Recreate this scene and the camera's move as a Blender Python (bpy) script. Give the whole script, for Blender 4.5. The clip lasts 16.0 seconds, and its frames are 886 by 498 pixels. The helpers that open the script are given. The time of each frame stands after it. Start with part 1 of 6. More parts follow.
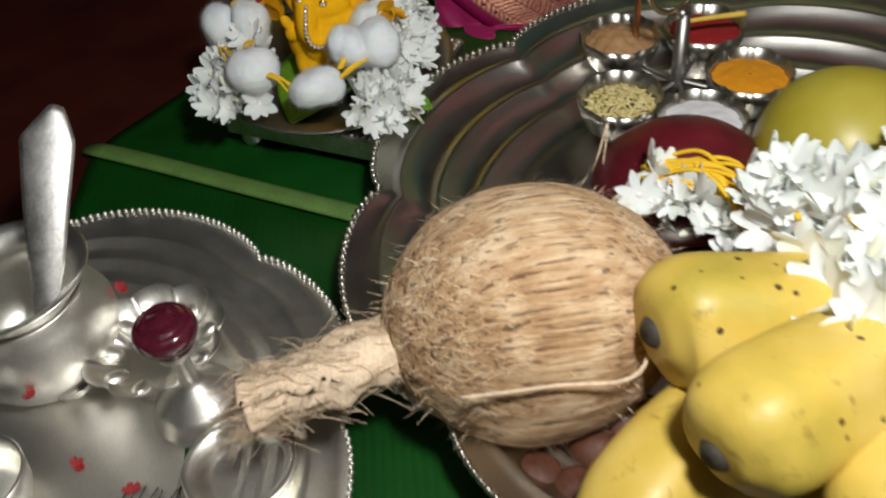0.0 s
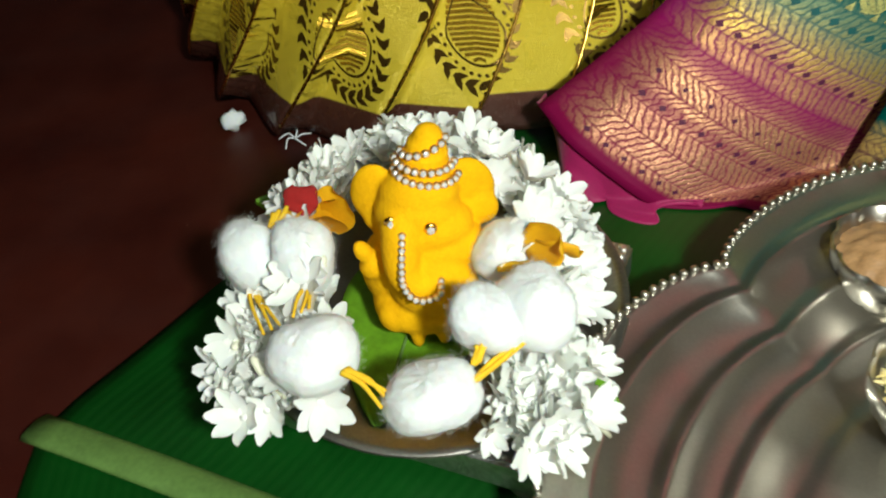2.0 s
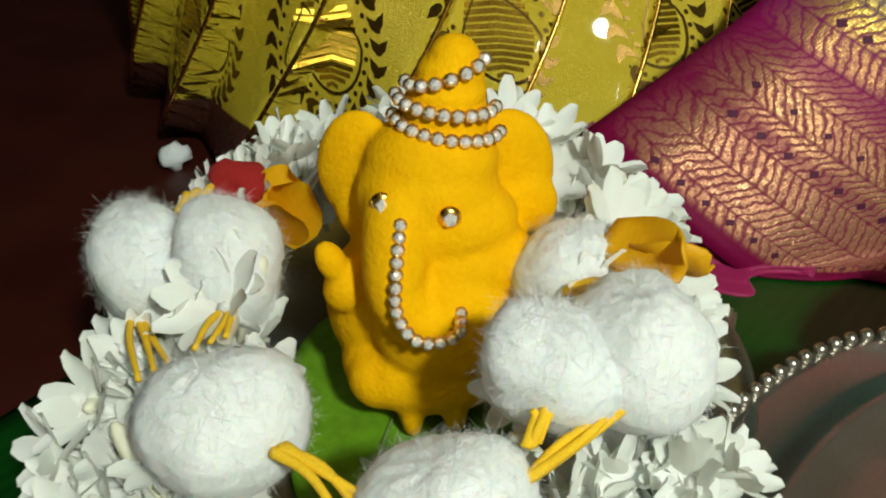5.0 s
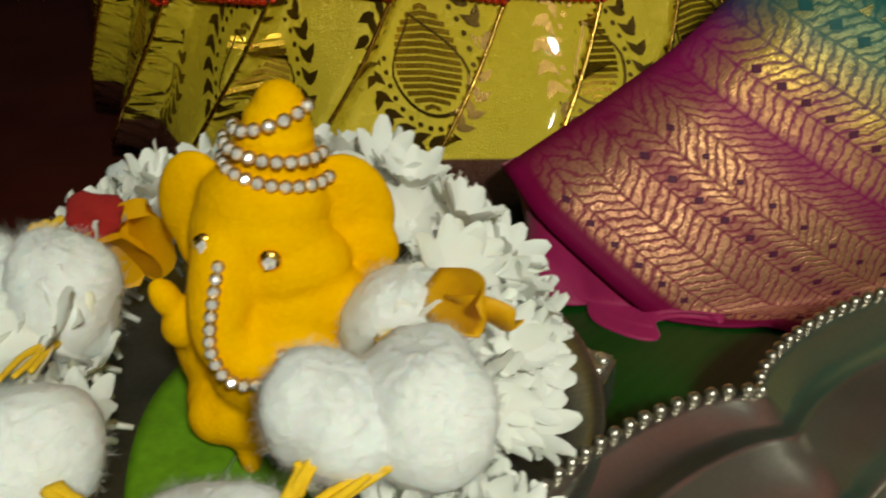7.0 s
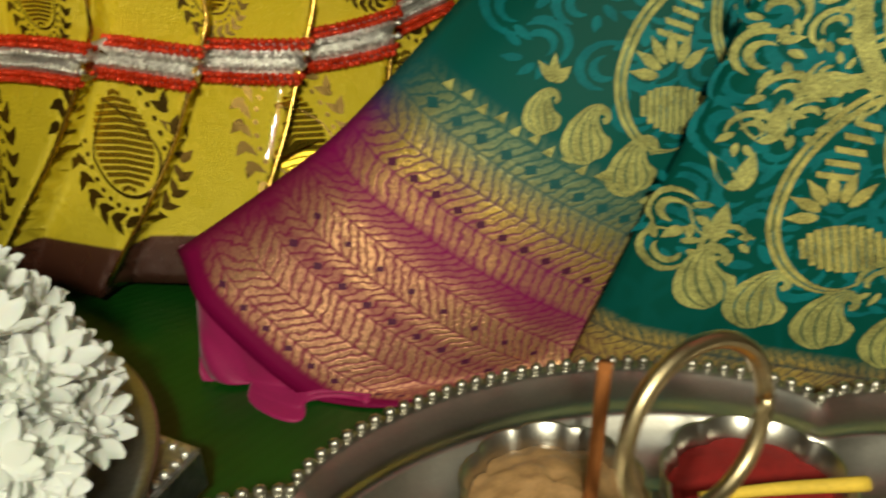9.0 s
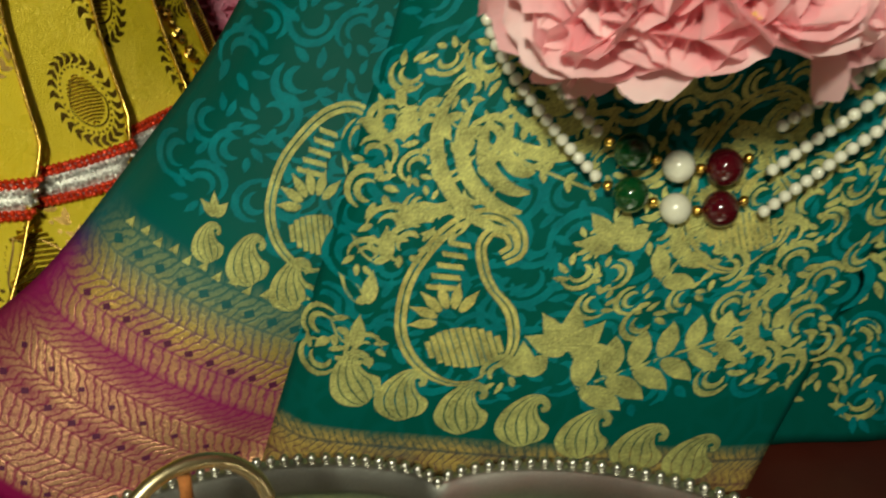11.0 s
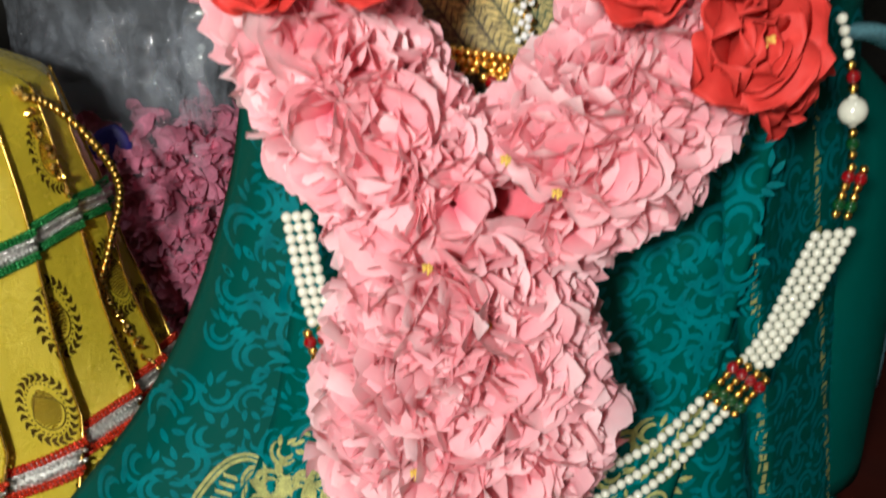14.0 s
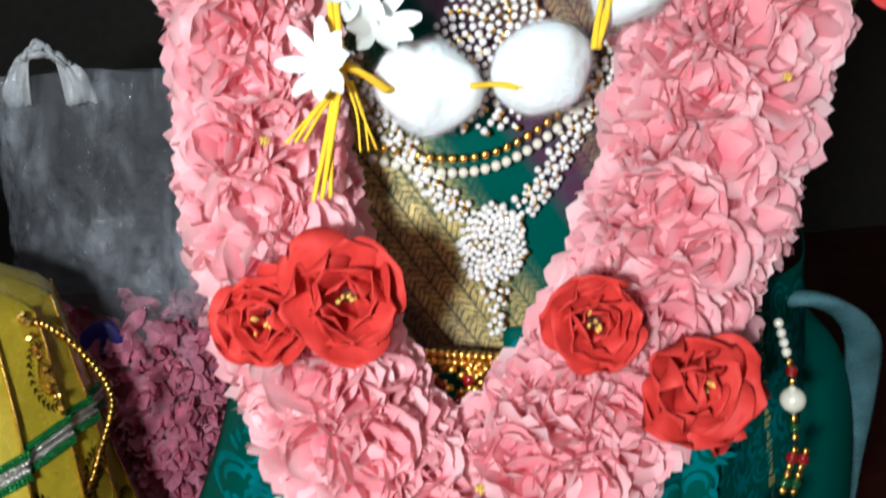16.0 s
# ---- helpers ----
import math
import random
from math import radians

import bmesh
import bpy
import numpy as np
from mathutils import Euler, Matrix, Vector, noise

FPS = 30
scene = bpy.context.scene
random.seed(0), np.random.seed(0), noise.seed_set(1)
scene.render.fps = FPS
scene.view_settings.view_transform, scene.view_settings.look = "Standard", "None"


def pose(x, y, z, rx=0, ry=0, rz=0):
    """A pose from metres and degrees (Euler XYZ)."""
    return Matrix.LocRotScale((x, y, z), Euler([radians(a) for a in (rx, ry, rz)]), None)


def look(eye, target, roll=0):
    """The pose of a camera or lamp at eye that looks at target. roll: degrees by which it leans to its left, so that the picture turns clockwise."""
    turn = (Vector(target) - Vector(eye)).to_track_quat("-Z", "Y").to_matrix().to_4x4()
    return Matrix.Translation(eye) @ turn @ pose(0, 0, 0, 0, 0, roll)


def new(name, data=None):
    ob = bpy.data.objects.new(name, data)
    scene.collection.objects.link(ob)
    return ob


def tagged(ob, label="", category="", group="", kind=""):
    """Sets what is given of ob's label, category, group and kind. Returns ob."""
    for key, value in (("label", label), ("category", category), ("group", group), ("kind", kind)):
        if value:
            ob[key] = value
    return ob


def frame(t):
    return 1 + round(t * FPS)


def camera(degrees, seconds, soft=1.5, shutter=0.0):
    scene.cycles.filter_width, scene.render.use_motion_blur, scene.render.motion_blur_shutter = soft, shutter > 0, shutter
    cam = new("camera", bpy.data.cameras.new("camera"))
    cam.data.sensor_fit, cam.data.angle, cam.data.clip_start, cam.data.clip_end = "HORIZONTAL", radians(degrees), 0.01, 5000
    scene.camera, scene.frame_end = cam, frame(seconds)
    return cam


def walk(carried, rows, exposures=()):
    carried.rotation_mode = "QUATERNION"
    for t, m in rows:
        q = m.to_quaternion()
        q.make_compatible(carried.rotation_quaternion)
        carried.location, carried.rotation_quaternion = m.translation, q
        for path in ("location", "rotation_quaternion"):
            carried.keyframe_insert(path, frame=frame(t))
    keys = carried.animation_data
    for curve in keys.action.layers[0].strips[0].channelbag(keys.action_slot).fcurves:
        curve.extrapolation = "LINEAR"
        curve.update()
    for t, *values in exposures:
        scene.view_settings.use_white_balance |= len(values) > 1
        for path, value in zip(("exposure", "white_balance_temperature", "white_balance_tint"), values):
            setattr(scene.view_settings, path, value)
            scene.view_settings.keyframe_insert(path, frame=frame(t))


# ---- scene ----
cam = camera(53.6, 16.0, soft=2.0, shutter=0.5)
PATH = [
    (0, (0.099, -0.043, 0.315), (0.033, 1.383, -1.086), -8.2),
    (0.5, (0.087, 0.014, 0.3), (0.001, 1.448, -1.091), -8.8),
    (1, (0.067, 0.088, 0.308), (-0.027, 1.513, -1.091), -9.5),
    (1.5, (0.058, 0.141, 0.305), (-0.027, 1.589, -1.072), -9.4),
    (2, (0.04, 0.187, 0.266), (0.015, 1.643, -1.104), -7.8),
    (2.5, (0.029, 0.22, 0.238), (0.043, 1.714, -1.091), -6.8),
    (3, (0.023, 0.24, 0.213), (0.07, 1.808, -1.028), -5.4),
    (3.5, (0.022, 0.245, 0.194), (0.094, 1.878, -0.957), -4.8),
    (3.7, (0.022, 0.243, 0.188), (0.095, 1.883, -0.956), -4.9),
    (5.8, (0.041, 0.259, 0.163), (0.088, 1.948, -0.906), -0.8),
    (6, (0.049, 0.258, 0.164), (0.088, 1.947, -0.907), -0.7),
    (6.5, (0.054, 0.256, 0.164), (0.073, 1.951, -0.897), -1.3),
    (7, (0.066, 0.255, 0.17), (0.058, 1.951, -0.891), -1.7),
    (7.5, (0.094, 0.255, 0.172), (0.074, 1.95, -0.889), -2.2),
    (8, (0.123, 0.257, 0.179), (0.105, 1.939, -0.901), -1.5),
    (8.5, (0.145, 0.258, 0.192), (0.129, 1.945, -0.883), -1.8),
    (9, (0.172, 0.255, 0.193), (0.194, 1.965, -0.844), -1.5),
    (9.5, (0.199, 0.25, 0.197), (0.272, 1.968, -0.824), -1.4),
    (10, (0.228, 0.243, 0.208), (0.363, 1.964, -0.802), -2.1),
    (10.2, (0.233, 0.241, 0.21), (0.387, 1.971, -0.782), -2.2),
    (12.3, (0.302, 0.198, 0.276), (0.447, 1.999, -0.58), -4.4),
    (12.5, (0.303, 0.196, 0.288), (0.455, 1.998, -0.565), -4.4),
    (13, (0.304, 0.188, 0.307), (0.484, 2.007, -0.505), -4.0),
    (13.5, (0.309, 0.188, 0.325), (0.507, 2.021, -0.45), -3.9),
    (14, (0.31, 0.18, 0.347), (0.523, 2.03, -0.384), -3.7),
    (14.5, (0.307, 0.171, 0.372), (0.545, 2.045, -0.284), -3.5),
    (15, (0.306, 0.169, 0.385), (0.564, 2.055, -0.227), -3.1),
    (15.5, (0.307, 0.165, 0.396), (0.581, 2.068, -0.158), -2.8),
    (16, (0.311, 0.17, 0.413), (0.599, 2.088, -0.073), -2.6),
]
EXPOSURE = [(0.0, -0.40, 6350, 10), (0.7, -0.05, 6400, 8), (1.3, 0.42, 6500, 4), (1.8, 0.60, 6500, 0), (2.5, 0.46, 6450, -5), (3.7, 0.32, 6450, -6), (5.8, -0.03, 7100, -3), (7.5, -0.15, 7500, -3), (9.0, 0.12, 8000, -4),
            (10.2, 0.08, 7900, -10), (12.3, 0.33, 7000, -4), (13.5, 0.45, 6500, 2), (14.5, 0.50, 6050, 5), (16.0, 0.45, 5800, 5)]
walk(cam, [(t, look(eye, target, roll)) for t, eye, target, roll in PATH], EXPOSURE)

# ---- light ----
def lamp(name, kind, energy, m, size=0.05, colour=(1, 1, 1)):
    d = bpy.data.lights.new(name, kind)
    d.energy, d.color = energy, colour
    if kind == "AREA":
        d.shape, d.size, d.size_y = "RECTANGLE", size, size * 0.25
    else:
        d.shadow_soft_size = size
    ob = new(name, d)
    ob.matrix_world = m
    return ob


world = bpy.data.worlds.new("room_dusk")
scene.world = world
world.use_nodes = True
world.node_tree.nodes["Background"].inputs[0].default_value = (0.8, 0.9, 1.0, 1)
world.node_tree.nodes["Background"].inputs[1].default_value = 0.02
lamp("torch_light", "POINT", 10.0, pose(0.18, 0.01, 0.43), 0.024, (1.0, 0.97, 0.92))
lamp("tube_light", "AREA", 3.0, pose(0.1, -0.5, 2.3, 8, 0, 0), 1.2, (0.95, 0.98, 1.0))


# ---- materials ----
class Nodes:
    """Short writing of a node tree."""

    def __init__(self, name):
        self.mat = bpy.data.materials.new(name)
        self.mat.use_nodes = True
        self.t = self.mat.node_tree
        self.b = self.t.nodes["Principled BSDF"]
        self.coord = self.t.nodes.new("ShaderNodeTexCoord")

    def put(self, socket, v):
        if isinstance(v, bpy.types.NodeSocket):
            self.t.links.new(v, socket)
        elif isinstance(v, (tuple, list)) and len(v) == 3 and socket.type == "RGBA":
            socket.default_value = (*v, 1)
        else:
            socket.default_value = v

    def set(self, **kw):
        names = dict(colour="Base Color", rough="Roughness", metal="Metallic", normal="Normal", spec="Specular IOR Level",
                     sss="Subsurface Weight", alpha="Alpha", trans="Transmission Weight", sheen="Sheen Weight", coat="Coat Weight")
        for k, v in kw.items():
            self.put(self.b.inputs[names[k]], v)
        return self

    def math(self, op, a, b=0.0, c=0.0):
        n = self.t.nodes.new("ShaderNodeMath")
        n.operation = op
        for i, v in enumerate((a, b, c)):
            self.put(n.inputs[i], v)
        return n.outputs[0]

    def noise(self, scale, detail=3.0, vec=None, rough=0.55, dist=0.0):
        n = self.t.nodes.new("ShaderNodeTexNoise")
        self.put(n.inputs["Vector"], vec or self.coord.outputs["Object"])
        n.inputs["Scale"].default_value, n.inputs["Detail"].default_value = scale, detail
        n.inputs["Roughness"].default_value, n.inputs["Distortion"].default_value = rough, dist
        return n.outputs["Fac"]

    def voronoi(self, scale, vec=None, feature="F1"):
        n = self.t.nodes.new("ShaderNodeTexVoronoi")
        n.feature = feature
        self.put(n.inputs["Vector"], vec or self.coord.outputs["Object"])
        n.inputs["Scale"].default_value = scale
        return n.outputs["Distance"]

    def wave(self, scale, dist=0.0, vec=None, dscale=1.0, direction="X"):
        n = self.t.nodes.new("ShaderNodeTexWave")
        n.bands_direction = direction
        self.put(n.inputs["Vector"], vec or self.coord.outputs["Object"])
        n.inputs["Scale"].default_value, n.inputs["Distortion"].default_value = scale, dist
        n.inputs["Detail Scale"].default_value = dscale
        return n.outputs["Fac"]

    def ramp(self, fac, stops, constant=False):
        n = self.t.nodes.new("ShaderNodeValToRGB")
        n.color_ramp.interpolation = "CONSTANT" if constant else "LINEAR"
        e = n.color_ramp.elements
        while len(e) < len(stops):
            e.new(0.5)
        for el, (p, c) in zip(e, stops):
            el.position = p
            el.color = (*c, 1) if isinstance(c, tuple) else (c, c, c, 1)
        self.put(n.inputs[0], fac)
        return n.outputs[0]

    def mix(self, fac, a, b):
        n = self.t.nodes.new("ShaderNodeMix")
        n.data_type = "RGBA"
        self.put(n.inputs[0], fac)
        self.put(n.inputs[6], a)
        self.put(n.inputs[7], b)
        return n.outputs[2]

    def scaled(self, x, y, z, space="Object"):
        n = self.t.nodes.new("ShaderNodeMapping")
        self.put(n.inputs[0], self.coord.outputs[space])
        n.inputs["Scale"].default_value = (x, y, z)
        return n.outputs[0]

    def uv(self):
        n = self.t.nodes.new("ShaderNodeSeparateXYZ")
        self.put(n.inputs[0], self.coord.outputs["UV"])
        return n.outputs[0], n.outputs[1]

    def bump(self, height, strength=0.3, distance=0.001):
        n = self.t.nodes.new("ShaderNodeBump")
        n.inputs["Strength"].default_value, n.inputs["Distance"].default_value = strength, distance
        self.put(n.inputs["Height"], height)
        self.set(normal=n.outputs[0])
        return self

    def random(self):
        return self.t.nodes.new("ShaderNodeObjectInfo").outputs["Random"]

    def island(self):
        return self.t.nodes.new("ShaderNodeNewGeometry").outputs["Random Per Island"]


def times(c, k):
    return tuple(min(1.0, v * k) for v in c)


def plain(name, colour, rough=0.5, metal=0.0, var=0.2, fine=900.0, broad=60.0, bump=0.15, dist=0.0004, patchy=0.25, **kw):
    """A surface with broad stains and fine grain."""
    n = Nodes(name)
    f = n.math("MULTIPLY_ADD", n.noise(fine, 3), 0.5, n.math("MULTIPLY", n.noise(broad, 4), 0.5))
    n.set(colour=n.ramp(f, [(0.3, times(colour, 1 - var)), (0.7, times(colour, 1 + var))]), metal=metal, **kw)
    n.set(rough=n.math("MULTIPLY_ADD", n.noise(broad * 2.3, 3), patchy, rough - patchy * 0.5))
    if bump:
        n.bump(n.noise(fine, 4), bump, dist)
    return n.mat


def varied(name, lo, hi, rough=0.5, **kw):
    """Colour that differs from piece to piece, with soft mottling."""
    n = Nodes(name)
    f = n.math("MULTIPLY_ADD", n.island(), 0.55, n.math("MULTIPLY", n.noise(260, 3), 0.5))
    n.set(colour=n.ramp(f, [(0.15, lo), (0.85, hi)]), rough=rough, **kw)
    return n.mat


TEAL, TEAL_DARK = (0.001, 0.115, 0.092), (0.001, 0.050, 0.038)
MAGENTA = (0.20, 0.003, 0.055)

steel = plain("tarnished_steel", (0.54, 0.52, 0.47), 0.31, 1.0, 0.10, 900, 26, 0.04, patchy=0.16)
silver = plain("worn_silver", (0.90, 0.87, 0.81), 0.41, 1.0, 0.14, 900, 40, 0.08, patchy=0.14)
ring_brass = plain("tarnished_brass", (0.50, 0.40, 0.24), 0.35, 1.0, 0.2, 800, 40, 0.05)
dark_steel = plain("brushed_dark_steel", (0.36, 0.35, 0.33), 0.40, 1.0, 0.2, 800, 40, 0.05)
gold_metal = plain("gold_metal", (0.85, 0.52, 0.12), 0.25, 1.0, 0.2, 900, 200, 0.2)
white_petal = varied("jasmine_white", (0.90, 0.91, 0.86), (0.96, 0.96, 0.94), 0.6, spec=0.25, sss=0.15)
bud_green = varied("jasmine_stalk", (0.32, 0.45, 0.12), (0.60, 0.66, 0.30), 0.5)
cotton_mat = plain("cotton_wool", (0.87, 0.88, 0.89), 0.95, 0, 0.04, 700, 90, 0.25, 0.0007, sss=0.2, spec=0.1)
thread_mat = plain("turmeric_thread", (0.92, 0.55, 0.02), 0.85, 0, 0.2, 2500, 300, 0.5)
n = Nodes("turmeric_paste")
n.set(colour=n.ramp(n.math("MULTIPLY_ADD", n.noise(900, 3), 0.4, n.math("MULTIPLY", n.noise(130, 4), 0.6)), [(0.3, (0.80, 0.40, 0.002)), (0.7, (0.92, 0.52, 0.004))]), rough=0.88, spec=0.2)
n.bump(n.math("MULTIPLY_ADD", n.noise(150, 5, None, 0.65), 3.0, n.noise(1100, 3)), 0.32, 0.0008)
turmeric = n.mat
kumkum = plain("red_kumkum_powder", (0.34, 0.012, 0.012), 0.95, 0, 0.25, 2600, 200, 0.8, 0.0006)
stone_mat = Nodes("cut_glass_stone").set(colour=(0.97, 0.97, 0.98), rough=0.12, metal=0.40, spec=1.0, coat=1.0).mat
pearl_mat = plain("cream_pearl", (0.72, 0.70, 0.58), 0.16, 0, 0.05, 900, 200, 0.0, coat=1.0, spec=0.9)
green_glass = Nodes("dark_green_bead").set(colour=(0.003, 0.05, 0.012), rough=0.08, coat=1.0).mat
maroon_glass = Nodes("dark_maroon_bead").set(colour=(0.06, 0.002, 0.006), rough=0.08, coat=1.0).mat
ruby_glass = Nodes("red_glass_stone").set(colour=(0.22, 0.003, 0.006), rough=0.1, coat=1.0).mat
pink_petal = Nodes("pink_petal")
_f = pink_petal.math("MULTIPLY_ADD", pink_petal.island(), 0.5, pink_petal.math("MULTIPLY", pink_petal.noise(220, 3), 0.5))
_uv = pink_petal.uv()
pink_petal.set(colour=pink_petal.mix(pink_petal.ramp(_uv[1], [(0.0, 1.0), (0.45, 0.42), (0.75, 0.10), (1.0, 0.0)]),
                                     pink_petal.ramp(_f, [(0.2, (0.95, 0.49, 0.54)), (0.8, (0.99, 0.79, 0.80))]), (0.86, 0.19, 0.27)),
               rough=0.5, spec=0.3)
pink_petal.bump(pink_petal.noise(1.0, 3, pink_petal.scaled(26, 2.5, 1, "UV")), 0.25, 0.0006)
pink_petal = pink_petal.mat
rose_petal = varied("red_rose_petal", (0.46, 0.014, 0.014), (0.76, 0.070, 0.055), 0.60, spec=0.25)
yellow_stamen = plain("yellow_stamen", (0.75, 0.5, 0.1), 0.7)
orange_petal = plain("orange_petal", (0.92, 0.50, 0.01), 0.6, 0, 0.15)


def translucent(mat, colour, k):
    """Lets light through a thin petal."""
    t = mat.node_tree
    out = next(x for x in t.nodes if x.type == "OUTPUT_MATERIAL")
    front = out.inputs[0].links[0].from_socket
    thin, both = t.nodes.new("ShaderNodeBsdfTranslucent"), t.nodes.new("ShaderNodeMixShader")
    thin.inputs[0].default_value = (*colour, 1)
    both.inputs[0].default_value = k
    t.links.new(front, both.inputs[1])
    t.links.new(thin.outputs[0], both.inputs[2])
    t.links.new(both.outputs[0], out.inputs[0])


translucent(pink_petal, (0.99, 0.56, 0.60), 0.42)
translucent(rose_petal, (0.80, 0.06, 0.05), 0.18)
translucent(orange_petal, (0.95, 0.55, 0.02), 0.30)
translucent(white_petal, (0.95, 0.96, 0.90), 0.14)
betel_green = plain("betel_leaf_green", (0.13, 0.30, 0.015), 0.45, 0, 0.3, 300, 90, 0.3)
sandal = plain("sandal_paste", (0.45, 0.26, 0.12), 0.45, 0, 0.25, 900, 90, 0.4)
white_powder = plain("white_powder", (0.78, 0.78, 0.80), 0.9, 0, 0.06)
turmeric_powder = plain("turmeric_powder", (0.80, 0.32, 0.005), 0.95, 0, 0.12, 2500, 200, 0.7)
rice_mat = varied("turmeric_rice_grain", (0.60, 0.48, 0.16), (0.80, 0.70, 0.36), 0.5)
incense_mat = plain("brown_incense_stick", (0.36, 0.12, 0.03), 0.9)
tip_mat = plain("yellow_stick", (0.80, 0.55, 0.08), 0.7)
nut_mat = plain("areca_nut_brown", (0.10, 0.035, 0.018), 0.6, 0, 0.4, 500, 120, 0.5)
date_mat = plain("dry_date_black", (0.02, 0.008, 0.006), 0.3, 0, 0.4, 400, 120, 0.9)
lint_mat = plain("cream_lint", (0.80, 0.74, 0.62), 0.9)
maroon_knob = plain("maroon_lacquer", (0.085, 0.010, 0.022), 0.18, 0, 0.4, 600, 120, 0.05, coat=0.8)
red_flake = plain("dry_red_flake", (0.30, 0.015, 0.015), 0.7)

# the floor: polished red-brown oxide with dust specks
n = Nodes("red_oxide_floor")
dust = n.ramp(n.voronoi(95), [(0.0, 1.0), (0.035, 0.0)])
dust = n.math("MULTIPLY", dust, n.ramp(n.noise(40, 2), [(0.5, 0.0), (0.62, 1.0)]))
n.set(colour=n.mix(dust, n.ramp(n.noise(14, 5), [(0.3, (0.034, 0.0049, 0.0031)), (0.7, (0.063, 0.0104, 0.0057))]), (0.35, 0.22, 0.16)))
n.set(rough=n.math("MULTIPLY_ADD", n.noise(25, 4), 0.35, 0.28)).bump(n.noise(300, 4), 0.1)
floor_mat = n.mat
# pale colour for the added walls and ceiling that silver and steel mirror
wall_mat = plain("cream_reflecting_wall", (0.55, 0.50, 0.42), 0.85, 0, 0.12, 60, 2, 0.2)
# near-black: the gloom beyond the torch's reach is put into the wall colour
unlit_wall_mat = plain("unlit_dark_wall", (0.040, 0.036, 0.032), 0.8, 0, 0.3, 60, 3, 0.2)

# banana leaf: parallel side veins
n = Nodes("banana_leaf_green")
u, v = n.uv()
vein = n.math("PINGPONG", n.math("MULTIPLY_ADD", u, 420.0, n.math("MULTIPLY", n.noise(30, 2), 0.8)), 1.0)
base = n.ramp(n.noise(18, 4), [(0.3, (0.002, 0.034, 0.003)), (0.7, (0.004, 0.066, 0.006))])
n.set(colour=n.mix(n.math("MULTIPLY", vein, 0.2), base, (0.012, 0.085, 0.012)), rough=0.36).bump(vein, 0.10, 0.0005)
leaf_mat = n.mat
rib_mat = plain("leaf_midrib", (0.13, 0.24, 0.06), 0.45, 0, 0.25, 500, 60, 0.2)

# coconut husk
n = Nodes("coconut_husk")
long = n.scaled(26, 330, 330)
fib = n.noise(1.0, 6, long, 0.7)
dark = n.noise(1.0, 3, n.scaled(30, 480, 480), 0.6)
col = n.ramp(n.math("MULTIPLY_ADD", n.noise(70, 4), 0.5, n.math("MULTIPLY", fib, 0.5)),
             [(0.30, (0.30, 0.16, 0.070)), (0.47, (0.60, 0.38, 0.20)), (0.62, (0.86, 0.66, 0.42))])
n.set(colour=n.mix(n.ramp(dark, [(0.560, 0.0), (0.64, 0.70)]), col, (0.07, 0.024, 0.014)), rough=0.92)
n.bump(n.math("MULTIPLY_ADD", dark, -0.8, fib), 0.9, 0.0022)
husk_mat = n.mat
fibre_mat = plain("pale_coir_fibre", (0.76, 0.60, 0.42), 0.9, 0, 0.3, 800, 120, 0.4)

# banana skin
n = Nodes("banana_skin")
spot = n.ramp(n.voronoi(105), [(0.0, 1.0), (0.10, 1.0), (0.15, 0.0)])
spot = n.math("MULTIPLY", spot, n.ramp(n.noise(45, 2), [(0.47, 0.0), (0.53, 1.0)]))
col = n.ramp(n.noise(26, 4), [(0.25, (0.40, 0.33, 0.05)), (0.5, (0.60, 0.43, 0.075)), (0.75, (0.68, 0.52, 0.15))])
bruise = n.ramp(n.noise(90, 5, None, 0.7), [(0.60, 0.0), (0.72, 0.65)])
col = n.mix(bruise, col, (0.22, 0.13, 0.03))
n.set(colour=n.mix(spot, col, (0.07, 0.035, 0.012)), rough=n.math("MULTIPLY_ADD", n.noise(60, 4), 0.35, 0.30)).bump(n.math("MULTIPLY_ADD", n.noise(40, 4), 2.0, n.noise(300, 3)), 0.18, 0.0008)
banana_mat = n.mat
banana_tip = plain("banana_black_tip", (0.05, 0.042, 0.03), 0.7, 0, 0.4)
n = Nodes("red_mango_skin")
n.set(colour=n.mix(n.ramp(n.voronoi(260), [(0.0, 0.7), (0.12, 0.0)]),
                   n.ramp(n.noise(22, 4), [(0.25, (0.035, 0.006, 0.010)), (0.6, (0.13, 0.010, 0.016)), (0.8, (0.20, 0.035, 0.02))]),
                   (0.32, 0.10, 0.08)), rough=0.32)
mango_mat = n.mat
n = Nodes("yellow_mango_skin")
n.set(colour=n.mix(n.ramp(n.voronoi(240), [(0.0, 0.5), (0.10, 0.0)]),
                   n.ramp(n.noise(16, 4), [(0.25, (0.22, 0.23, 0.02)), (0.5, (0.40, 0.34, 0.03)), (0.75, (0.50, 0.42, 0.08))]),
                   (0.25, 0.20, 0.03)), rough=0.38)
yellow_fruit = n.mat


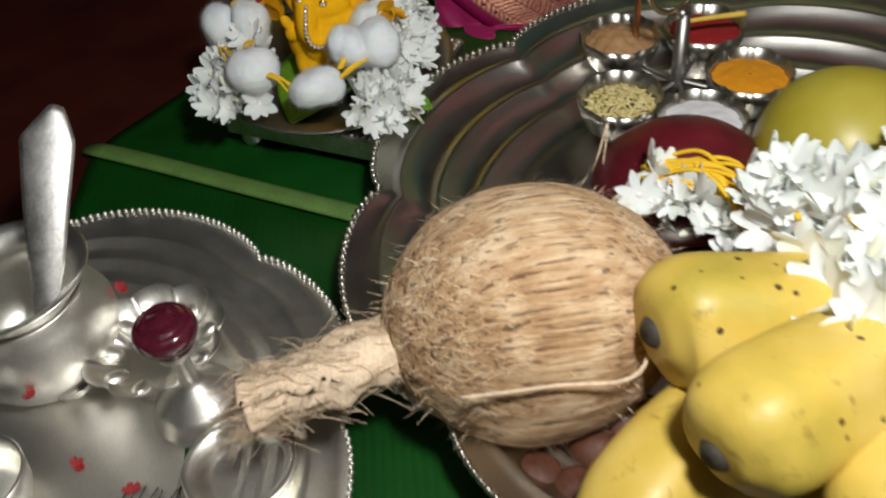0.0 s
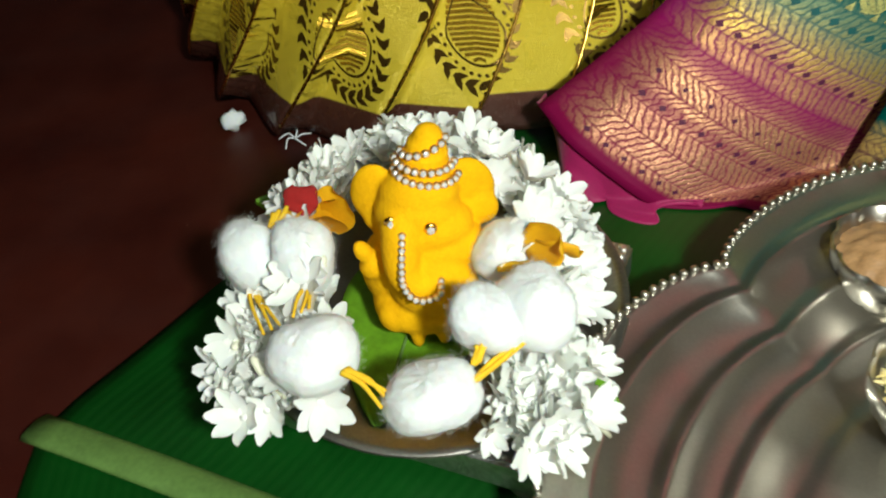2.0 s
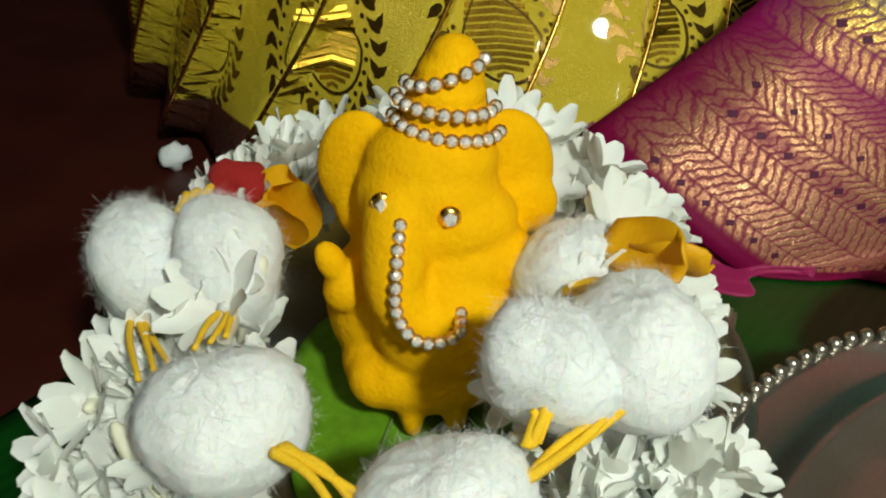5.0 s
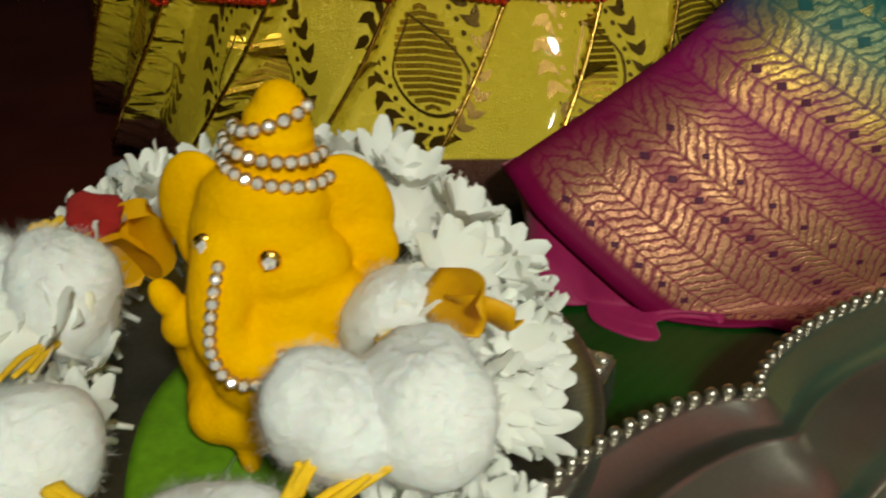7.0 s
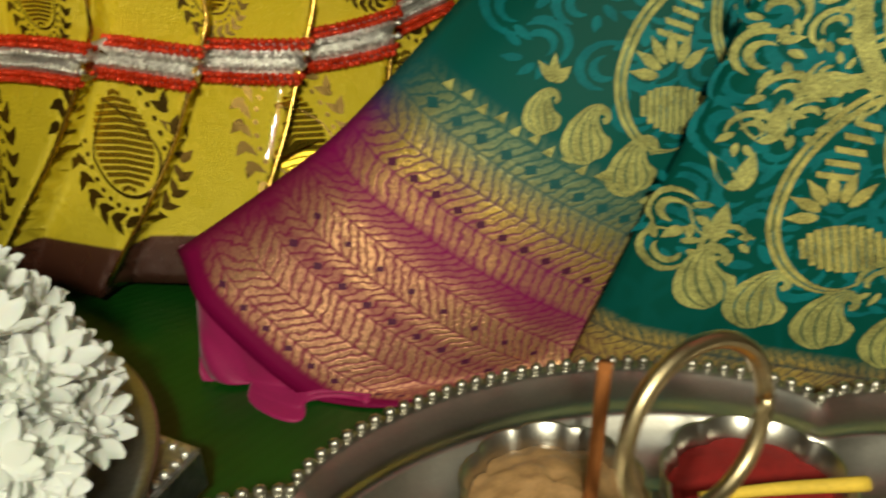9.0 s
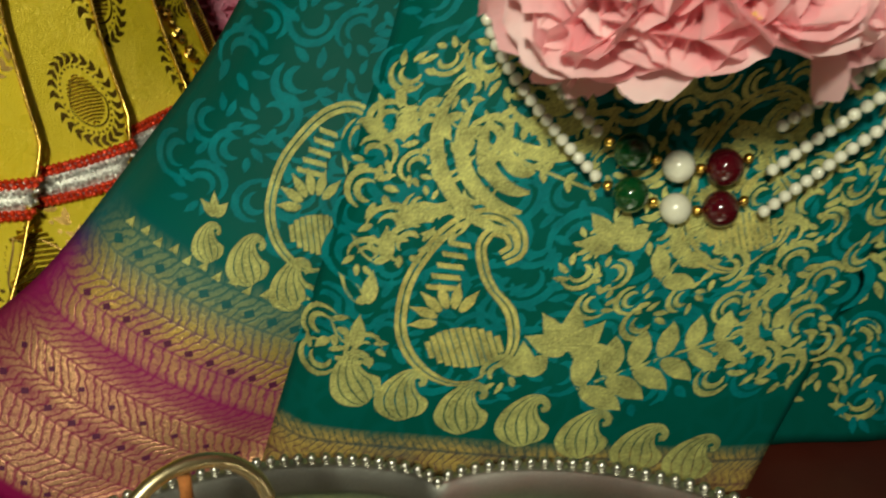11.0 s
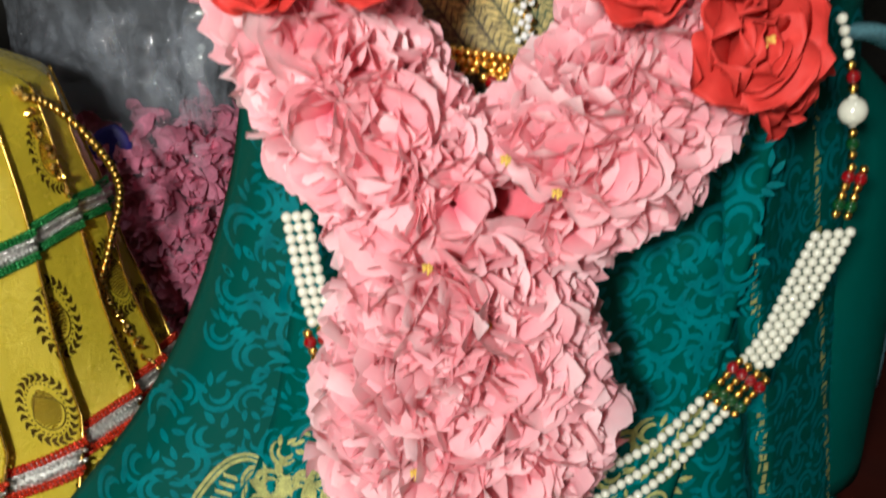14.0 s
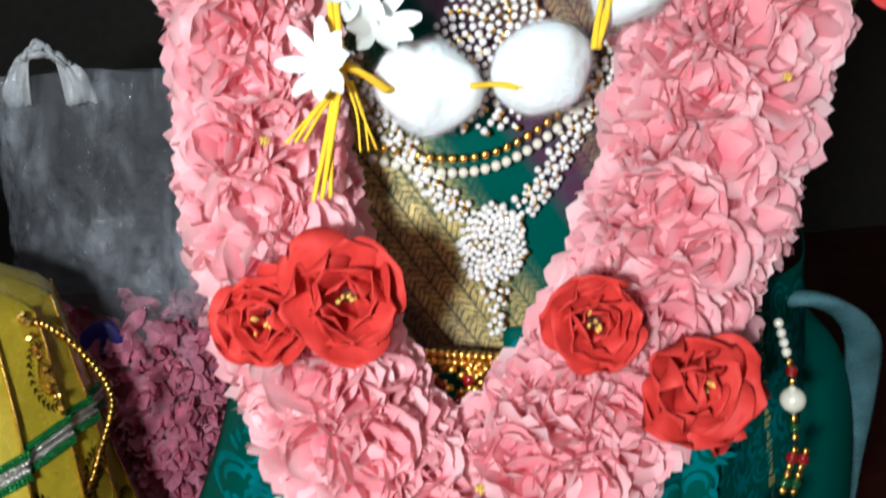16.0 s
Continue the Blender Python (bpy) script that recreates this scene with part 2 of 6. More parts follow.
def brocade(name, bands, density, chev=130.0, rows=190.0, golds=((0.0, (0.60, 0.42, 0.12)), (1.0, (0.66, 0.46, 0.12)))):
    """Silk with woven gold bands: ground colours and gold density across the cloth's height (v in metres, scaled by 4)."""
    n = Nodes(name)
    u, v = n.uv()
    vv = n.math("MULTIPLY", v, 4.0)
    bend = n.t.nodes.new("ShaderNodeTexNoise")
    n.put(bend.inputs["Vector"], n.scaled(1, 1, 0, "UV"))
    bend.inputs["Scale"].default_value = 34
    shift = n.t.nodes.new("ShaderNodeVectorMath")
    shift.operation = "MULTIPLY_ADD"
    n.put(shift.inputs[0], bend.outputs["Color"])
    shift.inputs[1].default_value = (0.022, 0.022, 0)
    n.put(shift.inputs[2], n.scaled(1.25, 0.8, 0, "UV"))
    lines = n.ramp(n.voronoi(88, shift.outputs[0], "DISTANCE_TO_EDGE"), [(0.05, 1.0), (0.17, 0.0)])
    faint = n.ramp(n.noise(22, 2), [(0.35, 0.25), (0.62, 1.0)])
    ground = n.ramp(vv, bands)
    shade = n.ramp(vv, [(0.0, 0.0), (0.40, 0.0), (0.48, 1.0)]) if density[0][1] == 0.0 and len(density) > 4 else 1.0
    ground = n.mix(n.math("MULTIPLY", shade, 0.62), ground, TEAL_DARK)
    ground = n.mix(n.math("MULTIPLY", n.math("MULTIPLY", lines, faint), n.math("MULTIPLY", shade, 0.22)), ground, (0.002, 0.125, 0.125))
    zig = n.math("PINGPONG", n.math("MULTIPLY", v, chev), 1.0)
    line = n.math("FRACT", n.math("ADD", n.math("MULTIPLY_ADD", u, rows * 2.0, n.math("MULTIPLY", zig, 1.3)), n.math("MULTIPLY", n.noise(90, 4), 2.6)))
    cell = n.math("FRACT", n.math("MULTIPLY", v, chev * 0.5))
    gap = n.ramp(cell, [(0.0, 0.15), (0.10, 1.0), (0.90, 1.0), (1.0, 0.15)])
    mask = n.math("MULTIPLY", n.ramp(line, [(0.06, 0.10), (0.20, 1.0), (0.86, 1.0), (1.0, 0.3)]), gap)
    wear = n.math("MULTIPLY", n.ramp(n.noise(42, 4), [(0.33, 0.40), (0.60, 1.0)]), n.ramp(n.noise(520, 3), [(0.36, 0.35), (0.56, 1.0)]))
    mask = n.math("MULTIPLY", n.math("MULTIPLY", mask, wear), n.ramp(vv, density))
    weave = n.math("MULTIPLY", n.math("PINGPONG", n.math("MULTIPLY", u, 2600.0), 1.0), n.math("PINGPONG", n.math("MULTIPLY", v, 2600.0), 1.0))
    n.set(colour=n.mix(mask, ground, n.ramp(vv, list(golds))), metal=n.math("MULTIPLY", mask, 0.40), spec=0.06,
          rough=n.math("MULTIPLY_ADD", mask, -0.1, 0.52))
    n.bump(n.math("MULTIPLY_ADD", weave, 0.25, n.math("MULTIPLY_ADD", n.noise(45, 3), 1.5, mask)), 0.4, 0.0006)
    return n.mat


def border_silk(name):
    """The woven border: rows of gold herringbone leaves on magenta, turning to teal above (v in metres, scaled by 4)."""
    n = Nodes(name)
    u, v = n.uv()
    vv = n.math("MULTIPLY", v, 4.0)
    ground = n.ramp(vv, [(0.0, MAGENTA), (0.05, (0.20, 0.004, 0.055)), (0.20, (0.19, 0.005, 0.060)), (0.25, (0.24, 0.004, 0.095)), (0.31, (0.20, 0.004, 0.11)),
                         (0.345, (0.05, 0.02, 0.12)), (0.38, (0.006, 0.09, 0.11)), (0.46, (0.001, 0.090, 0.075)), (0.56, (0.001, 0.070, 0.055)), (1.0, (0.001, 0.070, 0.055))])
    zig = n.math("PINGPONG", n.math("MULTIPLY_ADD", v, 98.0, -0.25), 1.0)
    wob = n.math("MULTIPLY_ADD", n.noise(260, 3), 1.3, n.math("MULTIPLY", n.noise(60, 3), 1.2))
    line = n.math("FRACT", n.math("ADD", n.math("MULTIPLY_ADD", u, 300.0, n.math("MULTIPLY", n.math("MULTIPLY", zig, 3.0), n.ramp(vv, [(0.0, 0.62), (0.150, 0.62), (0.155, 1.0), (0.235, 1.0), (0.25, 0.55), (1.0, 0.55)]))), wob))
    stroke = n.ramp(line, [(0.0, 0.18), (0.12, 0.22), (0.30, 1.0), (0.85, 1.0), (1.0, 0.18)])
    apex = n.ramp(zig, [(0.0, 0.25), (0.07, 1.0), (0.93, 1.0), (1.0, 0.25)])
    # the dip at 0.235-0.256 puts the shade under a fold into the gold
    dense = n.ramp(vv, [(0.0, 0.0), (0.026, 0.0), (0.032, 0.55), (0.048, 0.9), (0.134, 1.0), (0.140, 0.5), (0.152, 0.5), (0.160, 0.95), (0.215, 0.9), (0.235, 0.30), (0.256, 0.25), (0.268, 0.8),
                        (0.292, 0.6), (0.312, 0.9), (0.345, 1.0), (0.375, 0.75), (0.41, 0.5), (0.44, 0.0)])
    full = n.ramp(vv, [(0.0, 0.0), (0.31, 0.0), (0.36, 0.35), (0.42, 0.25), (0.44, 0.0)])
    wear = n.math("MULTIPLY", n.ramp(n.noise(36, 4), [(0.34, 0.45), (0.58, 1.0)]), n.ramp(n.noise(700, 2), [(0.30, 0.45), (0.55, 1.0)]))
    # gold fades towards u = 0: shading of the turned fold, painted as missing gold
    edge = n.ramp(u, [(0.0, 0.0), (0.005, 0.12), (0.013, 1.0)])
    mask = n.math("MULTIPLY", n.math("MULTIPLY", n.math("MAXIMUM", n.math("MULTIPLY", stroke, apex), full), wear), n.math("MULTIPLY", dense, edge))
    golds = n.ramp(vv, [(0.0, (0.86, 0.50, 0.18)), (0.05, (0.82, 0.44, 0.26)), (0.20, (0.84, 0.47, 0.24)), (0.27, (0.86, 0.50, 0.20)), (0.33, (0.92, 0.64, 0.14)), (0.40, (0.48, 0.52, 0.22)), (1.0, (0.5, 0.45, 0.15))])
    weave = n.math("MULTIPLY", n.math("PINGPONG", n.math("MULTIPLY", u, 2600.0), 1.0), n.math("PINGPONG", n.math("MULTIPLY", v, 2600.0), 1.0))
    n.set(colour=n.mix(mask, ground, golds), metal=n.math("MULTIPLY", mask, 0.78), spec=0.10, rough=n.math("MULTIPLY_ADD", mask, -0.12, 0.50))
    n.bump(n.math("MULTIPLY_ADD", weave, 0.25, n.math("MULTIPLY_ADD", n.noise(45, 3), 1.5, mask)), 0.5, 0.0007)
    return n.mat


saree_border = border_silk("saree_magenta_teal_brocade")
saree_teal = brocade("saree_teal_brocade",
                     [(0.0, (0.34, 0.05, 0.06)), (0.06, (0.32, 0.05, 0.06)), (0.085, (0.06, 0.04, 0.08)), (0.105, TEAL), (1.0, TEAL)],
                     [(0.0, 0.9), (0.085, 0.9), (0.105, 0.0)], 200.0)
saree_plain = brocade("saree_teal_silk", [(0.0, TEAL), (1.0, TEAL)], [(0.0, 0.0), (1.0, 0.0)])
pallu_mat = brocade("saree_pallu_brocade",
                    [(0.0, (0.10, 0.008, 0.06)), (0.06, (0.16, 0.010, 0.08)), (0.12, (0.08, 0.03, 0.05)), (0.18, (0.03, 0.08, 0.06)), (0.22, TEAL), (0.30, TEAL), (0.33, (0.22, 0.01, 0.12)), (1.0, (0.30, 0.01, 0.14))],
                    [(0.0, 0.25), (0.05, 0.3), (0.07, 1.0), (0.15, 1.0), (0.19, 0.75), (0.22, 0.15), (0.24, 0.0), (0.36, 0.0), (0.40, 0.4), (0.8, 0.4)], 250.0, 180.0, ((0.0, (0.80, 0.60, 0.24)), (1.0, (0.72, 0.60, 0.22))))
woven_teal = plain("woven_teal_leaf", (0.001, 0.150, 0.165), 0.50, 0.0, 0.45, 2600, 120, 0.5, 0.0005, spec=0.12)
zari = plain("gold_zari_thread", (0.50, 0.49, 0.17), 0.45, 0.4, 0.80, 1500, 140, 1.0, 0.0008)
zari_warm = plain("warm_gold_zari_thread", (0.57, 0.50, 0.16), 0.42, 0.4, 0.80, 1500, 140, 1.0, 0.0008)
magenta_silk = plain("magenta_silk_lining", (0.34, 0.003, 0.095), 0.6, 0, 0.25, 1800, 40, 0.2, sheen=0.2)
n = Nodes("yellow_dress_silk")
u, v = n.uv()
edge = n.math("MULTIPLY", v, 10.0)
n.set(colour=n.ramp(edge, [(0.0, (0.055, 0.018, 0.012)), (0.20, (0.10, 0.035, 0.022)), (0.21, (0.82, 0.66, 0.060)), (1.0, (0.82, 0.62, 0.040))]),
      rough=n.math("MULTIPLY_ADD", n.noise(50, 3), 0.16, 0.20), metal=0.15, coat=0.5)
n.bump(n.math("MULTIPLY_ADD", n.noise(24, 4), 5.0, n.noise(1800, 2)), 0.5, 0.0022)
dress_mat = n.mat
foil_dark = plain("dark_gold_foil_print", (0.17, 0.10, 0.022), 0.3, 0.8, 0.4, 1500, 60, 0.4)
foil_gold = plain("bright_gold_foil_print", (0.80, 0.46, 0.05), 0.22, 0.8, 0.4, 1500, 60, 0.4)
sequin_red = plain("red_sequin", (0.72, 0.05, 0.015), 0.25, 0.5, 0.4, 2000, 400, 0.8)
sequin_green = plain("green_sequin", (0.02, 0.22, 0.05), 0.25, 0.5, 0.4, 2000, 400, 0.8)
sequin_silver = plain("silver_sequin", (0.80, 0.72, 0.68), 0.30, 0.9, 0.4, 2000, 400, 0.9)
n = Nodes("clear_plastic_film")
# the alpha's 0.50 end paints whitish highlight streaks into the clear film
n.set(colour=(0.80, 0.85, 0.96), rough=0.07, alpha=n.ramp(n.noise(22, 3, n.scaled(1.2, 1.2, 0.45), 0.5), [(0.45, 0.07), (0.58, 0.14), (0.72, 0.50)]), spec=1.0, coat=1.0).bump(n.math("MULTIPLY_ADD", n.noise(90, 3), 0.25, n.noise(22, 3)), 1.0, 0.020)
film_mat = n.mat
blue_mat = plain("blue_print", (0.03, 0.02, 0.20), 0.5)


# ---- mesh tools ----
def part(name, bm, material, parent=None, label="", smooth=True, at=None, solid=0.0):
    """Links a bmesh, in the world's places, as one mesh object under a thing."""
    me = bpy.data.meshes.new(name)
    bm.to_mesh(me)
    bm.free()
    if smooth:
        me.polygons.foreach_set("use_smooth", [True] * len(me.polygons))
    me.materials.append(material)
    ob = new(name, me)
    if parent is not None:
        ob.parent = parent
        ob.matrix_parent_inverse = parent.matrix_basis.inverted()
    if at is not None:
        ob.matrix_basis = at
    if label:
        tagged(ob, label)
    if solid:
        mod = ob.modifiers.new("thickness", "SOLIDIFY")
        mod.thickness, mod.offset = solid, 0.0
    return ob


def piece(name, me, parent, at, label=""):
    """A further object on a shared mesh, at the pose at (in the world), under a thing whose Empty stands unturned."""
    ob = new(name, me)
    ob.parent = parent
    ob.matrix_parent_inverse = parent.matrix_basis.inverted()
    ob.matrix_basis = at
    if label:
        tagged(ob, label)
    return ob


def thing(name, place, label, category, group="", kind=""):
    e = new(name)
    e.empty_display_size = 0.01
    e.matrix_basis = Matrix.Translation(place)
    return tagged(e, label, category, group, kind)


def mesh_of(name, bm, material, smooth=True):
    me = bpy.data.meshes.new(name)
    bm.to_mesh(me)
    bm.free()
    if smooth:
        me.polygons.foreach_set("use_smooth", [True] * len(me.polygons))
    me.materials.append(material)
    return me


def grid(P, a0, a1, na, b0, b1, nb, wrap=False, bm=None):
    """A sheet P(a, b), with a and b as its UV."""
    bm = bm or bmesh.new()
    layer = bm.loops.layers.uv.verify()
    rows = []
    for j in range(nb + 1):
        b = b0 + (b1 - b0) * j / nb
        rows.append([(bm.verts.new(P(a0 + (a1 - a0) * i / na, b)), a0 + (a1 - a0) * i / na, b) for i in range(na if wrap else na + 1)])
    for j in range(nb):
        for i in range(na):
            k = (i + 1) % na if wrap else i + 1
            q = [rows[j][i], rows[j][k], rows[j + 1][k], rows[j + 1][i]]
            try:
                f = bm.faces.new([x[0] for x in q])
            except ValueError:
                continue
            for l, x in zip(f.loops, q):
                l[layer].uv = (x[1], x[2])
    return bm


def lathe(profile, centre, segs=40, shape=None, bm=None):
    """Turns (radius, height) pairs round a point; shape(angle, radius) scales the radius."""
    bm = bm or bmesh.new()
    cx, cy, cz = centre
    layer = bm.loops.layers.uv.verify()
    rings = []
    for r, z in profile:
        ring = []
        for i in range(segs):
            t = 2 * math.pi * i / segs
            q = r * (shape(t, r) if shape else 1)
            ring.append(bm.verts.new((cx + q * math.cos(t), cy + q * math.sin(t), cz + z)))
        rings.append(ring)
    for a, b in zip(rings, rings[1:]):
        for i in range(segs):
            bm.faces.new((a[i], a[(i + 1) % segs], b[(i + 1) % segs], b[i]))
    bmesh.ops.remove_doubles(bm, verts=bm.verts[:], dist=1e-6)
    bmesh.ops.recalc_face_normals(bm, faces=bm.faces[:])
    return bm


def blob(centre, radii, turn=(0, 0, 0), segs=20, rings=12, rough=0.0, freq=60.0, bm=None, seed=0.0):
    """A rounded body, made uneven by noise."""
    bm = bm or bmesh.new()
    m = Matrix.Translation(centre) @ Euler([radians(a) for a in turn]).to_matrix().to_4x4() @ Matrix.Diagonal((*radii, 1))
    made = bmesh.ops.create_uvsphere(bm, u_segments=segs, v_segments=rings, radius=1, matrix=m)["verts"]
    if rough:
        c = Vector(centre)
        for vtx in made:
            d = (vtx.co - c).normalized()
            vtx.co += d * rough * noise.noise(vtx.co * freq + Vector((seed, seed * 2, 0)))
    return bm


def curve_points(pts, steps=8):
    """A smooth line through a few points."""
    p = [Vector(q) for q in pts]
    p = [p[0] * 2 - p[1]] + p + [p[-1] * 2 - p[-2]]
    out = []
    for i in range(1, len(p) - 2):
        for s in range(steps):
            t = s / steps
            out.append(0.5 * (2 * p[i] + (p[i + 1] - p[i - 1]) * t + (2 * p[i - 1] - 5 * p[i] + 4 * p[i + 1] - p[i + 2]) * t * t
                              + (3 * p[i] - 3 * p[i + 1] + p[i + 2] - p[i - 1]) * t ** 3))
    out.append(p[-2])
    return out


def tube(line, radius, sides=8, bm=None, flat=1.0):
    """A rod along a line; radius may be a function of 0..1."""
    bm = bm or bmesh.new()
    rings, up = [], Vector((0.13, 0.21, 0.97))
    for i, p in enumerate(line):
        d = (line[min(i + 1, len(line) - 1)] - line[max(i - 1, 0)]).normalized()
        x = d.cross(up)
        x = x.normalized() if x.length > 1e-4 else Vector((1, 0, 0))
        y = x.cross(d)
        r = radius(i / (len(line) - 1)) if callable(radius) else radius
        rings.append([bm.verts.new(p + r * (math.cos(2 * math.pi * k / sides) * x + flat * math.sin(2 * math.pi * k / sides) * y)) for k in range(sides)])
    for a, b in zip(rings, rings[1:]):
        for k in range(sides):
            bm.faces.new((a[k], a[(k + 1) % sides], b[(k + 1) % sides], b[k]))
    for ring in (rings[0], rings[-1]):
        bm.faces.new(ring)
    bmesh.ops.recalc_face_normals(bm, faces=bm.faces[-(len(line) * sides):])
    return bm


def box(centre, size, turn=0.0, bevel=0.0, bm=None):
    bm = bm or bmesh.new()
    m = pose(*centre, 0, 0, turn) @ Matrix.Diagonal((*size, 1))
    made = bmesh.ops.create_cube(bm, size=1, matrix=m)["verts"]
    if bevel:
        edges = list({e for vtx in made for e in vtx.link_edges})
        bmesh.ops.bevel(bm, geom=edges, offset=bevel, segments=2, affect="EDGES")
    return bm


rnd = random.Random(7)


def petal(bm, base, along, out, length, width, cup=0.25, ruffle=0.0, n=4, seed=0.0, notch=0.0):
    """One petal from base, growing along, its face turned to out."""
    layer = bm.loops.layers.uv.verify()
    along, out = along.normalized(), (out - along * out.dot(along)).normalized()
    side = along.cross(out)
    rows = []
    for j in range(n + 1):
        t = j / n
        w = 0.5 * width * (0.16 + 0.90 * math.sin(math.pi * (0.04 + 0.91 * t ** 1.15)) ** 0.62)
        row = []
        for k in (-1, -0.5, 0, 0.5, 1):
            rise = cup * length * t * t + 0.14 * width * k * k * t + ruffle * length * (math.sin(seed + k * 2.3 + t * 3.4) + 0.45 * math.sin(seed * 2 + k * 5.2 - t * 6)) * t * (0.4 + 0.6 * abs(k))
            tip = 1 - notch * (1 - abs(k)) * t ** 6 - 0.06 * k * k * t
            row.append((bm.verts.new(base + along * length * t * tip + side * w * k + out * rise), k * 0.5 + 0.5, t))
        rows.append(row)
    for a, b in zip(rows, rows[1:]):
        for k in range(4):
            q = (a[k], a[k + 1], b[k + 1], b[k])
            f = bm.faces.new([x[0] for x in q])
            for l, x in zip(f.loops, q):
                l[layer].uv = (x[1], x[2])


# ---- floor and room ----
def floor_height(x, y):
    return (x, y, 0.0006 * noise.noise(Vector((x * 9, y * 9, 0))))


tagged(part("floor", grid(floor_height, -2.0, 2.2, 60, -2.0, 1.7, 60), floor_mat), "polished dark red oxide floor with dust specks", "floor", kind="structure")
# north and west walls carry the room's darkness in their colour
tagged(part("wall_north", box((0.1, 1.75, 1.25), (4.2, 0.1, 2.5)), unlit_wall_mat, smooth=False), "wall behind the shrine, coloured dark for the unlit room", "wall", kind="structure")
# out of view: cream south and east walls and ceiling, added as reflectors
tagged(part("wall_south", box((0.1, -2.05, 1.25), (4.2, 0.1, 2.5)), wall_mat, smooth=False), "unseen cream room wall, added for the metal to reflect", "wall", kind="structure")
tagged(part("wall_east", box((2.25, -0.15, 1.25), (0.1, 3.7, 2.5)), wall_mat, smooth=False), "unseen cream room wall, added for the metal to reflect", "wall", kind="structure")
tagged(part("wall_west", box((-2.05, -0.15, 1.25), (0.1, 3.7, 2.5)), unlit_wall_mat, smooth=False), "room wall, coloured dark for the unlit room", "wall", kind="structure")
tagged(part("ceiling", box((0.1, -0.15, 2.55), (4.4, 4.0, 0.1)), wall_mat, smooth=False), "unseen cream ceiling, added for the metal to reflect", "ceiling", kind="structure")


# ---- banana leaf ----
RIB_A, RIB_B = Vector((-0.126, 0.395, 0)), Vector((0.052, 0.301, 0))
RIB = (RIB_B - RIB_A).normalized()
ACROSS = Vector((-RIB.y, RIB.x, 0))


def leaf_sheet(a, b):
    """a along the midrib from its cut end, b across it."""
    skew = (0.30 * b + 0.5 * max(0.0, b - 0.20)) if b > 0 else -0.60 * b
    p = RIB_A + RIB * (a + skew) + ACROSS * b
    wob = noise.noise(Vector((a * 9, b * 9, 3)))
    lift = 0.0028 + 0.0022 * noise.noise(Vector((a * 16, b * 16, 0))) - 0.0022 * math.exp(-(abs(b) / 0.012) ** 2) + 0.002 * min(1, abs(b) / 0.05)
    return Vector((p.x + 0.003 * wob, p.y, max(0.0016, lift)))


leaf = thing("banana_leaf", (0, 0.35, 0), "large dark green banana leaf lying on the floor", "leaf")
part("leaf_blade", grid(leaf_sheet, 0.0, 0.55, 60, -0.20, 0.245, 60), leaf_mat, leaf, solid=0.0006)
part("midrib", tube([leaf_sheet(a, 0) + Vector((0, 0, 0.0026)) for a in [0.012 * i for i in range(50)]], 0.0078, 12, flat=0.36), rib_mat, leaf, "pale green midrib")


# ---- silk panels and their woven motifs ----
def unit(*v):
    return Vector(v).normalized()


LENGTHS = {}


def along_line(line, b):
    """The point at the length b on a line of points, and the way there."""
    if id(line) not in LENGTHS:
        run = [0.0]
        for p, q in zip(line, line[1:]):
            run.append(run[-1] + (q - p).length)
        LENGTHS[id(line)] = (run, line)
    run = LENGTHS[id(line)][0]
    lo, hi = 0, len(line) - 2
    while lo < hi:
        mid = (lo + hi) // 2
        if run[mid + 1] < b:
            lo = mid + 1
        else:
            hi = mid
    p, q = line[lo], line[lo + 1]
    d = q - p
    return p + d * ((b - run[lo]) / d.length), d.normalized()


def laid(P, bm, outline, h=0.0006):
    """Lays a flat outline of (a, b) pairs on the sheet P, slightly proud of it."""
    e = 0.0005
    pts = []
    for a, b in outline:
        p = P(a, b)
        nrm = (P(a + e, b) - p).cross(P(a, b + e) - p).normalized()
        if nrm.y > 0:
            nrm = -nrm
        pts.append(bm.verts.new(p + nrm * h))
    return pts


def teardrop(c, length, width, turn, bend=0.0, n=20):
    """A teardrop with its tip at the end of turn (degrees); bend curls the tip over to one side."""
    out = []
    for i in range(n):
        t = 2 * math.pi * (i + 0.5) / n
        y = -0.5 * math.cos(t)
        x = 0.5 * math.sin(t) * (1 - 0.55 * max(0, y + 0.1)) * math.sin(min(math.pi / 2, (0.5 - y) * 2.6))
        k = max(0, y + 0.05)
        x += -bend * 1.5 * k * k * (1.0 if abs(bend) > 0.35 else 0.8)
        y -= abs(bend) * 0.9 * k * k * k * 2
        x, y = x * width, y * length
        r = radians(turn)
        out.append((c[0] + x * math.cos(r) - y * math.sin(r), c[1] + x * math.sin(r) + y * math.cos(r)))
    return out


def fill(P, bm, outline, h=0.0006):
    try:
        bm.faces.new(laid(P, bm, outline, h))
    except ValueError:
        return


def ring(P, bm, outer, inner, h=0.0007):
    a, b = laid(P, bm, outer, h), laid(P, bm, inner, h)
    for i in range(len(a)):
        k = (i + 1) % len(a)
        bm.faces.new((a[i], a[k], b[k], b[i]))


def shrink(outline, k):
    cx = sum(p[0] for p in outline) / len(outline)
    cy = sum(p[1] for p in outline) / len(outline)
    return [(cx + (x - cx) * k, cy + (y - cy) * k) for x, y in outline]


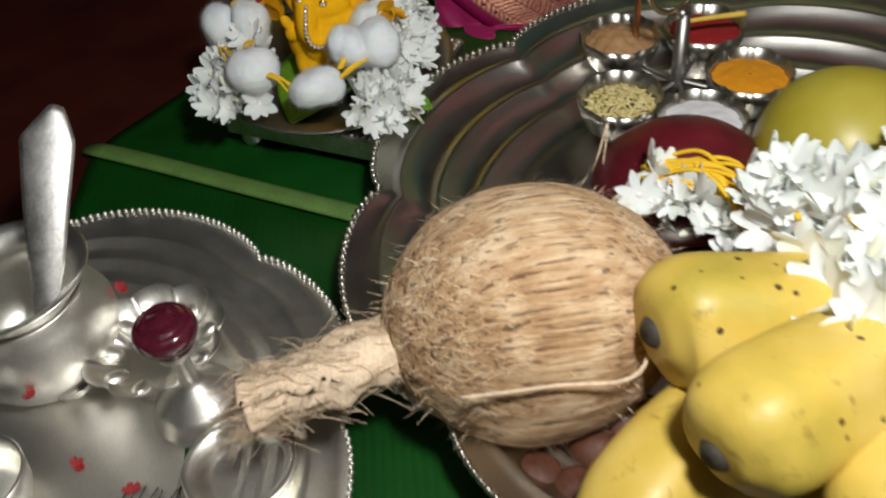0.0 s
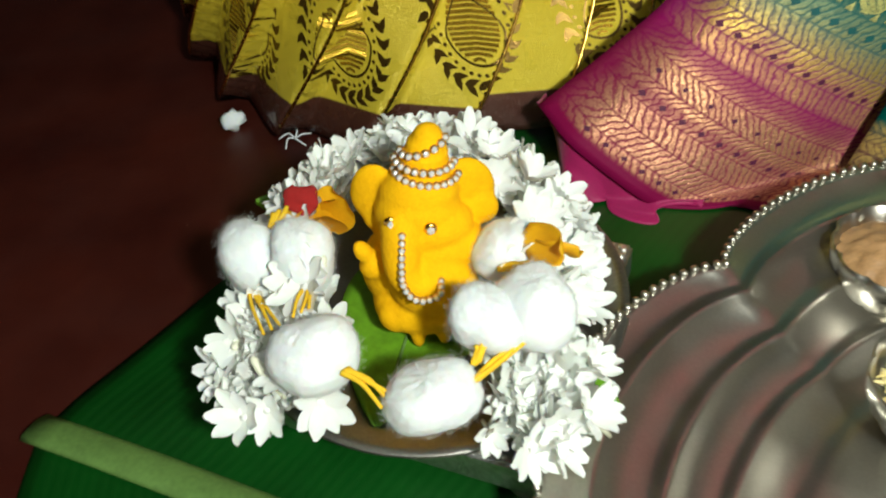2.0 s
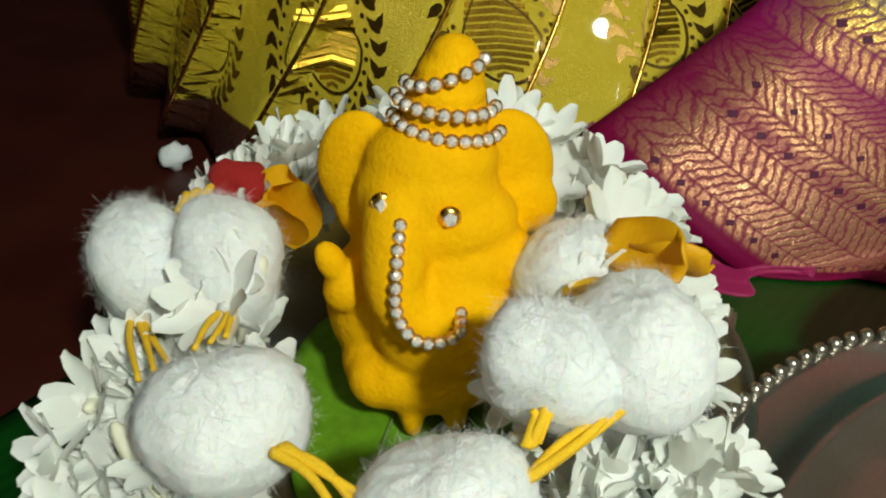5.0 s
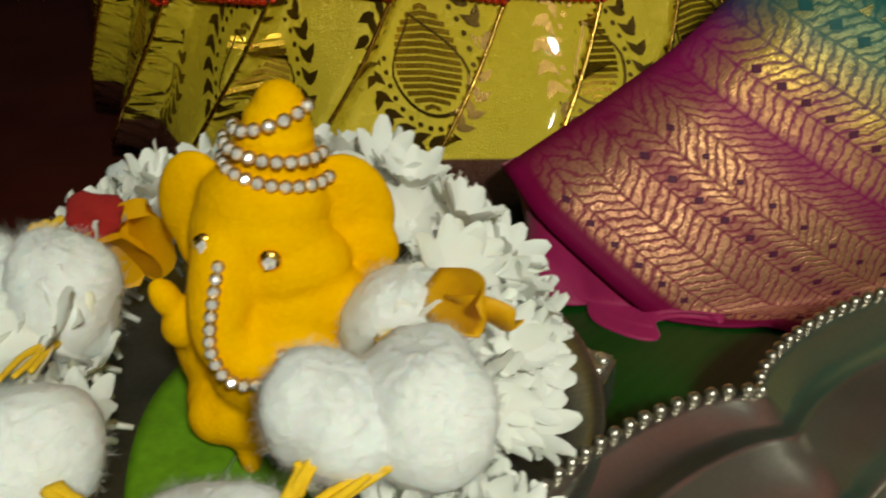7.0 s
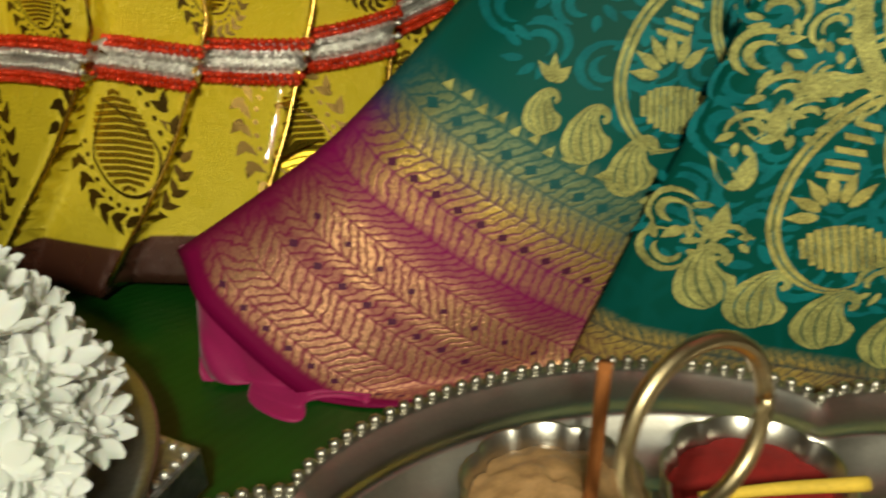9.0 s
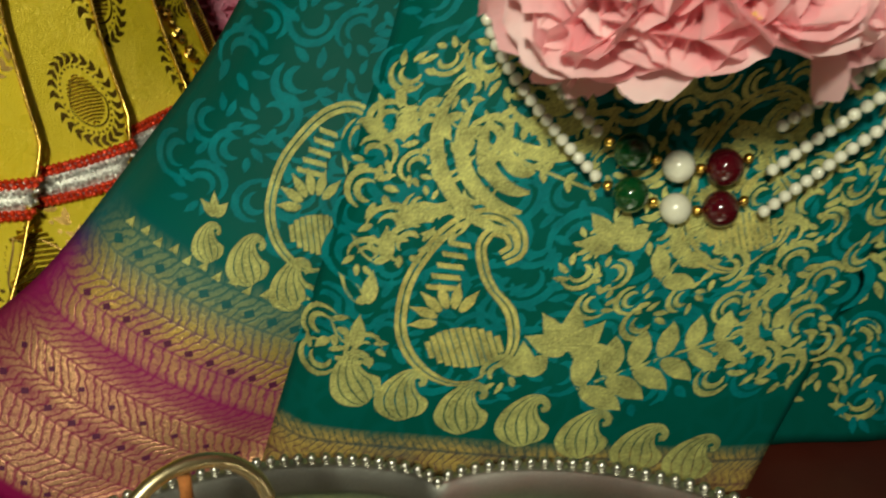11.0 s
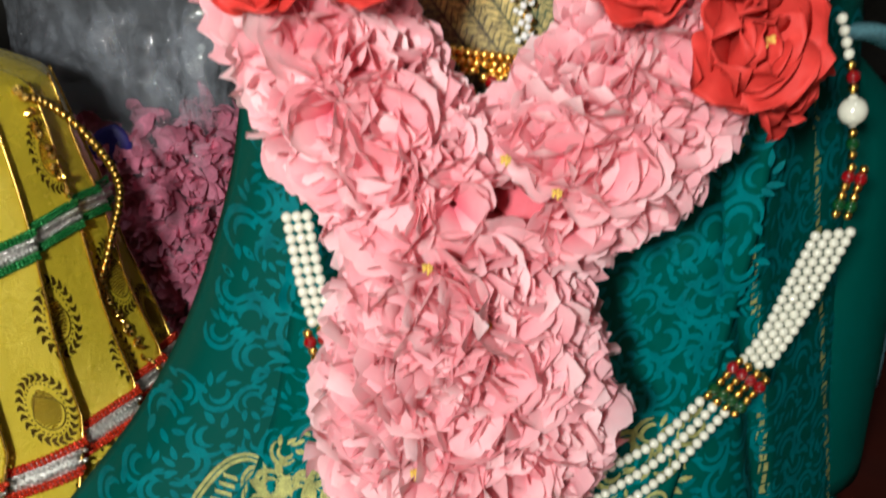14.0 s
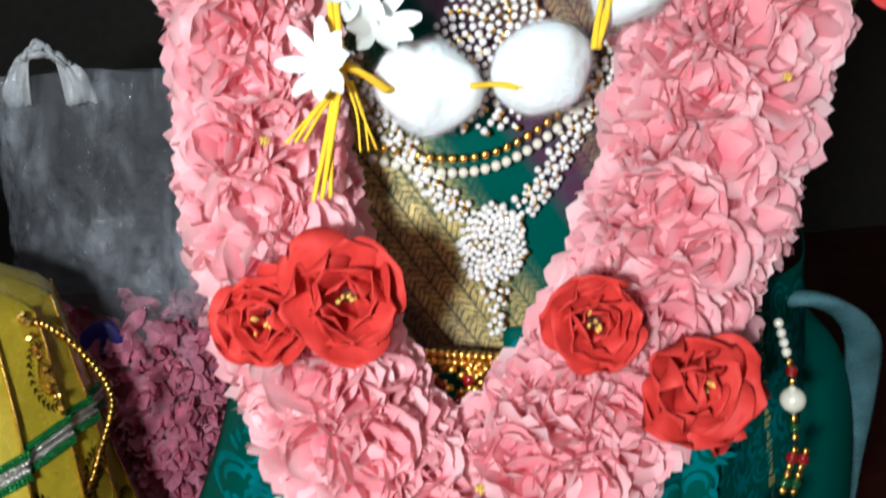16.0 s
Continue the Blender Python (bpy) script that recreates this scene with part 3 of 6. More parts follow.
def spine(c, size, turn, flip):
    """The bent middle line of a paisley with its half widths, from the round foot to the curled tip."""
    shape = ((0.0, -0.46, 0.02), (-0.01, -0.42, 0.19), (-0.02, -0.30, 0.295), (-0.03, -0.12, 0.325), (-0.01, 0.06, 0.265), (0.06, 0.22, 0.185), (0.16, 0.34, 0.120), (0.29, 0.38, 0.080), (0.385, 0.31, 0.062), (0.38, 0.21, 0.052), (0.30, 0.18, 0.046))
    line = curve_points([Vector((x * flip, y, w)) for x, y, w in shape], 4)
    r = radians(turn)
    out = []
    for k, p in enumerate(line):
        d = line[min(k + 1, len(line) - 1)] - line[max(k - 1, 0)]
        q = math.hypot(d.x, d.y) or 1
        out.append((p.x, p.y, -d.y / q, d.x / q, max(0.0, p.z)))
    turned = []
    for x, y, nx, ny, w in out:
        f = lambda s, x=x, y=y, nx=nx, ny=ny: (c[0] + size * ((x + nx * s) * math.cos(r) - (y + ny * s) * math.sin(r)), c[1] + size * ((x + nx * s) * math.sin(r) + (y + ny * s) * math.cos(r)))
        turned.append((f, w))
    return turned


def paisley_strip(P, bm, line, lo, hi):
    """Fills between two distances from the spine, given as functions of the half width."""
    rows = [laid(P, bm, [f(lo(w)), f(hi(w))]) for f, w in line]
    for p, q in zip(rows, rows[1:]):
        bm.faces.new((p[0], p[1], q[1], q[0]))


def big_paisley(P, c, size, turn, flip=1):
    """A woven paisley: rim, belly with hatching, a fan of small leaves."""
    bm = bmesh.new()
    line = spine(c, size, turn, flip)
    for s in (-1, 1):
        paisley_strip(P, bm, line, lambda w: s * max(0, w - 0.026), lambda w: s * w)
        paisley_strip(P, bm, line, lambda w: s * max(0, w - 0.064), lambda w: s * max(0, w - 0.036))
    r = radians(turn)

    def at(x, y):
        return (c[0] + size * (x * flip * math.cos(r) - y * math.sin(r)), c[1] + size * (x * flip * math.sin(r) + y * math.cos(r)))
    for i in range(11):
        s = (i - 5) / 5.5
        h = 0.125 * math.sqrt(1 - s * s)
        x = -0.02 + 0.20 * s
        m = -0.255 - 0.03 * s
        for g in range(6):
            y0, y1 = m - h + 1.9 * h * g / 6, m - h + 1.9 * h * (g + 1) / 6
            fill(P, bm, [at(x - 0.015, y0), at(x + 0.015, y0), at(x + 0.015, y1), at(x - 0.015, y1)], 0.0008)
    for i in range(5):
        x, y = -0.02 + 0.032 * i, 0.11 + 0.052 * i
        fill(P, bm, [at(x - 0.10 + 0.012 * i, y), at(x + 0.05, y - 0.05), at(x + 0.05, y - 0.018), at(x - 0.10 + 0.012 * i, y + 0.030)], 0.0007)
    for i in range(6):
        ang = (i - 2.0) * 27
        fill(P, bm, teardrop(at(-0.05 - 0.155 * math.sin(radians(ang)), -0.10 + 0.155 * math.cos(radians(ang))), size * 0.165, size * 0.062, turn + ang * flip, 0, 10), 0.0007)
    return bm


def small_paisley(P, c, size, turn, flip=1):
    bm = bmesh.new()
    line = spine(c, size, turn, flip)
    for i in range(5):
        lo, hi = -1 + 0.4 * i + 0.03, -1 + 0.4 * (i + 1) - 0.03
        paisley_strip(P, bm, line, lambda w: lo * w * (0.9 + 1.5 * w), lambda w: hi * w * (0.9 + 1.5 * w))
    return bm


def spray(P, start, heading, length, leaf_len, curl, count, side=2):
    """Curved leaves on both sides of a bent stem."""
    bm = bmesh.new()
    x, y = start
    pts = []
    for i in range(count + 1):
        t = i / count
        ang = heading + curl * t
        x += math.cos(radians(ang)) * length / count
        y += math.sin(radians(ang)) * length / count
        pts.append((x, y))
        k = leaf_len * (1.05 - 0.45 * t)
        for s in (-1, 1)[: side]:
            la = ang - 90 + s * 48
            q = (x + math.cos(radians(la + 90)) * k * 0.55, y + math.sin(radians(la + 90)) * k * 0.55)
            fill(P, bm, teardrop(q, k, k * 0.46, la, 0.55 * s, 14))
    w = 0.0005
    for p, q in zip(pts, pts[1:]):
        dx, dy = q[0] - p[0], q[1] - p[1]
        d = math.hypot(dx, dy) or 1
        nx, ny = -dy / d * w, dx / d * w
        fill(P, bm, [(p[0] + nx, p[1] + ny), (p[0] - nx, p[1] - ny), (q[0] - nx, q[1] - ny), (q[0] + nx, q[1] + ny)], 0.0005)
    return bm


def crescent(P, bm, c, r, w, a0, a1, h, n=9):
    """A curved leaf along an arc, thick in the middle and pointed at both ends."""
    rows = []
    for i in range(n + 1):
        t = i / n
        ang = radians(a0 + (a1 - a0) * t)
        k = w * math.sin(math.pi * (0.03 + 0.95 * t)) ** 0.7 * (1.2 - 0.6 * t)
        rows.append(laid(P, bm, [(c[0] + q * math.cos(ang), c[1] + q * math.sin(ang)) for q in (r + k, r - 0.25 * k)], h))
    for p, q in zip(rows, rows[1:]):
        bm.faces.new((p[0], p[1], q[1], q[0]))


def flourish(P, bm, c, size, turn, flip, rr, base=0.0006, thin=1.0):
    """A scroll of nested curved leaves with a fan of small leaves behind it."""
    lift = base + thin * rr.uniform(0.0, 0.0002)
    for r, w, a0, a1 in ((0.50, 0.16, 10, 215), (0.25, 0.15, -20, 190)):
        crescent(P, bm, c, size * r, size * w, turn + flip * a0, turn + flip * (a1 + rr.uniform(-30, 20)), lift + thin * 0.0001 * r)
    for k in range(4):
        ang = turn + flip * (-30 - 42 * k) + rr.uniform(-10, 10)
        q = (c[0] + size * 0.55 * math.cos(radians(ang)), c[1] + size * 0.55 * math.sin(radians(ang)))
        fill(P, bm, teardrop(q, size * rr.uniform(0.42, 0.58), size * 0.20, ang - 90 + flip * 25, 0.4 * flip, 10), lift + thin * (0.00012 + 0.00004 * k))


def damask(P, box, gap, size, keep_off, seed, base=0.0006, thin=1.0):
    """Scrolls strewn over a stretch of cloth, none over another or over a paisley."""
    rr = random.Random(seed)
    bm, got = bmesh.new(), []
    for k in range(1500):
        q = (rr.uniform(box[0], box[1]), rr.uniform(box[2], box[3]))
        if any(math.hypot(q[0] - x, q[1] - y) < d for x, y, d in keep_off) or any(math.hypot(q[0] - x, q[1] - y) < gap for x, y in got):
            continue
        got.append(q)
        flourish(P, bm, q, size * rr.uniform(0.8, 1.15), rr.uniform(0, 360), rr.choice((-1, 1)), rr, base, thin)
    return bm


def upright(P, c):
    """The sheet P round its point c, laid out in the world's x and z, so that a motif stands upright on slanted cloth."""
    e = 0.004
    o, pa, pb = P(*c), P(c[0] + e, c[1]), P(c[0], c[1] + e)
    m = Matrix((((pa.x - o.x) / e, (pb.x - o.x) / e), ((pa.z - o.z) / e, (pb.z - o.z) / e))).inverted()

    def sheet(x, z):
        d = m @ Vector((x - o.x, z - o.z))
        return P(c[0] + d.x, c[1] + d.y)
    return sheet


def leaf_fan(P, c, count, first, step, length, width, bend, off=0.0):
    """Leaves that spread from one point; first and step in degrees, 0 upwards."""
    bm = bmesh.new()
    for i in range(count):
        ang = first + step * i
        r = radians(ang)
        k = length * (1 - 0.10 * abs(i - (count - 1) / 2))
        q = (c[0] - math.sin(r) * (0.5 * k + off), c[1] + math.cos(r) * (0.5 * k + off))
        fill(P, bm, teardrop(q, k, width, ang, bend, 14), 0.0006 + 0.00003 * i)
    return bm


def palm_arcs(P, c, radii, width, a0, a1):
    """Nested curved leaves round one centre."""
    bm = bmesh.new()
    for i, r in enumerate(radii):
        crescent(P, bm, c, r, width, a0 - 4 * i, a1 - 6 * i, 0.0006 + 0.00004 * i, 12)
    return bm


saree = thing("silk_saree", (0.34, 0.52, 0), "teal silk saree with gold brocade and magenta border", "saree")

# the front pleat, turned aslant, with its wide border
PLEAT_EDGE = curve_points([(0.085, 0.500, 0.040), (0.120, 0.508, 0.061), (0.146, 0.513, 0.080), (0.189, 0.520, 0.123), (0.213, 0.528, 0.149), (0.238, 0.532, 0.187),
                           (0.262, 0.535, 0.240), (0.274, 0.540, 0.285), (0.285, 0.545, 0.34)], 10)


def pleat(a, b):
    p, d = along_line(PLEAT_EDGE, max(0, b))
    k = min(1, b / 0.25)
    e = unit(0.78 + 0.14 * k, -0.22 - 0.06 * k, -0.60 + 0.38 * k)
    q = p + e * a + Vector((0, -0.014 * math.sin(min(1, a / 0.10) * math.pi) ** 1 * (1 - 0.5 * k), 0))
    q.y += 0.012 * math.exp(-(a / 0.008) ** 2)
    q.y += 0.0022 * noise.noise(Vector((a * 30, b * 22, 1)))
    if q.z < 0.006:
        q.y -= (0.006 - q.z) * 0.4
        q.z = 0.006 - 0.02 * math.tanh((0.006 - q.z)) * 0.1
    return q


part("front_pleat", grid(pleat, 0.0, 0.16, 50, 0.0, 0.36, 90), saree_border, saree, "aslant pleat with a wide magenta and gold border", solid=0.0007)


def lining(a, b):
    """The magenta inside of the hem: a along the hem, b downwards."""
    p = pleat(a, 0.0)
    drop = math.sin(min(1, a / 0.085) * math.pi) ** 0.7
    q = p + Vector((0.004, 0.008, -0.004)) * (b * 0.6) + Vector((-0.002, -0.014, -0.040)) * drop * b
    q.y += (0.005 * math.sin(a * 190 + 2 * b) + 0.004 * noise.noise(Vector((a * 70, b * 3, 3)))) * b + 0.003
    q.x += 0.004 * math.sin(a * 260 + 1) * b
    q.z = max(q.z, 0.0085 - 0.003 * b)
    return q


part("hem_lining", grid(lining, 0.0, 0.085, 40, 0.0, 1.0, 14), magenta_silk, saree, "plain magenta inside of the hem", solid=0.0008)
PLEAT_UP = upright(pleat, (0.056, 0.147))
for x, z, k in ((0.2055, 0.0920, 0.013), (0.2185, 0.0870, 0.017), (0.2325, 0.0785, 0.018), (0.2480, 0.0690, 0.018)):
    part("small_paisley", small_paisley(PLEAT_UP, (x, z), k, 8), zari, saree)
part("large_paisley", big_paisley(PLEAT_UP, (0.2450, 0.1080), 0.054, 2), zari, saree)
part("leaf_spray_motif", leaf_fan(PLEAT_UP, (0.2090, 0.100), 3, -50, 45, 0.008, 0.0032, 0.1), zari, saree)
tagged(part("woven_leaf_motif", damask(pleat, (0.010, 0.155, 0.128, 0.350), 0.0118, 0.0150, (), 3, 0.00044, 0.25), woven_teal, saree, "bright teal leaf scrolls woven into the silk"), kind="stuff")
bm = bmesh.new()
for row, (b, k, gap) in enumerate(((0.0100, 0.0014, 0.0090), (0.0362, 0.0016, 0.0095), (0.0475, 0.0013, 0.0120), (0.0765, 0.0017, 0.0080))):
    for i in range(int(0.145 / gap)):
        c = (0.013 + i * gap + 0.002 * (row % 2), b)
        fill(pleat, bm, [(c[0] - k, c[1]), (c[0], c[1] - k), (c[0] + k, c[1]), (c[0], c[1] + k)])
tagged(part("brocade_motif", bm, plain("dark_woven_diamond", (0.085, 0.004, 0.040), 0.7), saree, "rows of small dark magenta woven diamonds"), kind="stuff")
bm = bmesh.new()
for i in range(18):
    c = (0.012 + i * 0.0084, 0.0985)
    fill(pleat, bm, [(c[0] - 0.0021, c[1]), (c[0], c[1] - 0.0021), (c[0] + 0.0021, c[1]), (c[0], c[1] + 0.0021)])
tagged(part("brocade_motif", bm, plain("teal_woven_diamond", (0.002, 0.085, 0.085), 0.7), saree, "row of small teal woven diamonds"), kind="stuff")
bm = bmesh.new()
for i in range(26):
    c = (0.012 + i * 0.0056, 0.1060 + 0.0012 * (i % 2))
    fill(pleat, bm, [(c[0] - 0.0016, c[1] - 0.0014), (c[0] + 0.0016, c[1] - 0.0014), (c[0], c[1] + 0.0022)])
tagged(part("brocade_motif", bm, zari, saree, "row of small gold woven points"), kind="stuff")

# the middle and the side panels
FOLD = curve_points([(0.213, 0.470, 0.012), (0.232, 0.473, 0.060), (0.246, 0.476, 0.095), (0.261, 0.480, 0.134), (0.276, 0.484, 0.170), (0.292, 0.486, 0.235), (0.300, 0.49, 0.30)], 10)


def middle(a, b):
    p, d = along_line(FOLD, max(0, b))
    k = min(1, b / 0.2)
    q = p + unit(1, -0.13, -0.12 * (1 - k)) * a
    q.y += 0.006 * math.exp(-(a / 0.006) ** 2) - 0.006 * math.sin(math.pi * min(1, a / 0.17))
    q.y += 0.0025 * noise.noise(Vector((a * 22, b * 16, 7)))
    return q


part("middle_panel", grid(middle, 0.0, 0.17, 56, 0.0, 0.29, 80), saree_teal, saree, "flat teal panel with gold paisleys", solid=0.0007)
MIDDLE_UP = upright(middle, (0.060, 0.080))
for x, z, turn in ((0.2500, 0.0515, 24), (0.2655, 0.0460, 2), (0.2850, 0.0410, 2), (0.3050, 0.0365, 0), (0.3250, 0.0310, -4), (0.3440, 0.0250, -8), (0.3620, 0.0200, -8)):
    part("small_paisley", small_paisley(MIDDLE_UP, (x, z), 0.0205, turn), zari, saree)
part("large_paisley", big_paisley(MIDDLE_UP, (0.2850, 0.0790), 0.0610, 12), zari_warm, saree)
part("large_paisley", big_paisley(MIDDLE_UP, (0.3720, 0.1120), 0.0560, 12), zari_warm, saree)
# the palm above the paisley, the palmate leaf and the feathered branch beside it, and the loose leaves at the fold
for c, radii, a0, a1 in (((0.3130, 0.1290), (0.0085, 0.0150, 0.0215, 0.0285), 262, 150), ((0.3180, 0.1480), (0.0080, 0.0145, 0.0215), 330, 215)):
    part("palm_motif", palm_arcs(MIDDLE_UP, c, radii, 0.0042, a0, a1), zari, saree)
for c, count, first, step, length, width, bend in (((0.3200, 0.0600), 5, 62, -36, 0.0190, 0.0078, 0.2), ((0.3060, 0.0520), 3, 40, -42, 0.0130, 0.0068, 0.2), ((0.2520, 0.0630), 2, 35, -48, 0.0130, 0.0052, 0.15),
                                                   ((0.2570, 0.0780), 2, 35, -50, 0.0135, 0.0055, 0.15), ((0.2640, 0.0925), 2, 45, -55, 0.0135, 0.0056, 0.15), ((0.2680, 0.1080), 1, -82, 0, 0.0190, 0.0072, 0.1),
                                                   ((0.2720, 0.1310), 3, 60, -45, 0.0150, 0.0062, 0.3), ((0.3350, 0.0960), 4, 80, -50, 0.0140, 0.0064, 0.3)):
    part("leaf_motif", leaf_fan(MIDDLE_UP, c, count, first, step, length, width, bend, 0.001), zari, saree)
for start, heading, length, leaf_len, curl, count in (((0.3140, 0.0440), 24, 0.066, 0.0180, -16, 7), ((0.2680, 0.1530), -42, 0.064, 0.0070, 18, 8), ((0.3420, 0.0790), 40, 0.042, 0.0130, 30, 5)):
    part("leaf_spray_motif", spray(MIDDLE_UP, start, heading, length, leaf_len, curl, count), zari, saree)
OFF = ((0.048, 0.076, 0.030), (0.085, 0.060, 0.018), (0.115, 0.056, 0.018), (0.020, 0.075, 0.013), (0.062, 0.112, 0.018), (0.022, 0.045, 0.012))
tagged(part("leaf_scroll_motif", damask(middle, (0.006, 0.168, 0.050, 0.155), 0.0098, 0.0112, OFF, 5), zari, saree, "gold leaf scrolls woven into the silk"), kind="stuff")
tagged(part("woven_leaf_motif", damask(middle, (0.004, 0.168, 0.046, 0.285), 0.0112, 0.0150, (), 6, 0.00044, 0.25), woven_teal, saree, "bright teal leaf scrolls woven into the silk"), kind="stuff")


def side(a, b):
    """The right-hand pleats, rounding to the back."""
    x = 0.378 + a * (0.90 - 0.25 * b)
    y = 0.462 + 0.018 * b + 4.2 * max(0, a - 0.06) ** 2
    y += 0.007 * math.exp(-(a / 0.006) ** 2) + 0.006 * math.exp(-((a - 0.128 + 0.18 * b) / 0.006) ** 2)
    y += 0.003 * noise.noise(Vector((a * 20, b * 14, 4))) + 0.004 * math.sin(a * 60)
    return Vector((x, y, 0.004 + b))


part("side_panel", grid(side, 0.0, 0.23, 60, 0.0, 0.30, 60), saree_plain, saree, "teal pleats with a narrow gold line", solid=0.0007)
for k in (0.0, 0.052):
    bm = bmesh.new()
    for i in range(44):
        b0 = 0.004 + i * 0.0062
        a0 = 0.132 - 0.16 * b0 + k - 0.14 * k * b0
        w = 0.0018 + 0.0008 * math.sin(i * 2.4)
        fill(side, bm, [(a0 - w, b0), (a0 + w, b0 + 0.001), (a0 + w, b0 + 0.0056), (a0 - w, b0 + 0.0050)])
    tagged(part("brocade_motif", bm, zari, saree, "narrow woven gold line"), kind="stuff")
tagged(part("leaf_scroll_motif", damask(side, (0.006, 0.060, 0.020, 0.150), 0.0150, 0.0140, (), 8), zari, saree, "gold leaf scrolls woven into the silk"), kind="stuff")
tagged(part("woven_leaf_motif", damask(side, (0.006, 0.220, 0.010, 0.290), 0.0122, 0.0155, ((0.03, 0.03, 0.025), (0.03, 0.07, 0.03), (0.03, 0.11, 0.03)), 9), woven_teal, saree, "bright teal leaf scrolls woven into the silk"), kind="stuff")


def arm(a, b):
    """The rounded shoulder fold at the side."""
    t = radians(-20 + 220 * a)
    return Vector((0.530 + 0.046 * math.cos(t) * math.sqrt(max(0.02, 1 - b ** 6)) + 0.012 * b, 0.575 - 0.062 * math.sin(t * 0.9) * math.sqrt(max(0.02, 1 - b ** 5)), 0.060 + 0.225 * b - 0.02 * abs(math.cos(t)) * b ** 3
                   + 0.006 * noise.noise(Vector((a * 4, b * 5, 2)))))


part("shoulder_fold", grid(arm, 0.0, 1.0, 30, 0.0, 1.0, 26), saree_plain, saree, "rounded teal shoulder fold", solid=0.001)
band = curve_points([(0.498, 0.52, 0.285), (0.53, 0.517, 0.288), (0.560, 0.525, 0.268), (0.580, 0.55, 0.225), (0.588, 0.57, 0.16), (0.59, 0.58, 0.08)], 8)
part("shoulder_band", tube(band, 0.0085, 10, flat=0.45), plain("pale_blue_silver_band", (0.16, 0.36, 0.42), 0.28, 0.5, 0.5, 900, 60, 0.4), saree, "pale silver-blue band over the shoulder fold")
sash = curve_points([(0.60, 0.60, 0.44), (0.585, 0.60, 0.40), (0.570, 0.60, 0.365), (0.545, 0.59, 0.335), (0.52, 0.57, 0.31)], 8)
part("side_border", tube(sash, 0.012, 8, flat=0.3), zari_warm, saree, "gold edge of the end of the saree")


def chest(a, b):
    x = 0.300 + a
    z = 0.275 + b
    return Vector((x, 0.478 - 0.10 * b + 1.6 * (a - 0.07) ** 2 + 0.30 * b * b + 0.003 * noise.noise(Vector((a * 26, b * 26, 9))), z))


bm = grid(chest, 0.0, 0.15, 40, 0.0, 0.21, 50)
layer = bm.loops.layers.uv.verify()
for f in bm.faces:
    for l in f.loops:
        a, b = l[layer].uv
        l[layer].uv = (a * 0.55 - b * 0.83, (a - 0.035) * 0.83 + (b - 0.03) * 0.55)
part("chest_drape", bm, pallu_mat, saree, "aslant gold and teal brocade drape over the chest", solid=0.0007)


def back_sheet(a, b):
    x = 0.265 + a
    return Vector((x, 0.60 + 1.2 * (a - 0.13) ** 2 + 0.004 * noise.noise(Vector((a * 12, b * 12, 5))), 0.003 + b))


part("back_drape", grid(back_sheet, 0.0, 0.29, 30, 0.0, 0.30, 30), saree_plain, saree, "teal silk behind the pleats", solid=0.001)
tip = curve_points([(0.262, 0.60, 0.47), (0.268, 0.60, 0.42), (0.285, 0.60, 0.38)], 6)
part("pallu_edge", tube(tip, 0.014, 8, flat=0.3), magenta_silk, saree, "magenta edge of the drape beside the garland")

# ---- yellow dress on the smaller figure ----
DX, DY = 0.045, 0.690
FOLD_STEP = 0.044


def fold_slant(b):
    """How far, in folds, a fold has leaned over at the height b."""
    return 14.3 * min(b, 0.10) + 3.0 * max(0.0, b - 0.10)


def dress_r(z):
    for (z0, r0), (z1, r1) in zip(((0, 0.156), (0.03, 0.150), (0.08, 0.138), (0.13, 0.129), (0.20, 0.121), (0.27, 0.108), (0.29, 0.07), (0.30, 0.035)),
                                  ((0.03, 0.150), (0.08, 0.138), (0.13, 0.129), (0.20, 0.121), (0.27, 0.108), (0.29, 0.07), (0.30, 0.035), (0.36, 0.03))):
        if z <= z1:
            return r0 + (r1 - r0) * (z - z0) / (z1 - z0)
    return 0.03


def dress(a, b):
    """a: length round the hem from the left side, b: height."""
    t = math.pi * 0.92 + a / 0.150
    k = (a / FOLD_STEP - fold_slant(b) + 0.15 * noise.noise(Vector((a * 6, 0, 0)))) % 1.0
    saw = k ** 1.4 if k < 0.94 else (1 - k) / 0.06
    fade = max(0.0, 1 - b / 0.31)
    r = dress_r(b) + 0.017 * (saw - 0.5) * fade + 0.002 * noise.noise(Vector((a * 20, b * 20, 0)))
    z = b + 0.003 + 0.012 * (math.sin(a * 26) * 0.3 + 0.5 * (saw - 0.5)) * max(0, 1 - b / 0.06) * 0.7 + 0.006 * max(0, 1 - b / 0.06)
    return Vector((DX + 0.013 * max(0.0, 1 - b / 0.15) + r * math.cos(t), DY + r * math.sin(t), z))


yd = thing("yellow_dress", (DX, DY, 0), "pleated yellow silk doll dress with gold leaf prints", "doll dress")
part("skirt", grid(dress, 0.0, 0.58, 300, 0.0, 0.34, 70), dress_mat, yd, solid=0.0006)


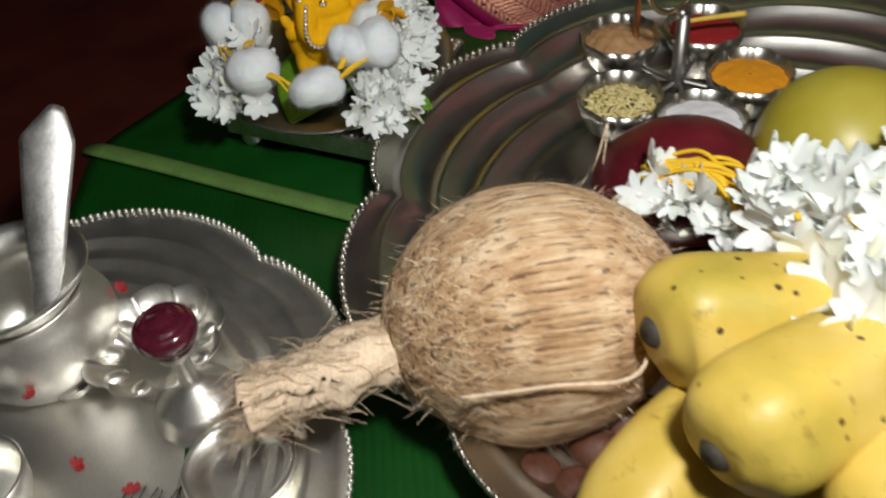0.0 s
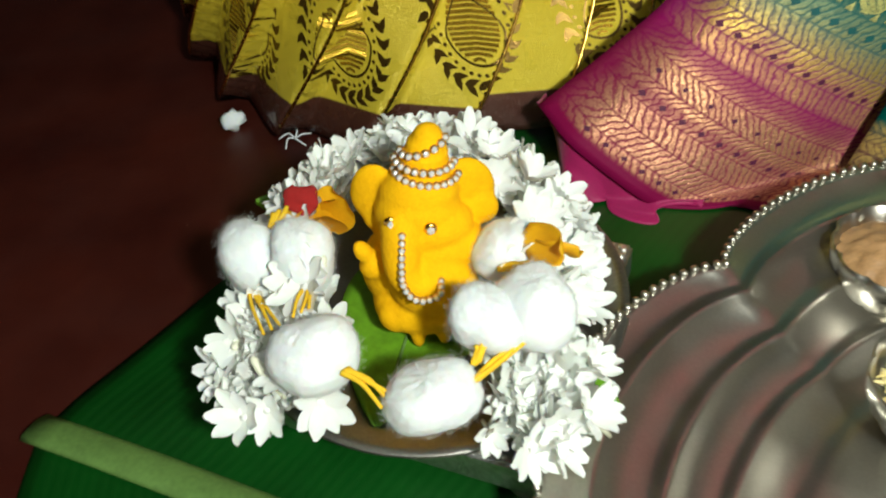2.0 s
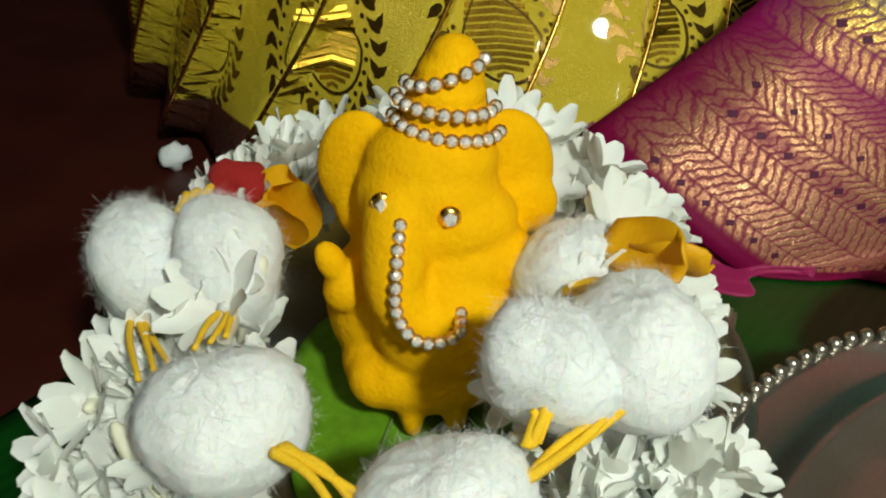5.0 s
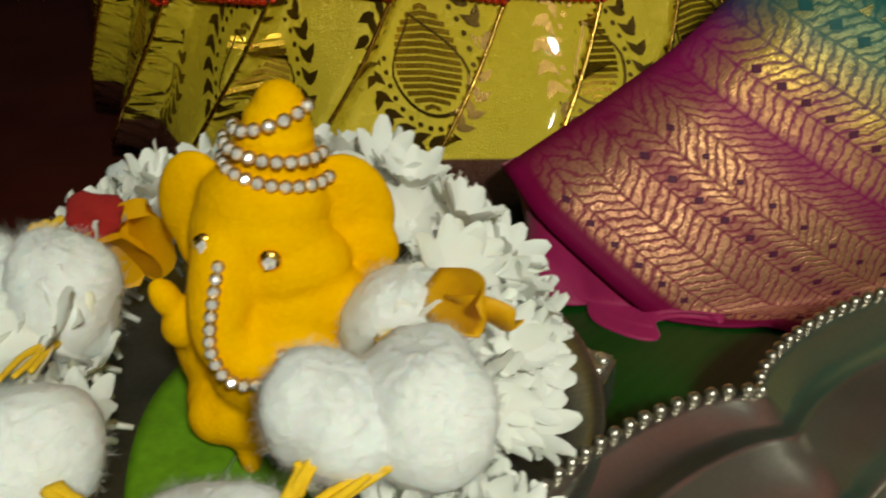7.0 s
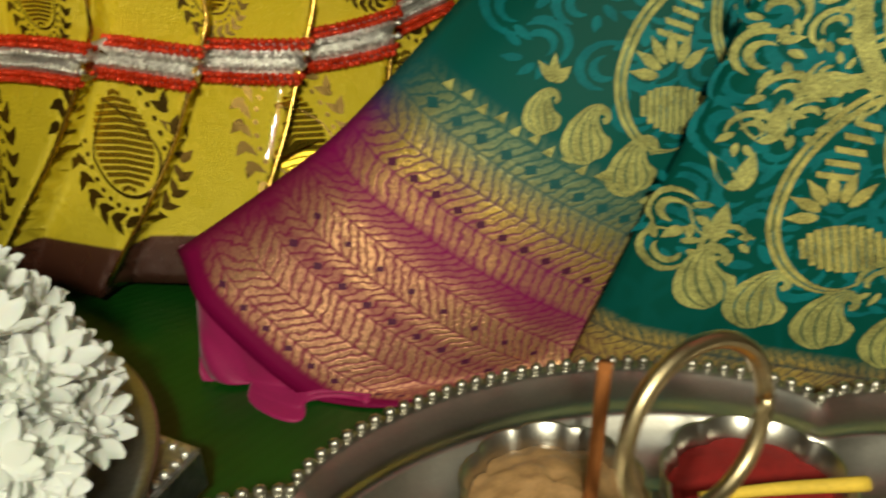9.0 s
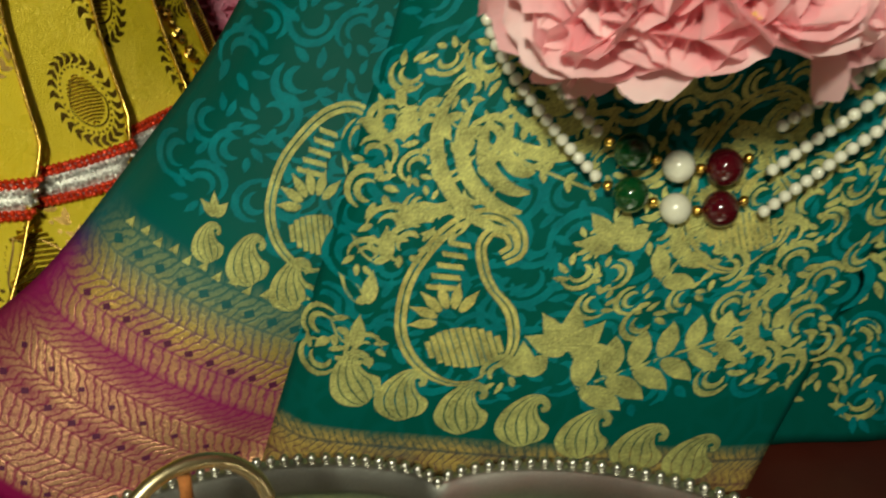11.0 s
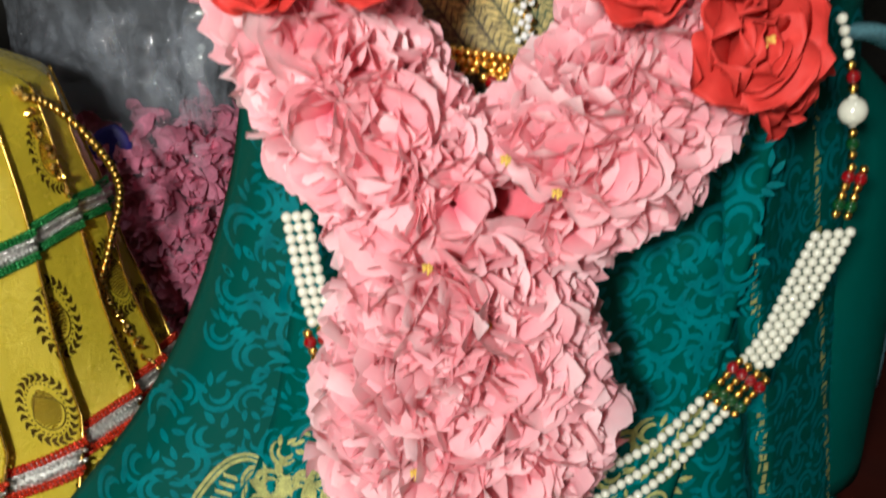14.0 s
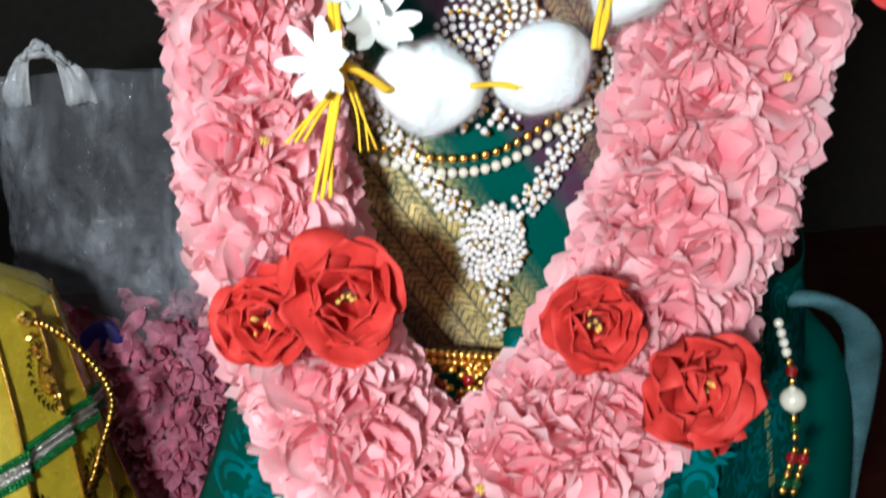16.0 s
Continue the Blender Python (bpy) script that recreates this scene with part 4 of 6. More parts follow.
def wreath(P, c, size, mats, full=True):
    """A printed oval wreath of small leaves round a hatched paisley; c in the cloth's lengths."""
    dark, bright = bmesh.new(), bmesh.new()
    cnt = 24
    for i in range(cnt):
        t = 2 * math.pi * i / cnt
        tang = math.degrees(math.atan2(0.50 * math.cos(t), -0.36 * math.sin(t))) - 90
        for s, k in ((1, 1.06), (-1, 0.92)):
            q = (c[0] + size * 0.34 * k * math.cos(t), c[1] + size * 0.47 * k * math.sin(t))
            fill(P, dark, teardrop(q, size * 0.125, size * 0.055, tang - 42 * s, 0.1 * s, 10))
    for i in range(30):
        t = 2 * math.pi * i / 30
        q = (c[0] + size * 0.255 * math.cos(t), c[1] + size * 0.37 * math.sin(t))
        fill(P, dark, [(q[0] + size * 0.016 * math.cos(m), q[1] + size * 0.016 * math.sin(m)) for m in (0, 1.05, 2.1, 3.14, 4.2, 5.24)])
    o = teardrop(c, size * 0.62, size * 0.46, 8, 0.3, 30)
    for i in range(15):
        k = (i - 7) / 7
        w = size * 0.19 * math.sqrt(max(0.05, 1 - k * k))
        b0 = c[1] + k * size * 0.26
        fill(P, bright, [(c[0] - w, b0 - size * 0.012), (c[0], b0 + size * 0.004), (c[0] + w, b0 - size * 0.012), (c[0] + w, b0 + size * 0.014), (c[0], b0 + size * 0.03), (c[0] - w, b0 + size * 0.014)])
    ring(P, dark, o, shrink(o, 0.93))
    tagged(part("leaf_print", dark, mats[0], yd, "dark gold printed leaf wreath"), kind="stuff")
    tagged(part("paisley_print", bright, mats[1], yd, "shiny gold printed paisley"), kind="stuff")


for i in range(8):
    wreath(dress, (0.018 + i * 0.066, 0.056 + 0.004 * math.sin(i * 2)), 0.064, (foil_dark, foil_gold))
    wreath(dress, (0.058 + i * 0.068, 0.112), 0.038, (foil_dark, foil_gold))
    wreath(dress, (0.088 + i * 0.068, 0.152), 0.046, (foil_dark, foil_gold))
    wreath(dress, (0.060 + i * 0.068, 0.232), 0.040, (foil_dark, foil_gold))
# bright edges of the pleats
for i in range(11):
    pts = []
    for j in range(34):
        b = 0.006 + j * 0.008
        a = FOLD_STEP * (i + 0.93)
        for k in range(6):
            a = FOLD_STEP * (i + 0.93 + fold_slant(b) - 0.15 * noise.noise(Vector((a * 6, 0, 0))))
        if 0.0 < a < 0.57:
            p = dress(a, b)
            pts.append(p + (p - Vector((DX, DY, p.z))).normalized() * 0.0006)
    if len(pts) > 4:
        part("pleat_edge", tube(pts, 0.0009, 5), gold_metal, yd, "thin shiny gold pleat edge")


def ribbon(b0, mat_edge, name):
    """A sequin ribbon: two coloured rows and a silver middle, sewn round the dress."""
    base = bmesh.new()
    grid(lambda a, s: dress(a, b0 + 0.014 * s + 0.004 * math.sin(a * 30)) + (dress(a, b0 + 0.014 * s) - Vector((DX, DY, b0))).normalized() * 0.0022, 0.0, 0.58, 150, 0.0, 1.0, 3, bm=base)
    r = part("sequin_ribbon", base, sequin_silver, yd, name, solid=0.0008)
    for s, m in ((0.0, mat_edge), (0.15, mat_edge), (0.85, mat_edge), (1.0, mat_edge), (0.36, sequin_silver), (0.66, sequin_silver)):
        bm = bmesh.new()
        for i in range(230):
            a = 0.004 + i * 0.0025
            p = dress(a, b0 + 0.014 * s + 0.004 * math.sin(a * 30))
            o = (p - Vector((DX, DY, p.z))).normalized()
            blob(p + o * 0.003, (0.0016, 0.0016, 0.0012), (rnd.random() * 90, 0, rnd.random() * 90), 5, 4, bm=bm)
        tagged(part("sequin_row", bm, m, yd, smooth=False), kind="stuff")


ribbon(0.080, sequin_red, "red and silver sequin ribbon")
ribbon(0.188, sequin_green, "green and silver sequin ribbon")
cord = curve_points([(0.140, 0.66, 0.268), (0.160, 0.665, 0.262), (0.178, 0.67, 0.238), (0.186, 0.675, 0.210), (0.176, 0.672, 0.180), (0.165, 0.662, 0.15)], 8)
bm = bmesh.new()
for k, p in enumerate(cord):
    blob(p, (0.0028, 0.0028, 0.0028), (0, 0, k * 20), 6, 5, 0.0006, 900, bm=bm)
tube(cord, 0.0016, 6, bm)
part("gold_cord", bm, gold_metal, yd, "twisted gold cord at the neck")
lace = [dress(0.150 * (2 * math.pi - math.pi * 0.92 - 0.05 - 0.25 * (i / 33)), 0.01 + 0.008 * i) for i in range(33)]
bm = bmesh.new()
for k, p in enumerate(lace):
    for s in range(3):
        blob(p + Vector((rnd.uniform(-0.001, 0.003), -0.003, rnd.uniform(-0.004, 0.004))), (0.0026, 0.0016, 0.0026), (k * 50, s * 40, 0), 6, 4, bm=bm)
part("gold_lace", bm, gold_metal, yd, "crinkled gold lace edge", smooth=False)
tuft = thing("cotton_tuft", (-0.068, 0.584, 0), "small white cotton scrap lying on the floor", "cotton scrap")
bm = blob((-0.068, 0.584, 0.0055), (0.007, 0.005, 0.005), (0, 0, 30), 12, 8, 0.003, 300)
part("tuft", bm, cotton_mat, tuft)
scrap = thing("cotton_scrap", (-0.035, 0.565, 0), "thin white thread scrap lying on the floor", "thread scrap")
bm = bmesh.new()
for k in range(5):
    t = k * 1.26
    tube(curve_points([(-0.035, 0.565, 0.002), (-0.035 + 0.004 * math.cos(t), 0.565 + 0.004 * math.sin(t), 0.004), (-0.035 + 0.009 * math.cos(t + 0.4), 0.565 + 0.009 * math.sin(t + 0.4), 0.0015)], 4), 0.0005, 5, bm)
part("thread", bm, cotton_mat, scrap)

# ---- bag of petals ----
bag = thing("plastic_bag", (0.16, 0.86, 0), "clear crinkled plastic bag half full of pink petals", "plastic bag")


def sack(a, b):
    t = 2 * math.pi * a
    w = 0.078 * (1 - 0.25 * (1 - b) ** 3)
    d = 0.05 * (1 - 0.72 * b) * (1 - 0.3 * (1 - b) ** 4) + 0.006
    crease = 0.009 * noise.noise(Vector((math.cos(t) * 3, math.sin(t) * 3, b * 9))) + 0.006 * abs(noise.noise(Vector((math.cos(t) * 7, math.sin(t) * 7 + b * 3, b * 16))))
    return Vector((0.150 + 0.022 * b + (w + crease) * math.cos(t), 0.86 + (d + crease) * math.sin(t), 0.008 + 0.385 * b + 0.008 * noise.noise(Vector((t, b * 4, 2)))))


part("film", grid(sack, 0.0, 1.0, 120, 0.0, 1.0, 90, wrap=True), film_mat, bag, "clear crinkled plastic film")
def fold(a, s):
    """The crumpled handle: a broad folded strip, bent over."""
    t = math.pi * a
    w = 0.024 + 0.008 * noise.noise(Vector((a * 5, 0, 3)))
    p = Vector((0.108 + 0.034 * (1 - math.cos(t)) * 0.5 + 0.010 * a, 0.852 - 0.010 * math.sin(t), 0.372 + 0.040 * math.sin(t) ** 0.7))
    return p + Vector((0.85 * math.cos(t), -0.3, 0.5 * math.sin(t))) * w * (s - 0.5) + Vector((0, 0.010 * noise.noise(Vector((a * 6, s * 4, 1))), 0.006 * noise.noise(Vector((a * 9, s * 5, 8)))))


part("handle", grid(fold, 0.0, 1.0, 40, 0.0, 1.0, 10), plain("white_film_fold", (0.74, 0.77, 0.80), 0.3, 0, 0.2, 300, 40, 0.5), bag, "whitish crumpled handle", solid=0.0012)
bm = bmesh.new()
for i in range(1500):
    a, b = rnd.random(), rnd.random() ** 0.8
    top = 0.205
    c = sack(a, 0.02 + b * 0.50)
    k = 0.80 + 0.16 * rnd.random()
    c = Vector((0.155 + (c.x - 0.155) * k, 0.86 + (c.y - 0.86) * k, c.z))
    d = Vector((rnd.uniform(-1, 1), rnd.uniform(-1, 0.2), rnd.uniform(-1, 1))).normalized()
    petal(bm, c, d, Vector((rnd.uniform(-0.4, 0.4), -1, rnd.uniform(-0.3, 0.6))), rnd.uniform(0.014, 0.026), rnd.uniform(0.008, 0.014), 0.3, 0.1, 3, rnd.random() * 6)
tagged(part("petal_heap", bm, plain("mauve_pink_petal", (0.86, 0.26, 0.38), 0.6, 0, 0.35, 300, 60, 0.2), bag, "heap of dull pink petals"), kind="stuff")
part("print", blob((0.150, 0.818, 0.200), (0.016, 0.003, 0.016), (0, 20, 0), 14, 8, 0.004, 120), blue_mat, bag, "dark blue printed patch")

# ---- scalloped metal plates ----
def scallop(cusp, lobes, depth, radius, lo):
    """The factor that draws the rim in at each cusp; fades to a circle at the radius lo."""
    def shape(t, r):
        k = abs(math.sin(lobes * (t - radians(cusp)) / 2)) ** 0.55
        f = min(1, max(0, (r - lo) / (radius - lo)))
        return 1 - depth * (1 - k) * f
    return shape


def scalloped_plate(name, centre, radius, profile, under, cusp, depth, lo, beads, bead_r, metal, label):
    """A stepped plate with lobes round its rim and a string of beads on the edge."""
    p = thing(name, centre, label, "tray")
    shape = scallop(cusp, 8, depth, radius, lo)
    part("dish", lathe(profile + under, centre, 256, shape), metal, p)
    bm = bmesh.new()
    bmesh.ops.create_uvsphere(bm, u_segments=8, v_segments=6, radius=bead_r)
    me = mesh_of("bead", bm, metal)
    fine = [2 * math.pi * i / 4000 for i in range(4001)]
    rim = [Vector((radius * shape(t, radius) * math.cos(t), radius * shape(t, radius) * math.sin(t), profile[-1][1])) for t in fine]
    total = sum((b - a).length for a, b in zip(rim, rim[1:]))
    step, run, want = total / beads, 0.0, 0.0
    for a, b in zip(rim, rim[1:]):
        run += (b - a).length
        if run >= want:
            piece("bead", me, p, Matrix.Translation(Vector(centre) + b))
            want += step
    return p


TRAY = (0.237, 0.252, 0.0045)
scalloped_plate("large_tray", TRAY, 0.199,
                [(0.0, 0.003), (0.05, 0.003), (0.118, 0.0028), (0.121, 0.0036), (0.124, 0.0028), (0.128, 0.004), (0.138, 0.0072), (0.1395, 0.0094), (0.1415, 0.0104), (0.1435, 0.0098), (0.147, 0.0102),
                 (0.158, 0.0150), (0.1595, 0.0176), (0.1615, 0.0188), (0.1635, 0.0182), (0.167, 0.0186), (0.180, 0.0238), (0.1815, 0.0262), (0.1835, 0.0272), (0.1855, 0.0266), (0.189, 0.0274), (0.196, 0.0300), (0.199, 0.0318)],
                [(0.2000, 0.0305), (0.197, 0.0285), (0.182, 0.0232), (0.160, 0.0145), (0.140, 0.006), (0.126, 0.0005), (0.118, 0.0), (0.0, 0.0)],
                78.5, 0.085, 0.125, 290, 0.0017, steel, "large steel tray with a scalloped beaded rim")
PLATE = (-0.110, 0.165, 0.004)
scalloped_plate("silver_plate", PLATE, 0.1565,
                [(0.0, 0.0016), (0.088, 0.0016), (0.091, 0.0024), (0.094, 0.0016), (0.100, 0.002), (0.104, 0.0034), (0.108, 0.0056), (0.111, 0.0060), (0.114, 0.0052), (0.118, 0.0056), (0.122, 0.0080), (0.125, 0.0085), (0.128, 0.0077), (0.132, 0.0080), (0.136, 0.0104), (0.139, 0.0108), (0.142, 0.0100),
                 (0.150, 0.0108), (0.1565, 0.0122)],
                [(0.1572, 0.0112), (0.150, 0.0094), (0.125, 0.0055), (0.100, 0.0006), (0.090, 0.0), (0.0, 0.0)],
                45.5, 0.062, 0.095, 260, 0.0014, silver, "worn silver plate with a scalloped beaded rim")


# ---- things on the silver plate ----
pot = thing("silver_pot", (-0.103, 0.228, 0.0056), "small worn silver water pot with a wide rim", "pot")
part("body", lathe([(0, 0.0006), (0.022, 0.0), (0.030, 0.003), (0.0365, 0.014), (0.037, 0.026), (0.032, 0.038), (0.0275, 0.045), (0.0285, 0.050), (0.0355, 0.0545), (0.0368, 0.056),
                    (0.0355, 0.0562), (0.0275, 0.0515), (0.026, 0.045), (0.030, 0.036), (0.034, 0.026), (0.033, 0.014), (0.026, 0.004), (0, 0.003)], (-0.103, 0.228, 0.0056), 48), silver, pot)
part("collar", lathe([(0.0285, 0.0425), (0.0300, 0.044), (0.0285, 0.0455), (0.0278, 0.044), (0.0285, 0.0425)], (-0.103, 0.228, 0.0056), 48), silver, pot, "raised ring round the neck")
spoon = thing("silver_spoon", (-0.085, 0.216, 0.012), "worn silver ritual spoon standing in the pot", "spoon")


def spoon_sheet(a, b):
    """a across, b from the bowl to the top."""
    p, d = along_line(SPOON, b)
    w = 0.0062 + 0.0060 * max(0, (b - 0.050) / 0.07) ** 0.8
    if b > 0.112:
        w *= 1 - 0.85 * ((b - 0.112) / 0.016)
    return p + unit(0.97, -0.02, -0.22) * a * w + Vector((0, -0.25, 0.97)) * (0.0022 * (1 - a * a)) + Vector((0.004 * max(0, b - 0.112) / 0.016, 0, 0))


SPOON = curve_points([(-0.086, 0.206, 0.012), (-0.0855, 0.214, 0.042), (-0.081, 0.238, 0.074), (-0.077, 0.262, 0.098), (-0.076, 0.283, 0.113)], 10)
part("handle", grid(spoon_sheet, -1, 1, 10, 0.0, 0.126, 40), plain("pitted_silver", (0.78, 0.77, 0.74), 0.48, 1.0, 0.3, 600, 70, 0.2), spoon, solid=0.0013)
part("bowl", lathe([(0, 0.001), (0.008, 0.0022), (0.0105, 0.006), (0.0112, 0.0062), (0.009, 0.001), (0, 0.0)], (-0.0866, 0.2065, 0.0090), 24), silver, spoon)
lotus = thing("lotus_dish", (-0.046, 0.214, 0.0056), "silver lotus dish with scalloped petals", "dish")
lot = scallop(0, 9, 0.14, 0.033, 0.012)
part("dish", lathe([(0, 0.010), (0.010, 0.010), (0.018, 0.012), (0.026, 0.0165), (0.0325, 0.0235), (0.0333, 0.0232), (0.0265, 0.0145), (0.018, 0.010), (0.013, 0.007), (0.014, 0.003), (0.019, 0.0005), (0.017, 0.0), (0, 0.0)],
                   (-0.046, 0.214, 0.0056), 144, lot), silver, lotus)
for i in range(9):
    t = 2 * math.pi * (i + 0.5) / 9
    part("petal_boss", blob((-0.046 + 0.0215 * math.cos(t), 0.214 + 0.0215 * math.sin(t), 0.0200), (0.006, 0.004, 0.0022), (0, -20, math.degrees(t)), 12, 8), silver, lotus)
stand = thing("kumkum_stand", (-0.026, 0.189, 0.0056), "small silver stand with a turned maroon knob", "stand")
SC = (-0.026, 0.189, 0.0056)
part("foot", lathe([(0, 0), (0.0205, 0.0), (0.0212, 0.002), (0.0205, 0.004), (0.0195, 0.0045), (0.0185, 0.0085), (0.0165, 0.0115), (0.0155, 0.012), (0.0120, 0.0175), (0.0065, 0.021), (0.0045, 0.024), (0.0040, 0.036), (0.0075, 0.040), (0.0082, 0.043), (0, 0.043)], SC, 40), silver, stand)
part("knob", lathe([(0, 0.043), (0.0085, 0.0435), (0.0098, 0.046), (0.0092, 0.0475), (0.0120, 0.0495), (0.0132, 0.053), (0.0126, 0.0565), (0.0108, 0.0585), (0.0100, 0.0583), (0.0092, 0.0592), (0.0065, 0.0605), (0.006, 0.0602), (0.005, 0.0612), (0, 0.0618)], SC, 40), maroon_knob, stand, "turned maroon knob")
dish = thing("small_silver_dish", (-0.003, 0.152, 0.0056), "small round silver dish with a raised rim", "dish")
part("bowl", lathe([(0, 0.0028), (0.0135, 0.0028), (0.0150, 0.0036), (0.0165, 0.006), (0.0205, 0.0105), (0.0225, 0.0112), (0.0238, 0.0105), (0.0232, 0.0098), (0.019, 0.007), (0.016, 0.002), (0.014, 0.0), (0, 0.0)], (-0.003, 0.152, 0.0056), 48), silver, dish)
cup = thing("silver_cup", (-0.108, 0.150, 0.0056), "small silver cup with a rolled rim", "cup")
part("body", lathe([(0, 0.002), (0.014, 0.002), (0.018, 0.010), (0.020, 0.022), (0.0212, 0.0222), (0.0195, 0.010), (0.015, 0.0), (0, 0.0)], (-0.108, 0.150, 0.0056), 40), silver, cup)
bm = bmesh.new()
for i in range(3):
    petal(bm, Vector((0, 0, 0)), unit(math.cos(i), math.sin(i), 0.1), Vector((0, 0, 1)), 0.0045, 0.0032, 0.2, 0.1, 3, i)
flake_mesh = mesh_of("flake", bm, red_flake)
for i, (x, y, z) in enumerate(((-0.068, 0.246, 0.0275), (-0.073, 0.214, 0.0325), (-0.093, 0.189, 0.0275), (0.015, 0.164, 0.0170), (0.012, 0.136, 0.0072), (-0.078, 0.165, 0.0062), (-0.050, 0.150, 0.0062), (-0.030, 0.140, 0.0062))):
    f = tagged(new("petal_flake", flake_mesh), "dry dark red petal flake on the silverware", "petal", "red petal flakes")
    f.matrix_basis = pose(x, y, z, rnd.uniform(-20, 20), rnd.uniform(-20, 20), i * 70)
bm = bmesh.new()
for i in range(7):
    y0 = 0.140 + 0.0016 * math.sin(i)
    tube(curve_points([(-0.056 + i * 0.004, y0, 0.0060), (-0.055 + i * 0.004, y0 + 0.004, 0.0062), (-0.0525 + i * 0.004 + 0.002 * math.sin(i * 3), y0 + 0.011, 0.0060)], 3), 0.00035, 4, bm)
eng = thing("plate_engraving", (-0.045, 0.146, 0.0056), "dark scratched engraving on the silver plate", "engraving")
tagged(part("stroke", bm, plain("dark_engraving", (0.06, 0.055, 0.05), 0.6), eng, "thin dark scratched lines"), kind="stuff")

# ---- coconut ----
coco = thing("coconut", (0.117, 0.177, 0.008), "brown fibrous coconut with a pale tuft, lying in the tray", "coconut")
COC = pose(0.119, 0.178, 0.0595, 4, 6, 8)
bm = bmesh.new()
bmesh.ops.create_uvsphere(bm, u_segments=96, v_segments=64, radius=1)
for vtx in bm.verts:
    d = vtx.co.copy()
    d = Vector((d.z, d.y, -d.x))
    k = 1 + 0.035 * math.cos(3 * math.atan2(d.z, d.y)) * (1 - d.x * d.x) - 0.05 * max(0, -d.x) ** 3
    q = Vector((d.x * 0.0575, d.y * 0.0500 * k, d.z * 0.0500 * k))
    q *= 1 + 0.018 * noise.noise(Vector((d.x * 2, d.y * 7, d.z * 7))) + 0.010 * noise.noise(d * 14)
    vtx.co = q
husk = part("husk", bm, husk_mat, coco, at=COC)
bm = bmesh.new()
for i in range(2200):
    d = Vector((rnd.uniform(-1, 1), rnd.gauss(0, 1), rnd.gauss(0, 1)))
    s = math.sqrt(max(0, 1 - d.x * d.x))
    yz = Vector((0, d.y, d.z)).normalized() * s
    p = Vector((d.x * 0.0572, yz.y * 0.0498, yz.z * 0.0498))
    o = Vector((d.x, yz.y, yz.z)).normalized()
    w = (Vector((rnd.choice((-1, 1)), 0, 0)) + Vector((0, rnd.gauss(0, 0.5), rnd.gauss(0, 0.5))) + o * rnd.uniform(-0.02, 0.16)).normalized()
    ln = rnd.uniform(0.003, 0.009)
    side_v = w.cross(o).normalized() * 0.00011
    q1, q2 = p + w * ln * 0.5 + o * 0.0004, p + w * ln + o * rnd.uniform(-0.0003, 0.0016)
    v = [bm.verts.new(c) for c in (p - side_v, p + side_v, q1 + side_v, q1 - side_v, q2)]
    bm.faces.new(v[:4])
    bm.faces.new((v[3], v[2], v[4]))
tagged(part("loose_fibre", bm, fibre_mat, coco, "fine loose coir fibres", at=COC), kind="stuff")
STALK = curve_points([(0.076, 0.170, 0.062), (0.062, 0.164, 0.062), (0.042, 0.157, 0.062), (0.022, 0.150, 0.060), (0.012, 0.147, 0.058)], 8)
bm = tube(STALK, lambda t: 0.0165 - 0.0045 * min(1, t * 3) - 0.0010 * math.sin(t * 9) + 0.0025 * max(0, t - 0.5), 36, flat=0.8)
for vtx in bm.verts:
    vtx.co += Vector((0, 1, 0.6)) * (0.0048 * noise.noise(Vector((vtx.co.x * 30, vtx.co.y * 260, vtx.co.z * 260))) + 0.0030 * noise.noise(vtx.co * 90))
part("tuft", bm, fibre_mat, coco, "pale fibrous tuft")
bm = bmesh.new()
for i in range(900):
    t = rnd.random() ** 0.7
    p = STALK[int(t * (len(STALK) - 1))]
    ang = rnd.random() * 6.28
    p = p + Vector((0, math.cos(ang), math.sin(ang) * 0.8)) * 0.0115
    d = Vector((-1 if rnd.random() < 0.75 else 1, rnd.gauss(0, 0.35), rnd.gauss(0, 0.3))).normalized()
    ln = rnd.uniform(0.006, 0.020)
    tube(curve_points([p, p + d * ln * 0.5 + Vector((0, math.cos(ang), math.sin(ang))) * 0.0015, p + d * ln + Vector((0, rnd.gauss(0, 0.003), rnd.gauss(-0.002, 0.002)))], 3), 0.00013, 3, bm)
tagged(part("tuft_fibre", bm, fibre_mat, coco, "loose pale fibres on the tuft"), kind="stuff")
for k, pts in enumerate((((0.148, 0.215, 0.094), (0.150, 0.213, 0.104), (0.155, 0.222, 0.111), (0.152, 0.214, 0.098)),
                         ((0.090, 0.130, 0.075), (0.120, 0.128, 0.079), (0.150, 0.133, 0.075), (0.158, 0.160, 0.086), (0.160, 0.190, 0.088)))):
    part("long_fibre", tube(curve_points(pts, 8), 0.0003 + 0.0004 * k, 5), fibre_mat, coco, "single long curling fibre")

# ---- fruit ----
bunch = thing("banana_bunch", (0.19, 0.12, 0.008), "bunch of ripe yellow bananas with black tips and brown specks", "bananas")


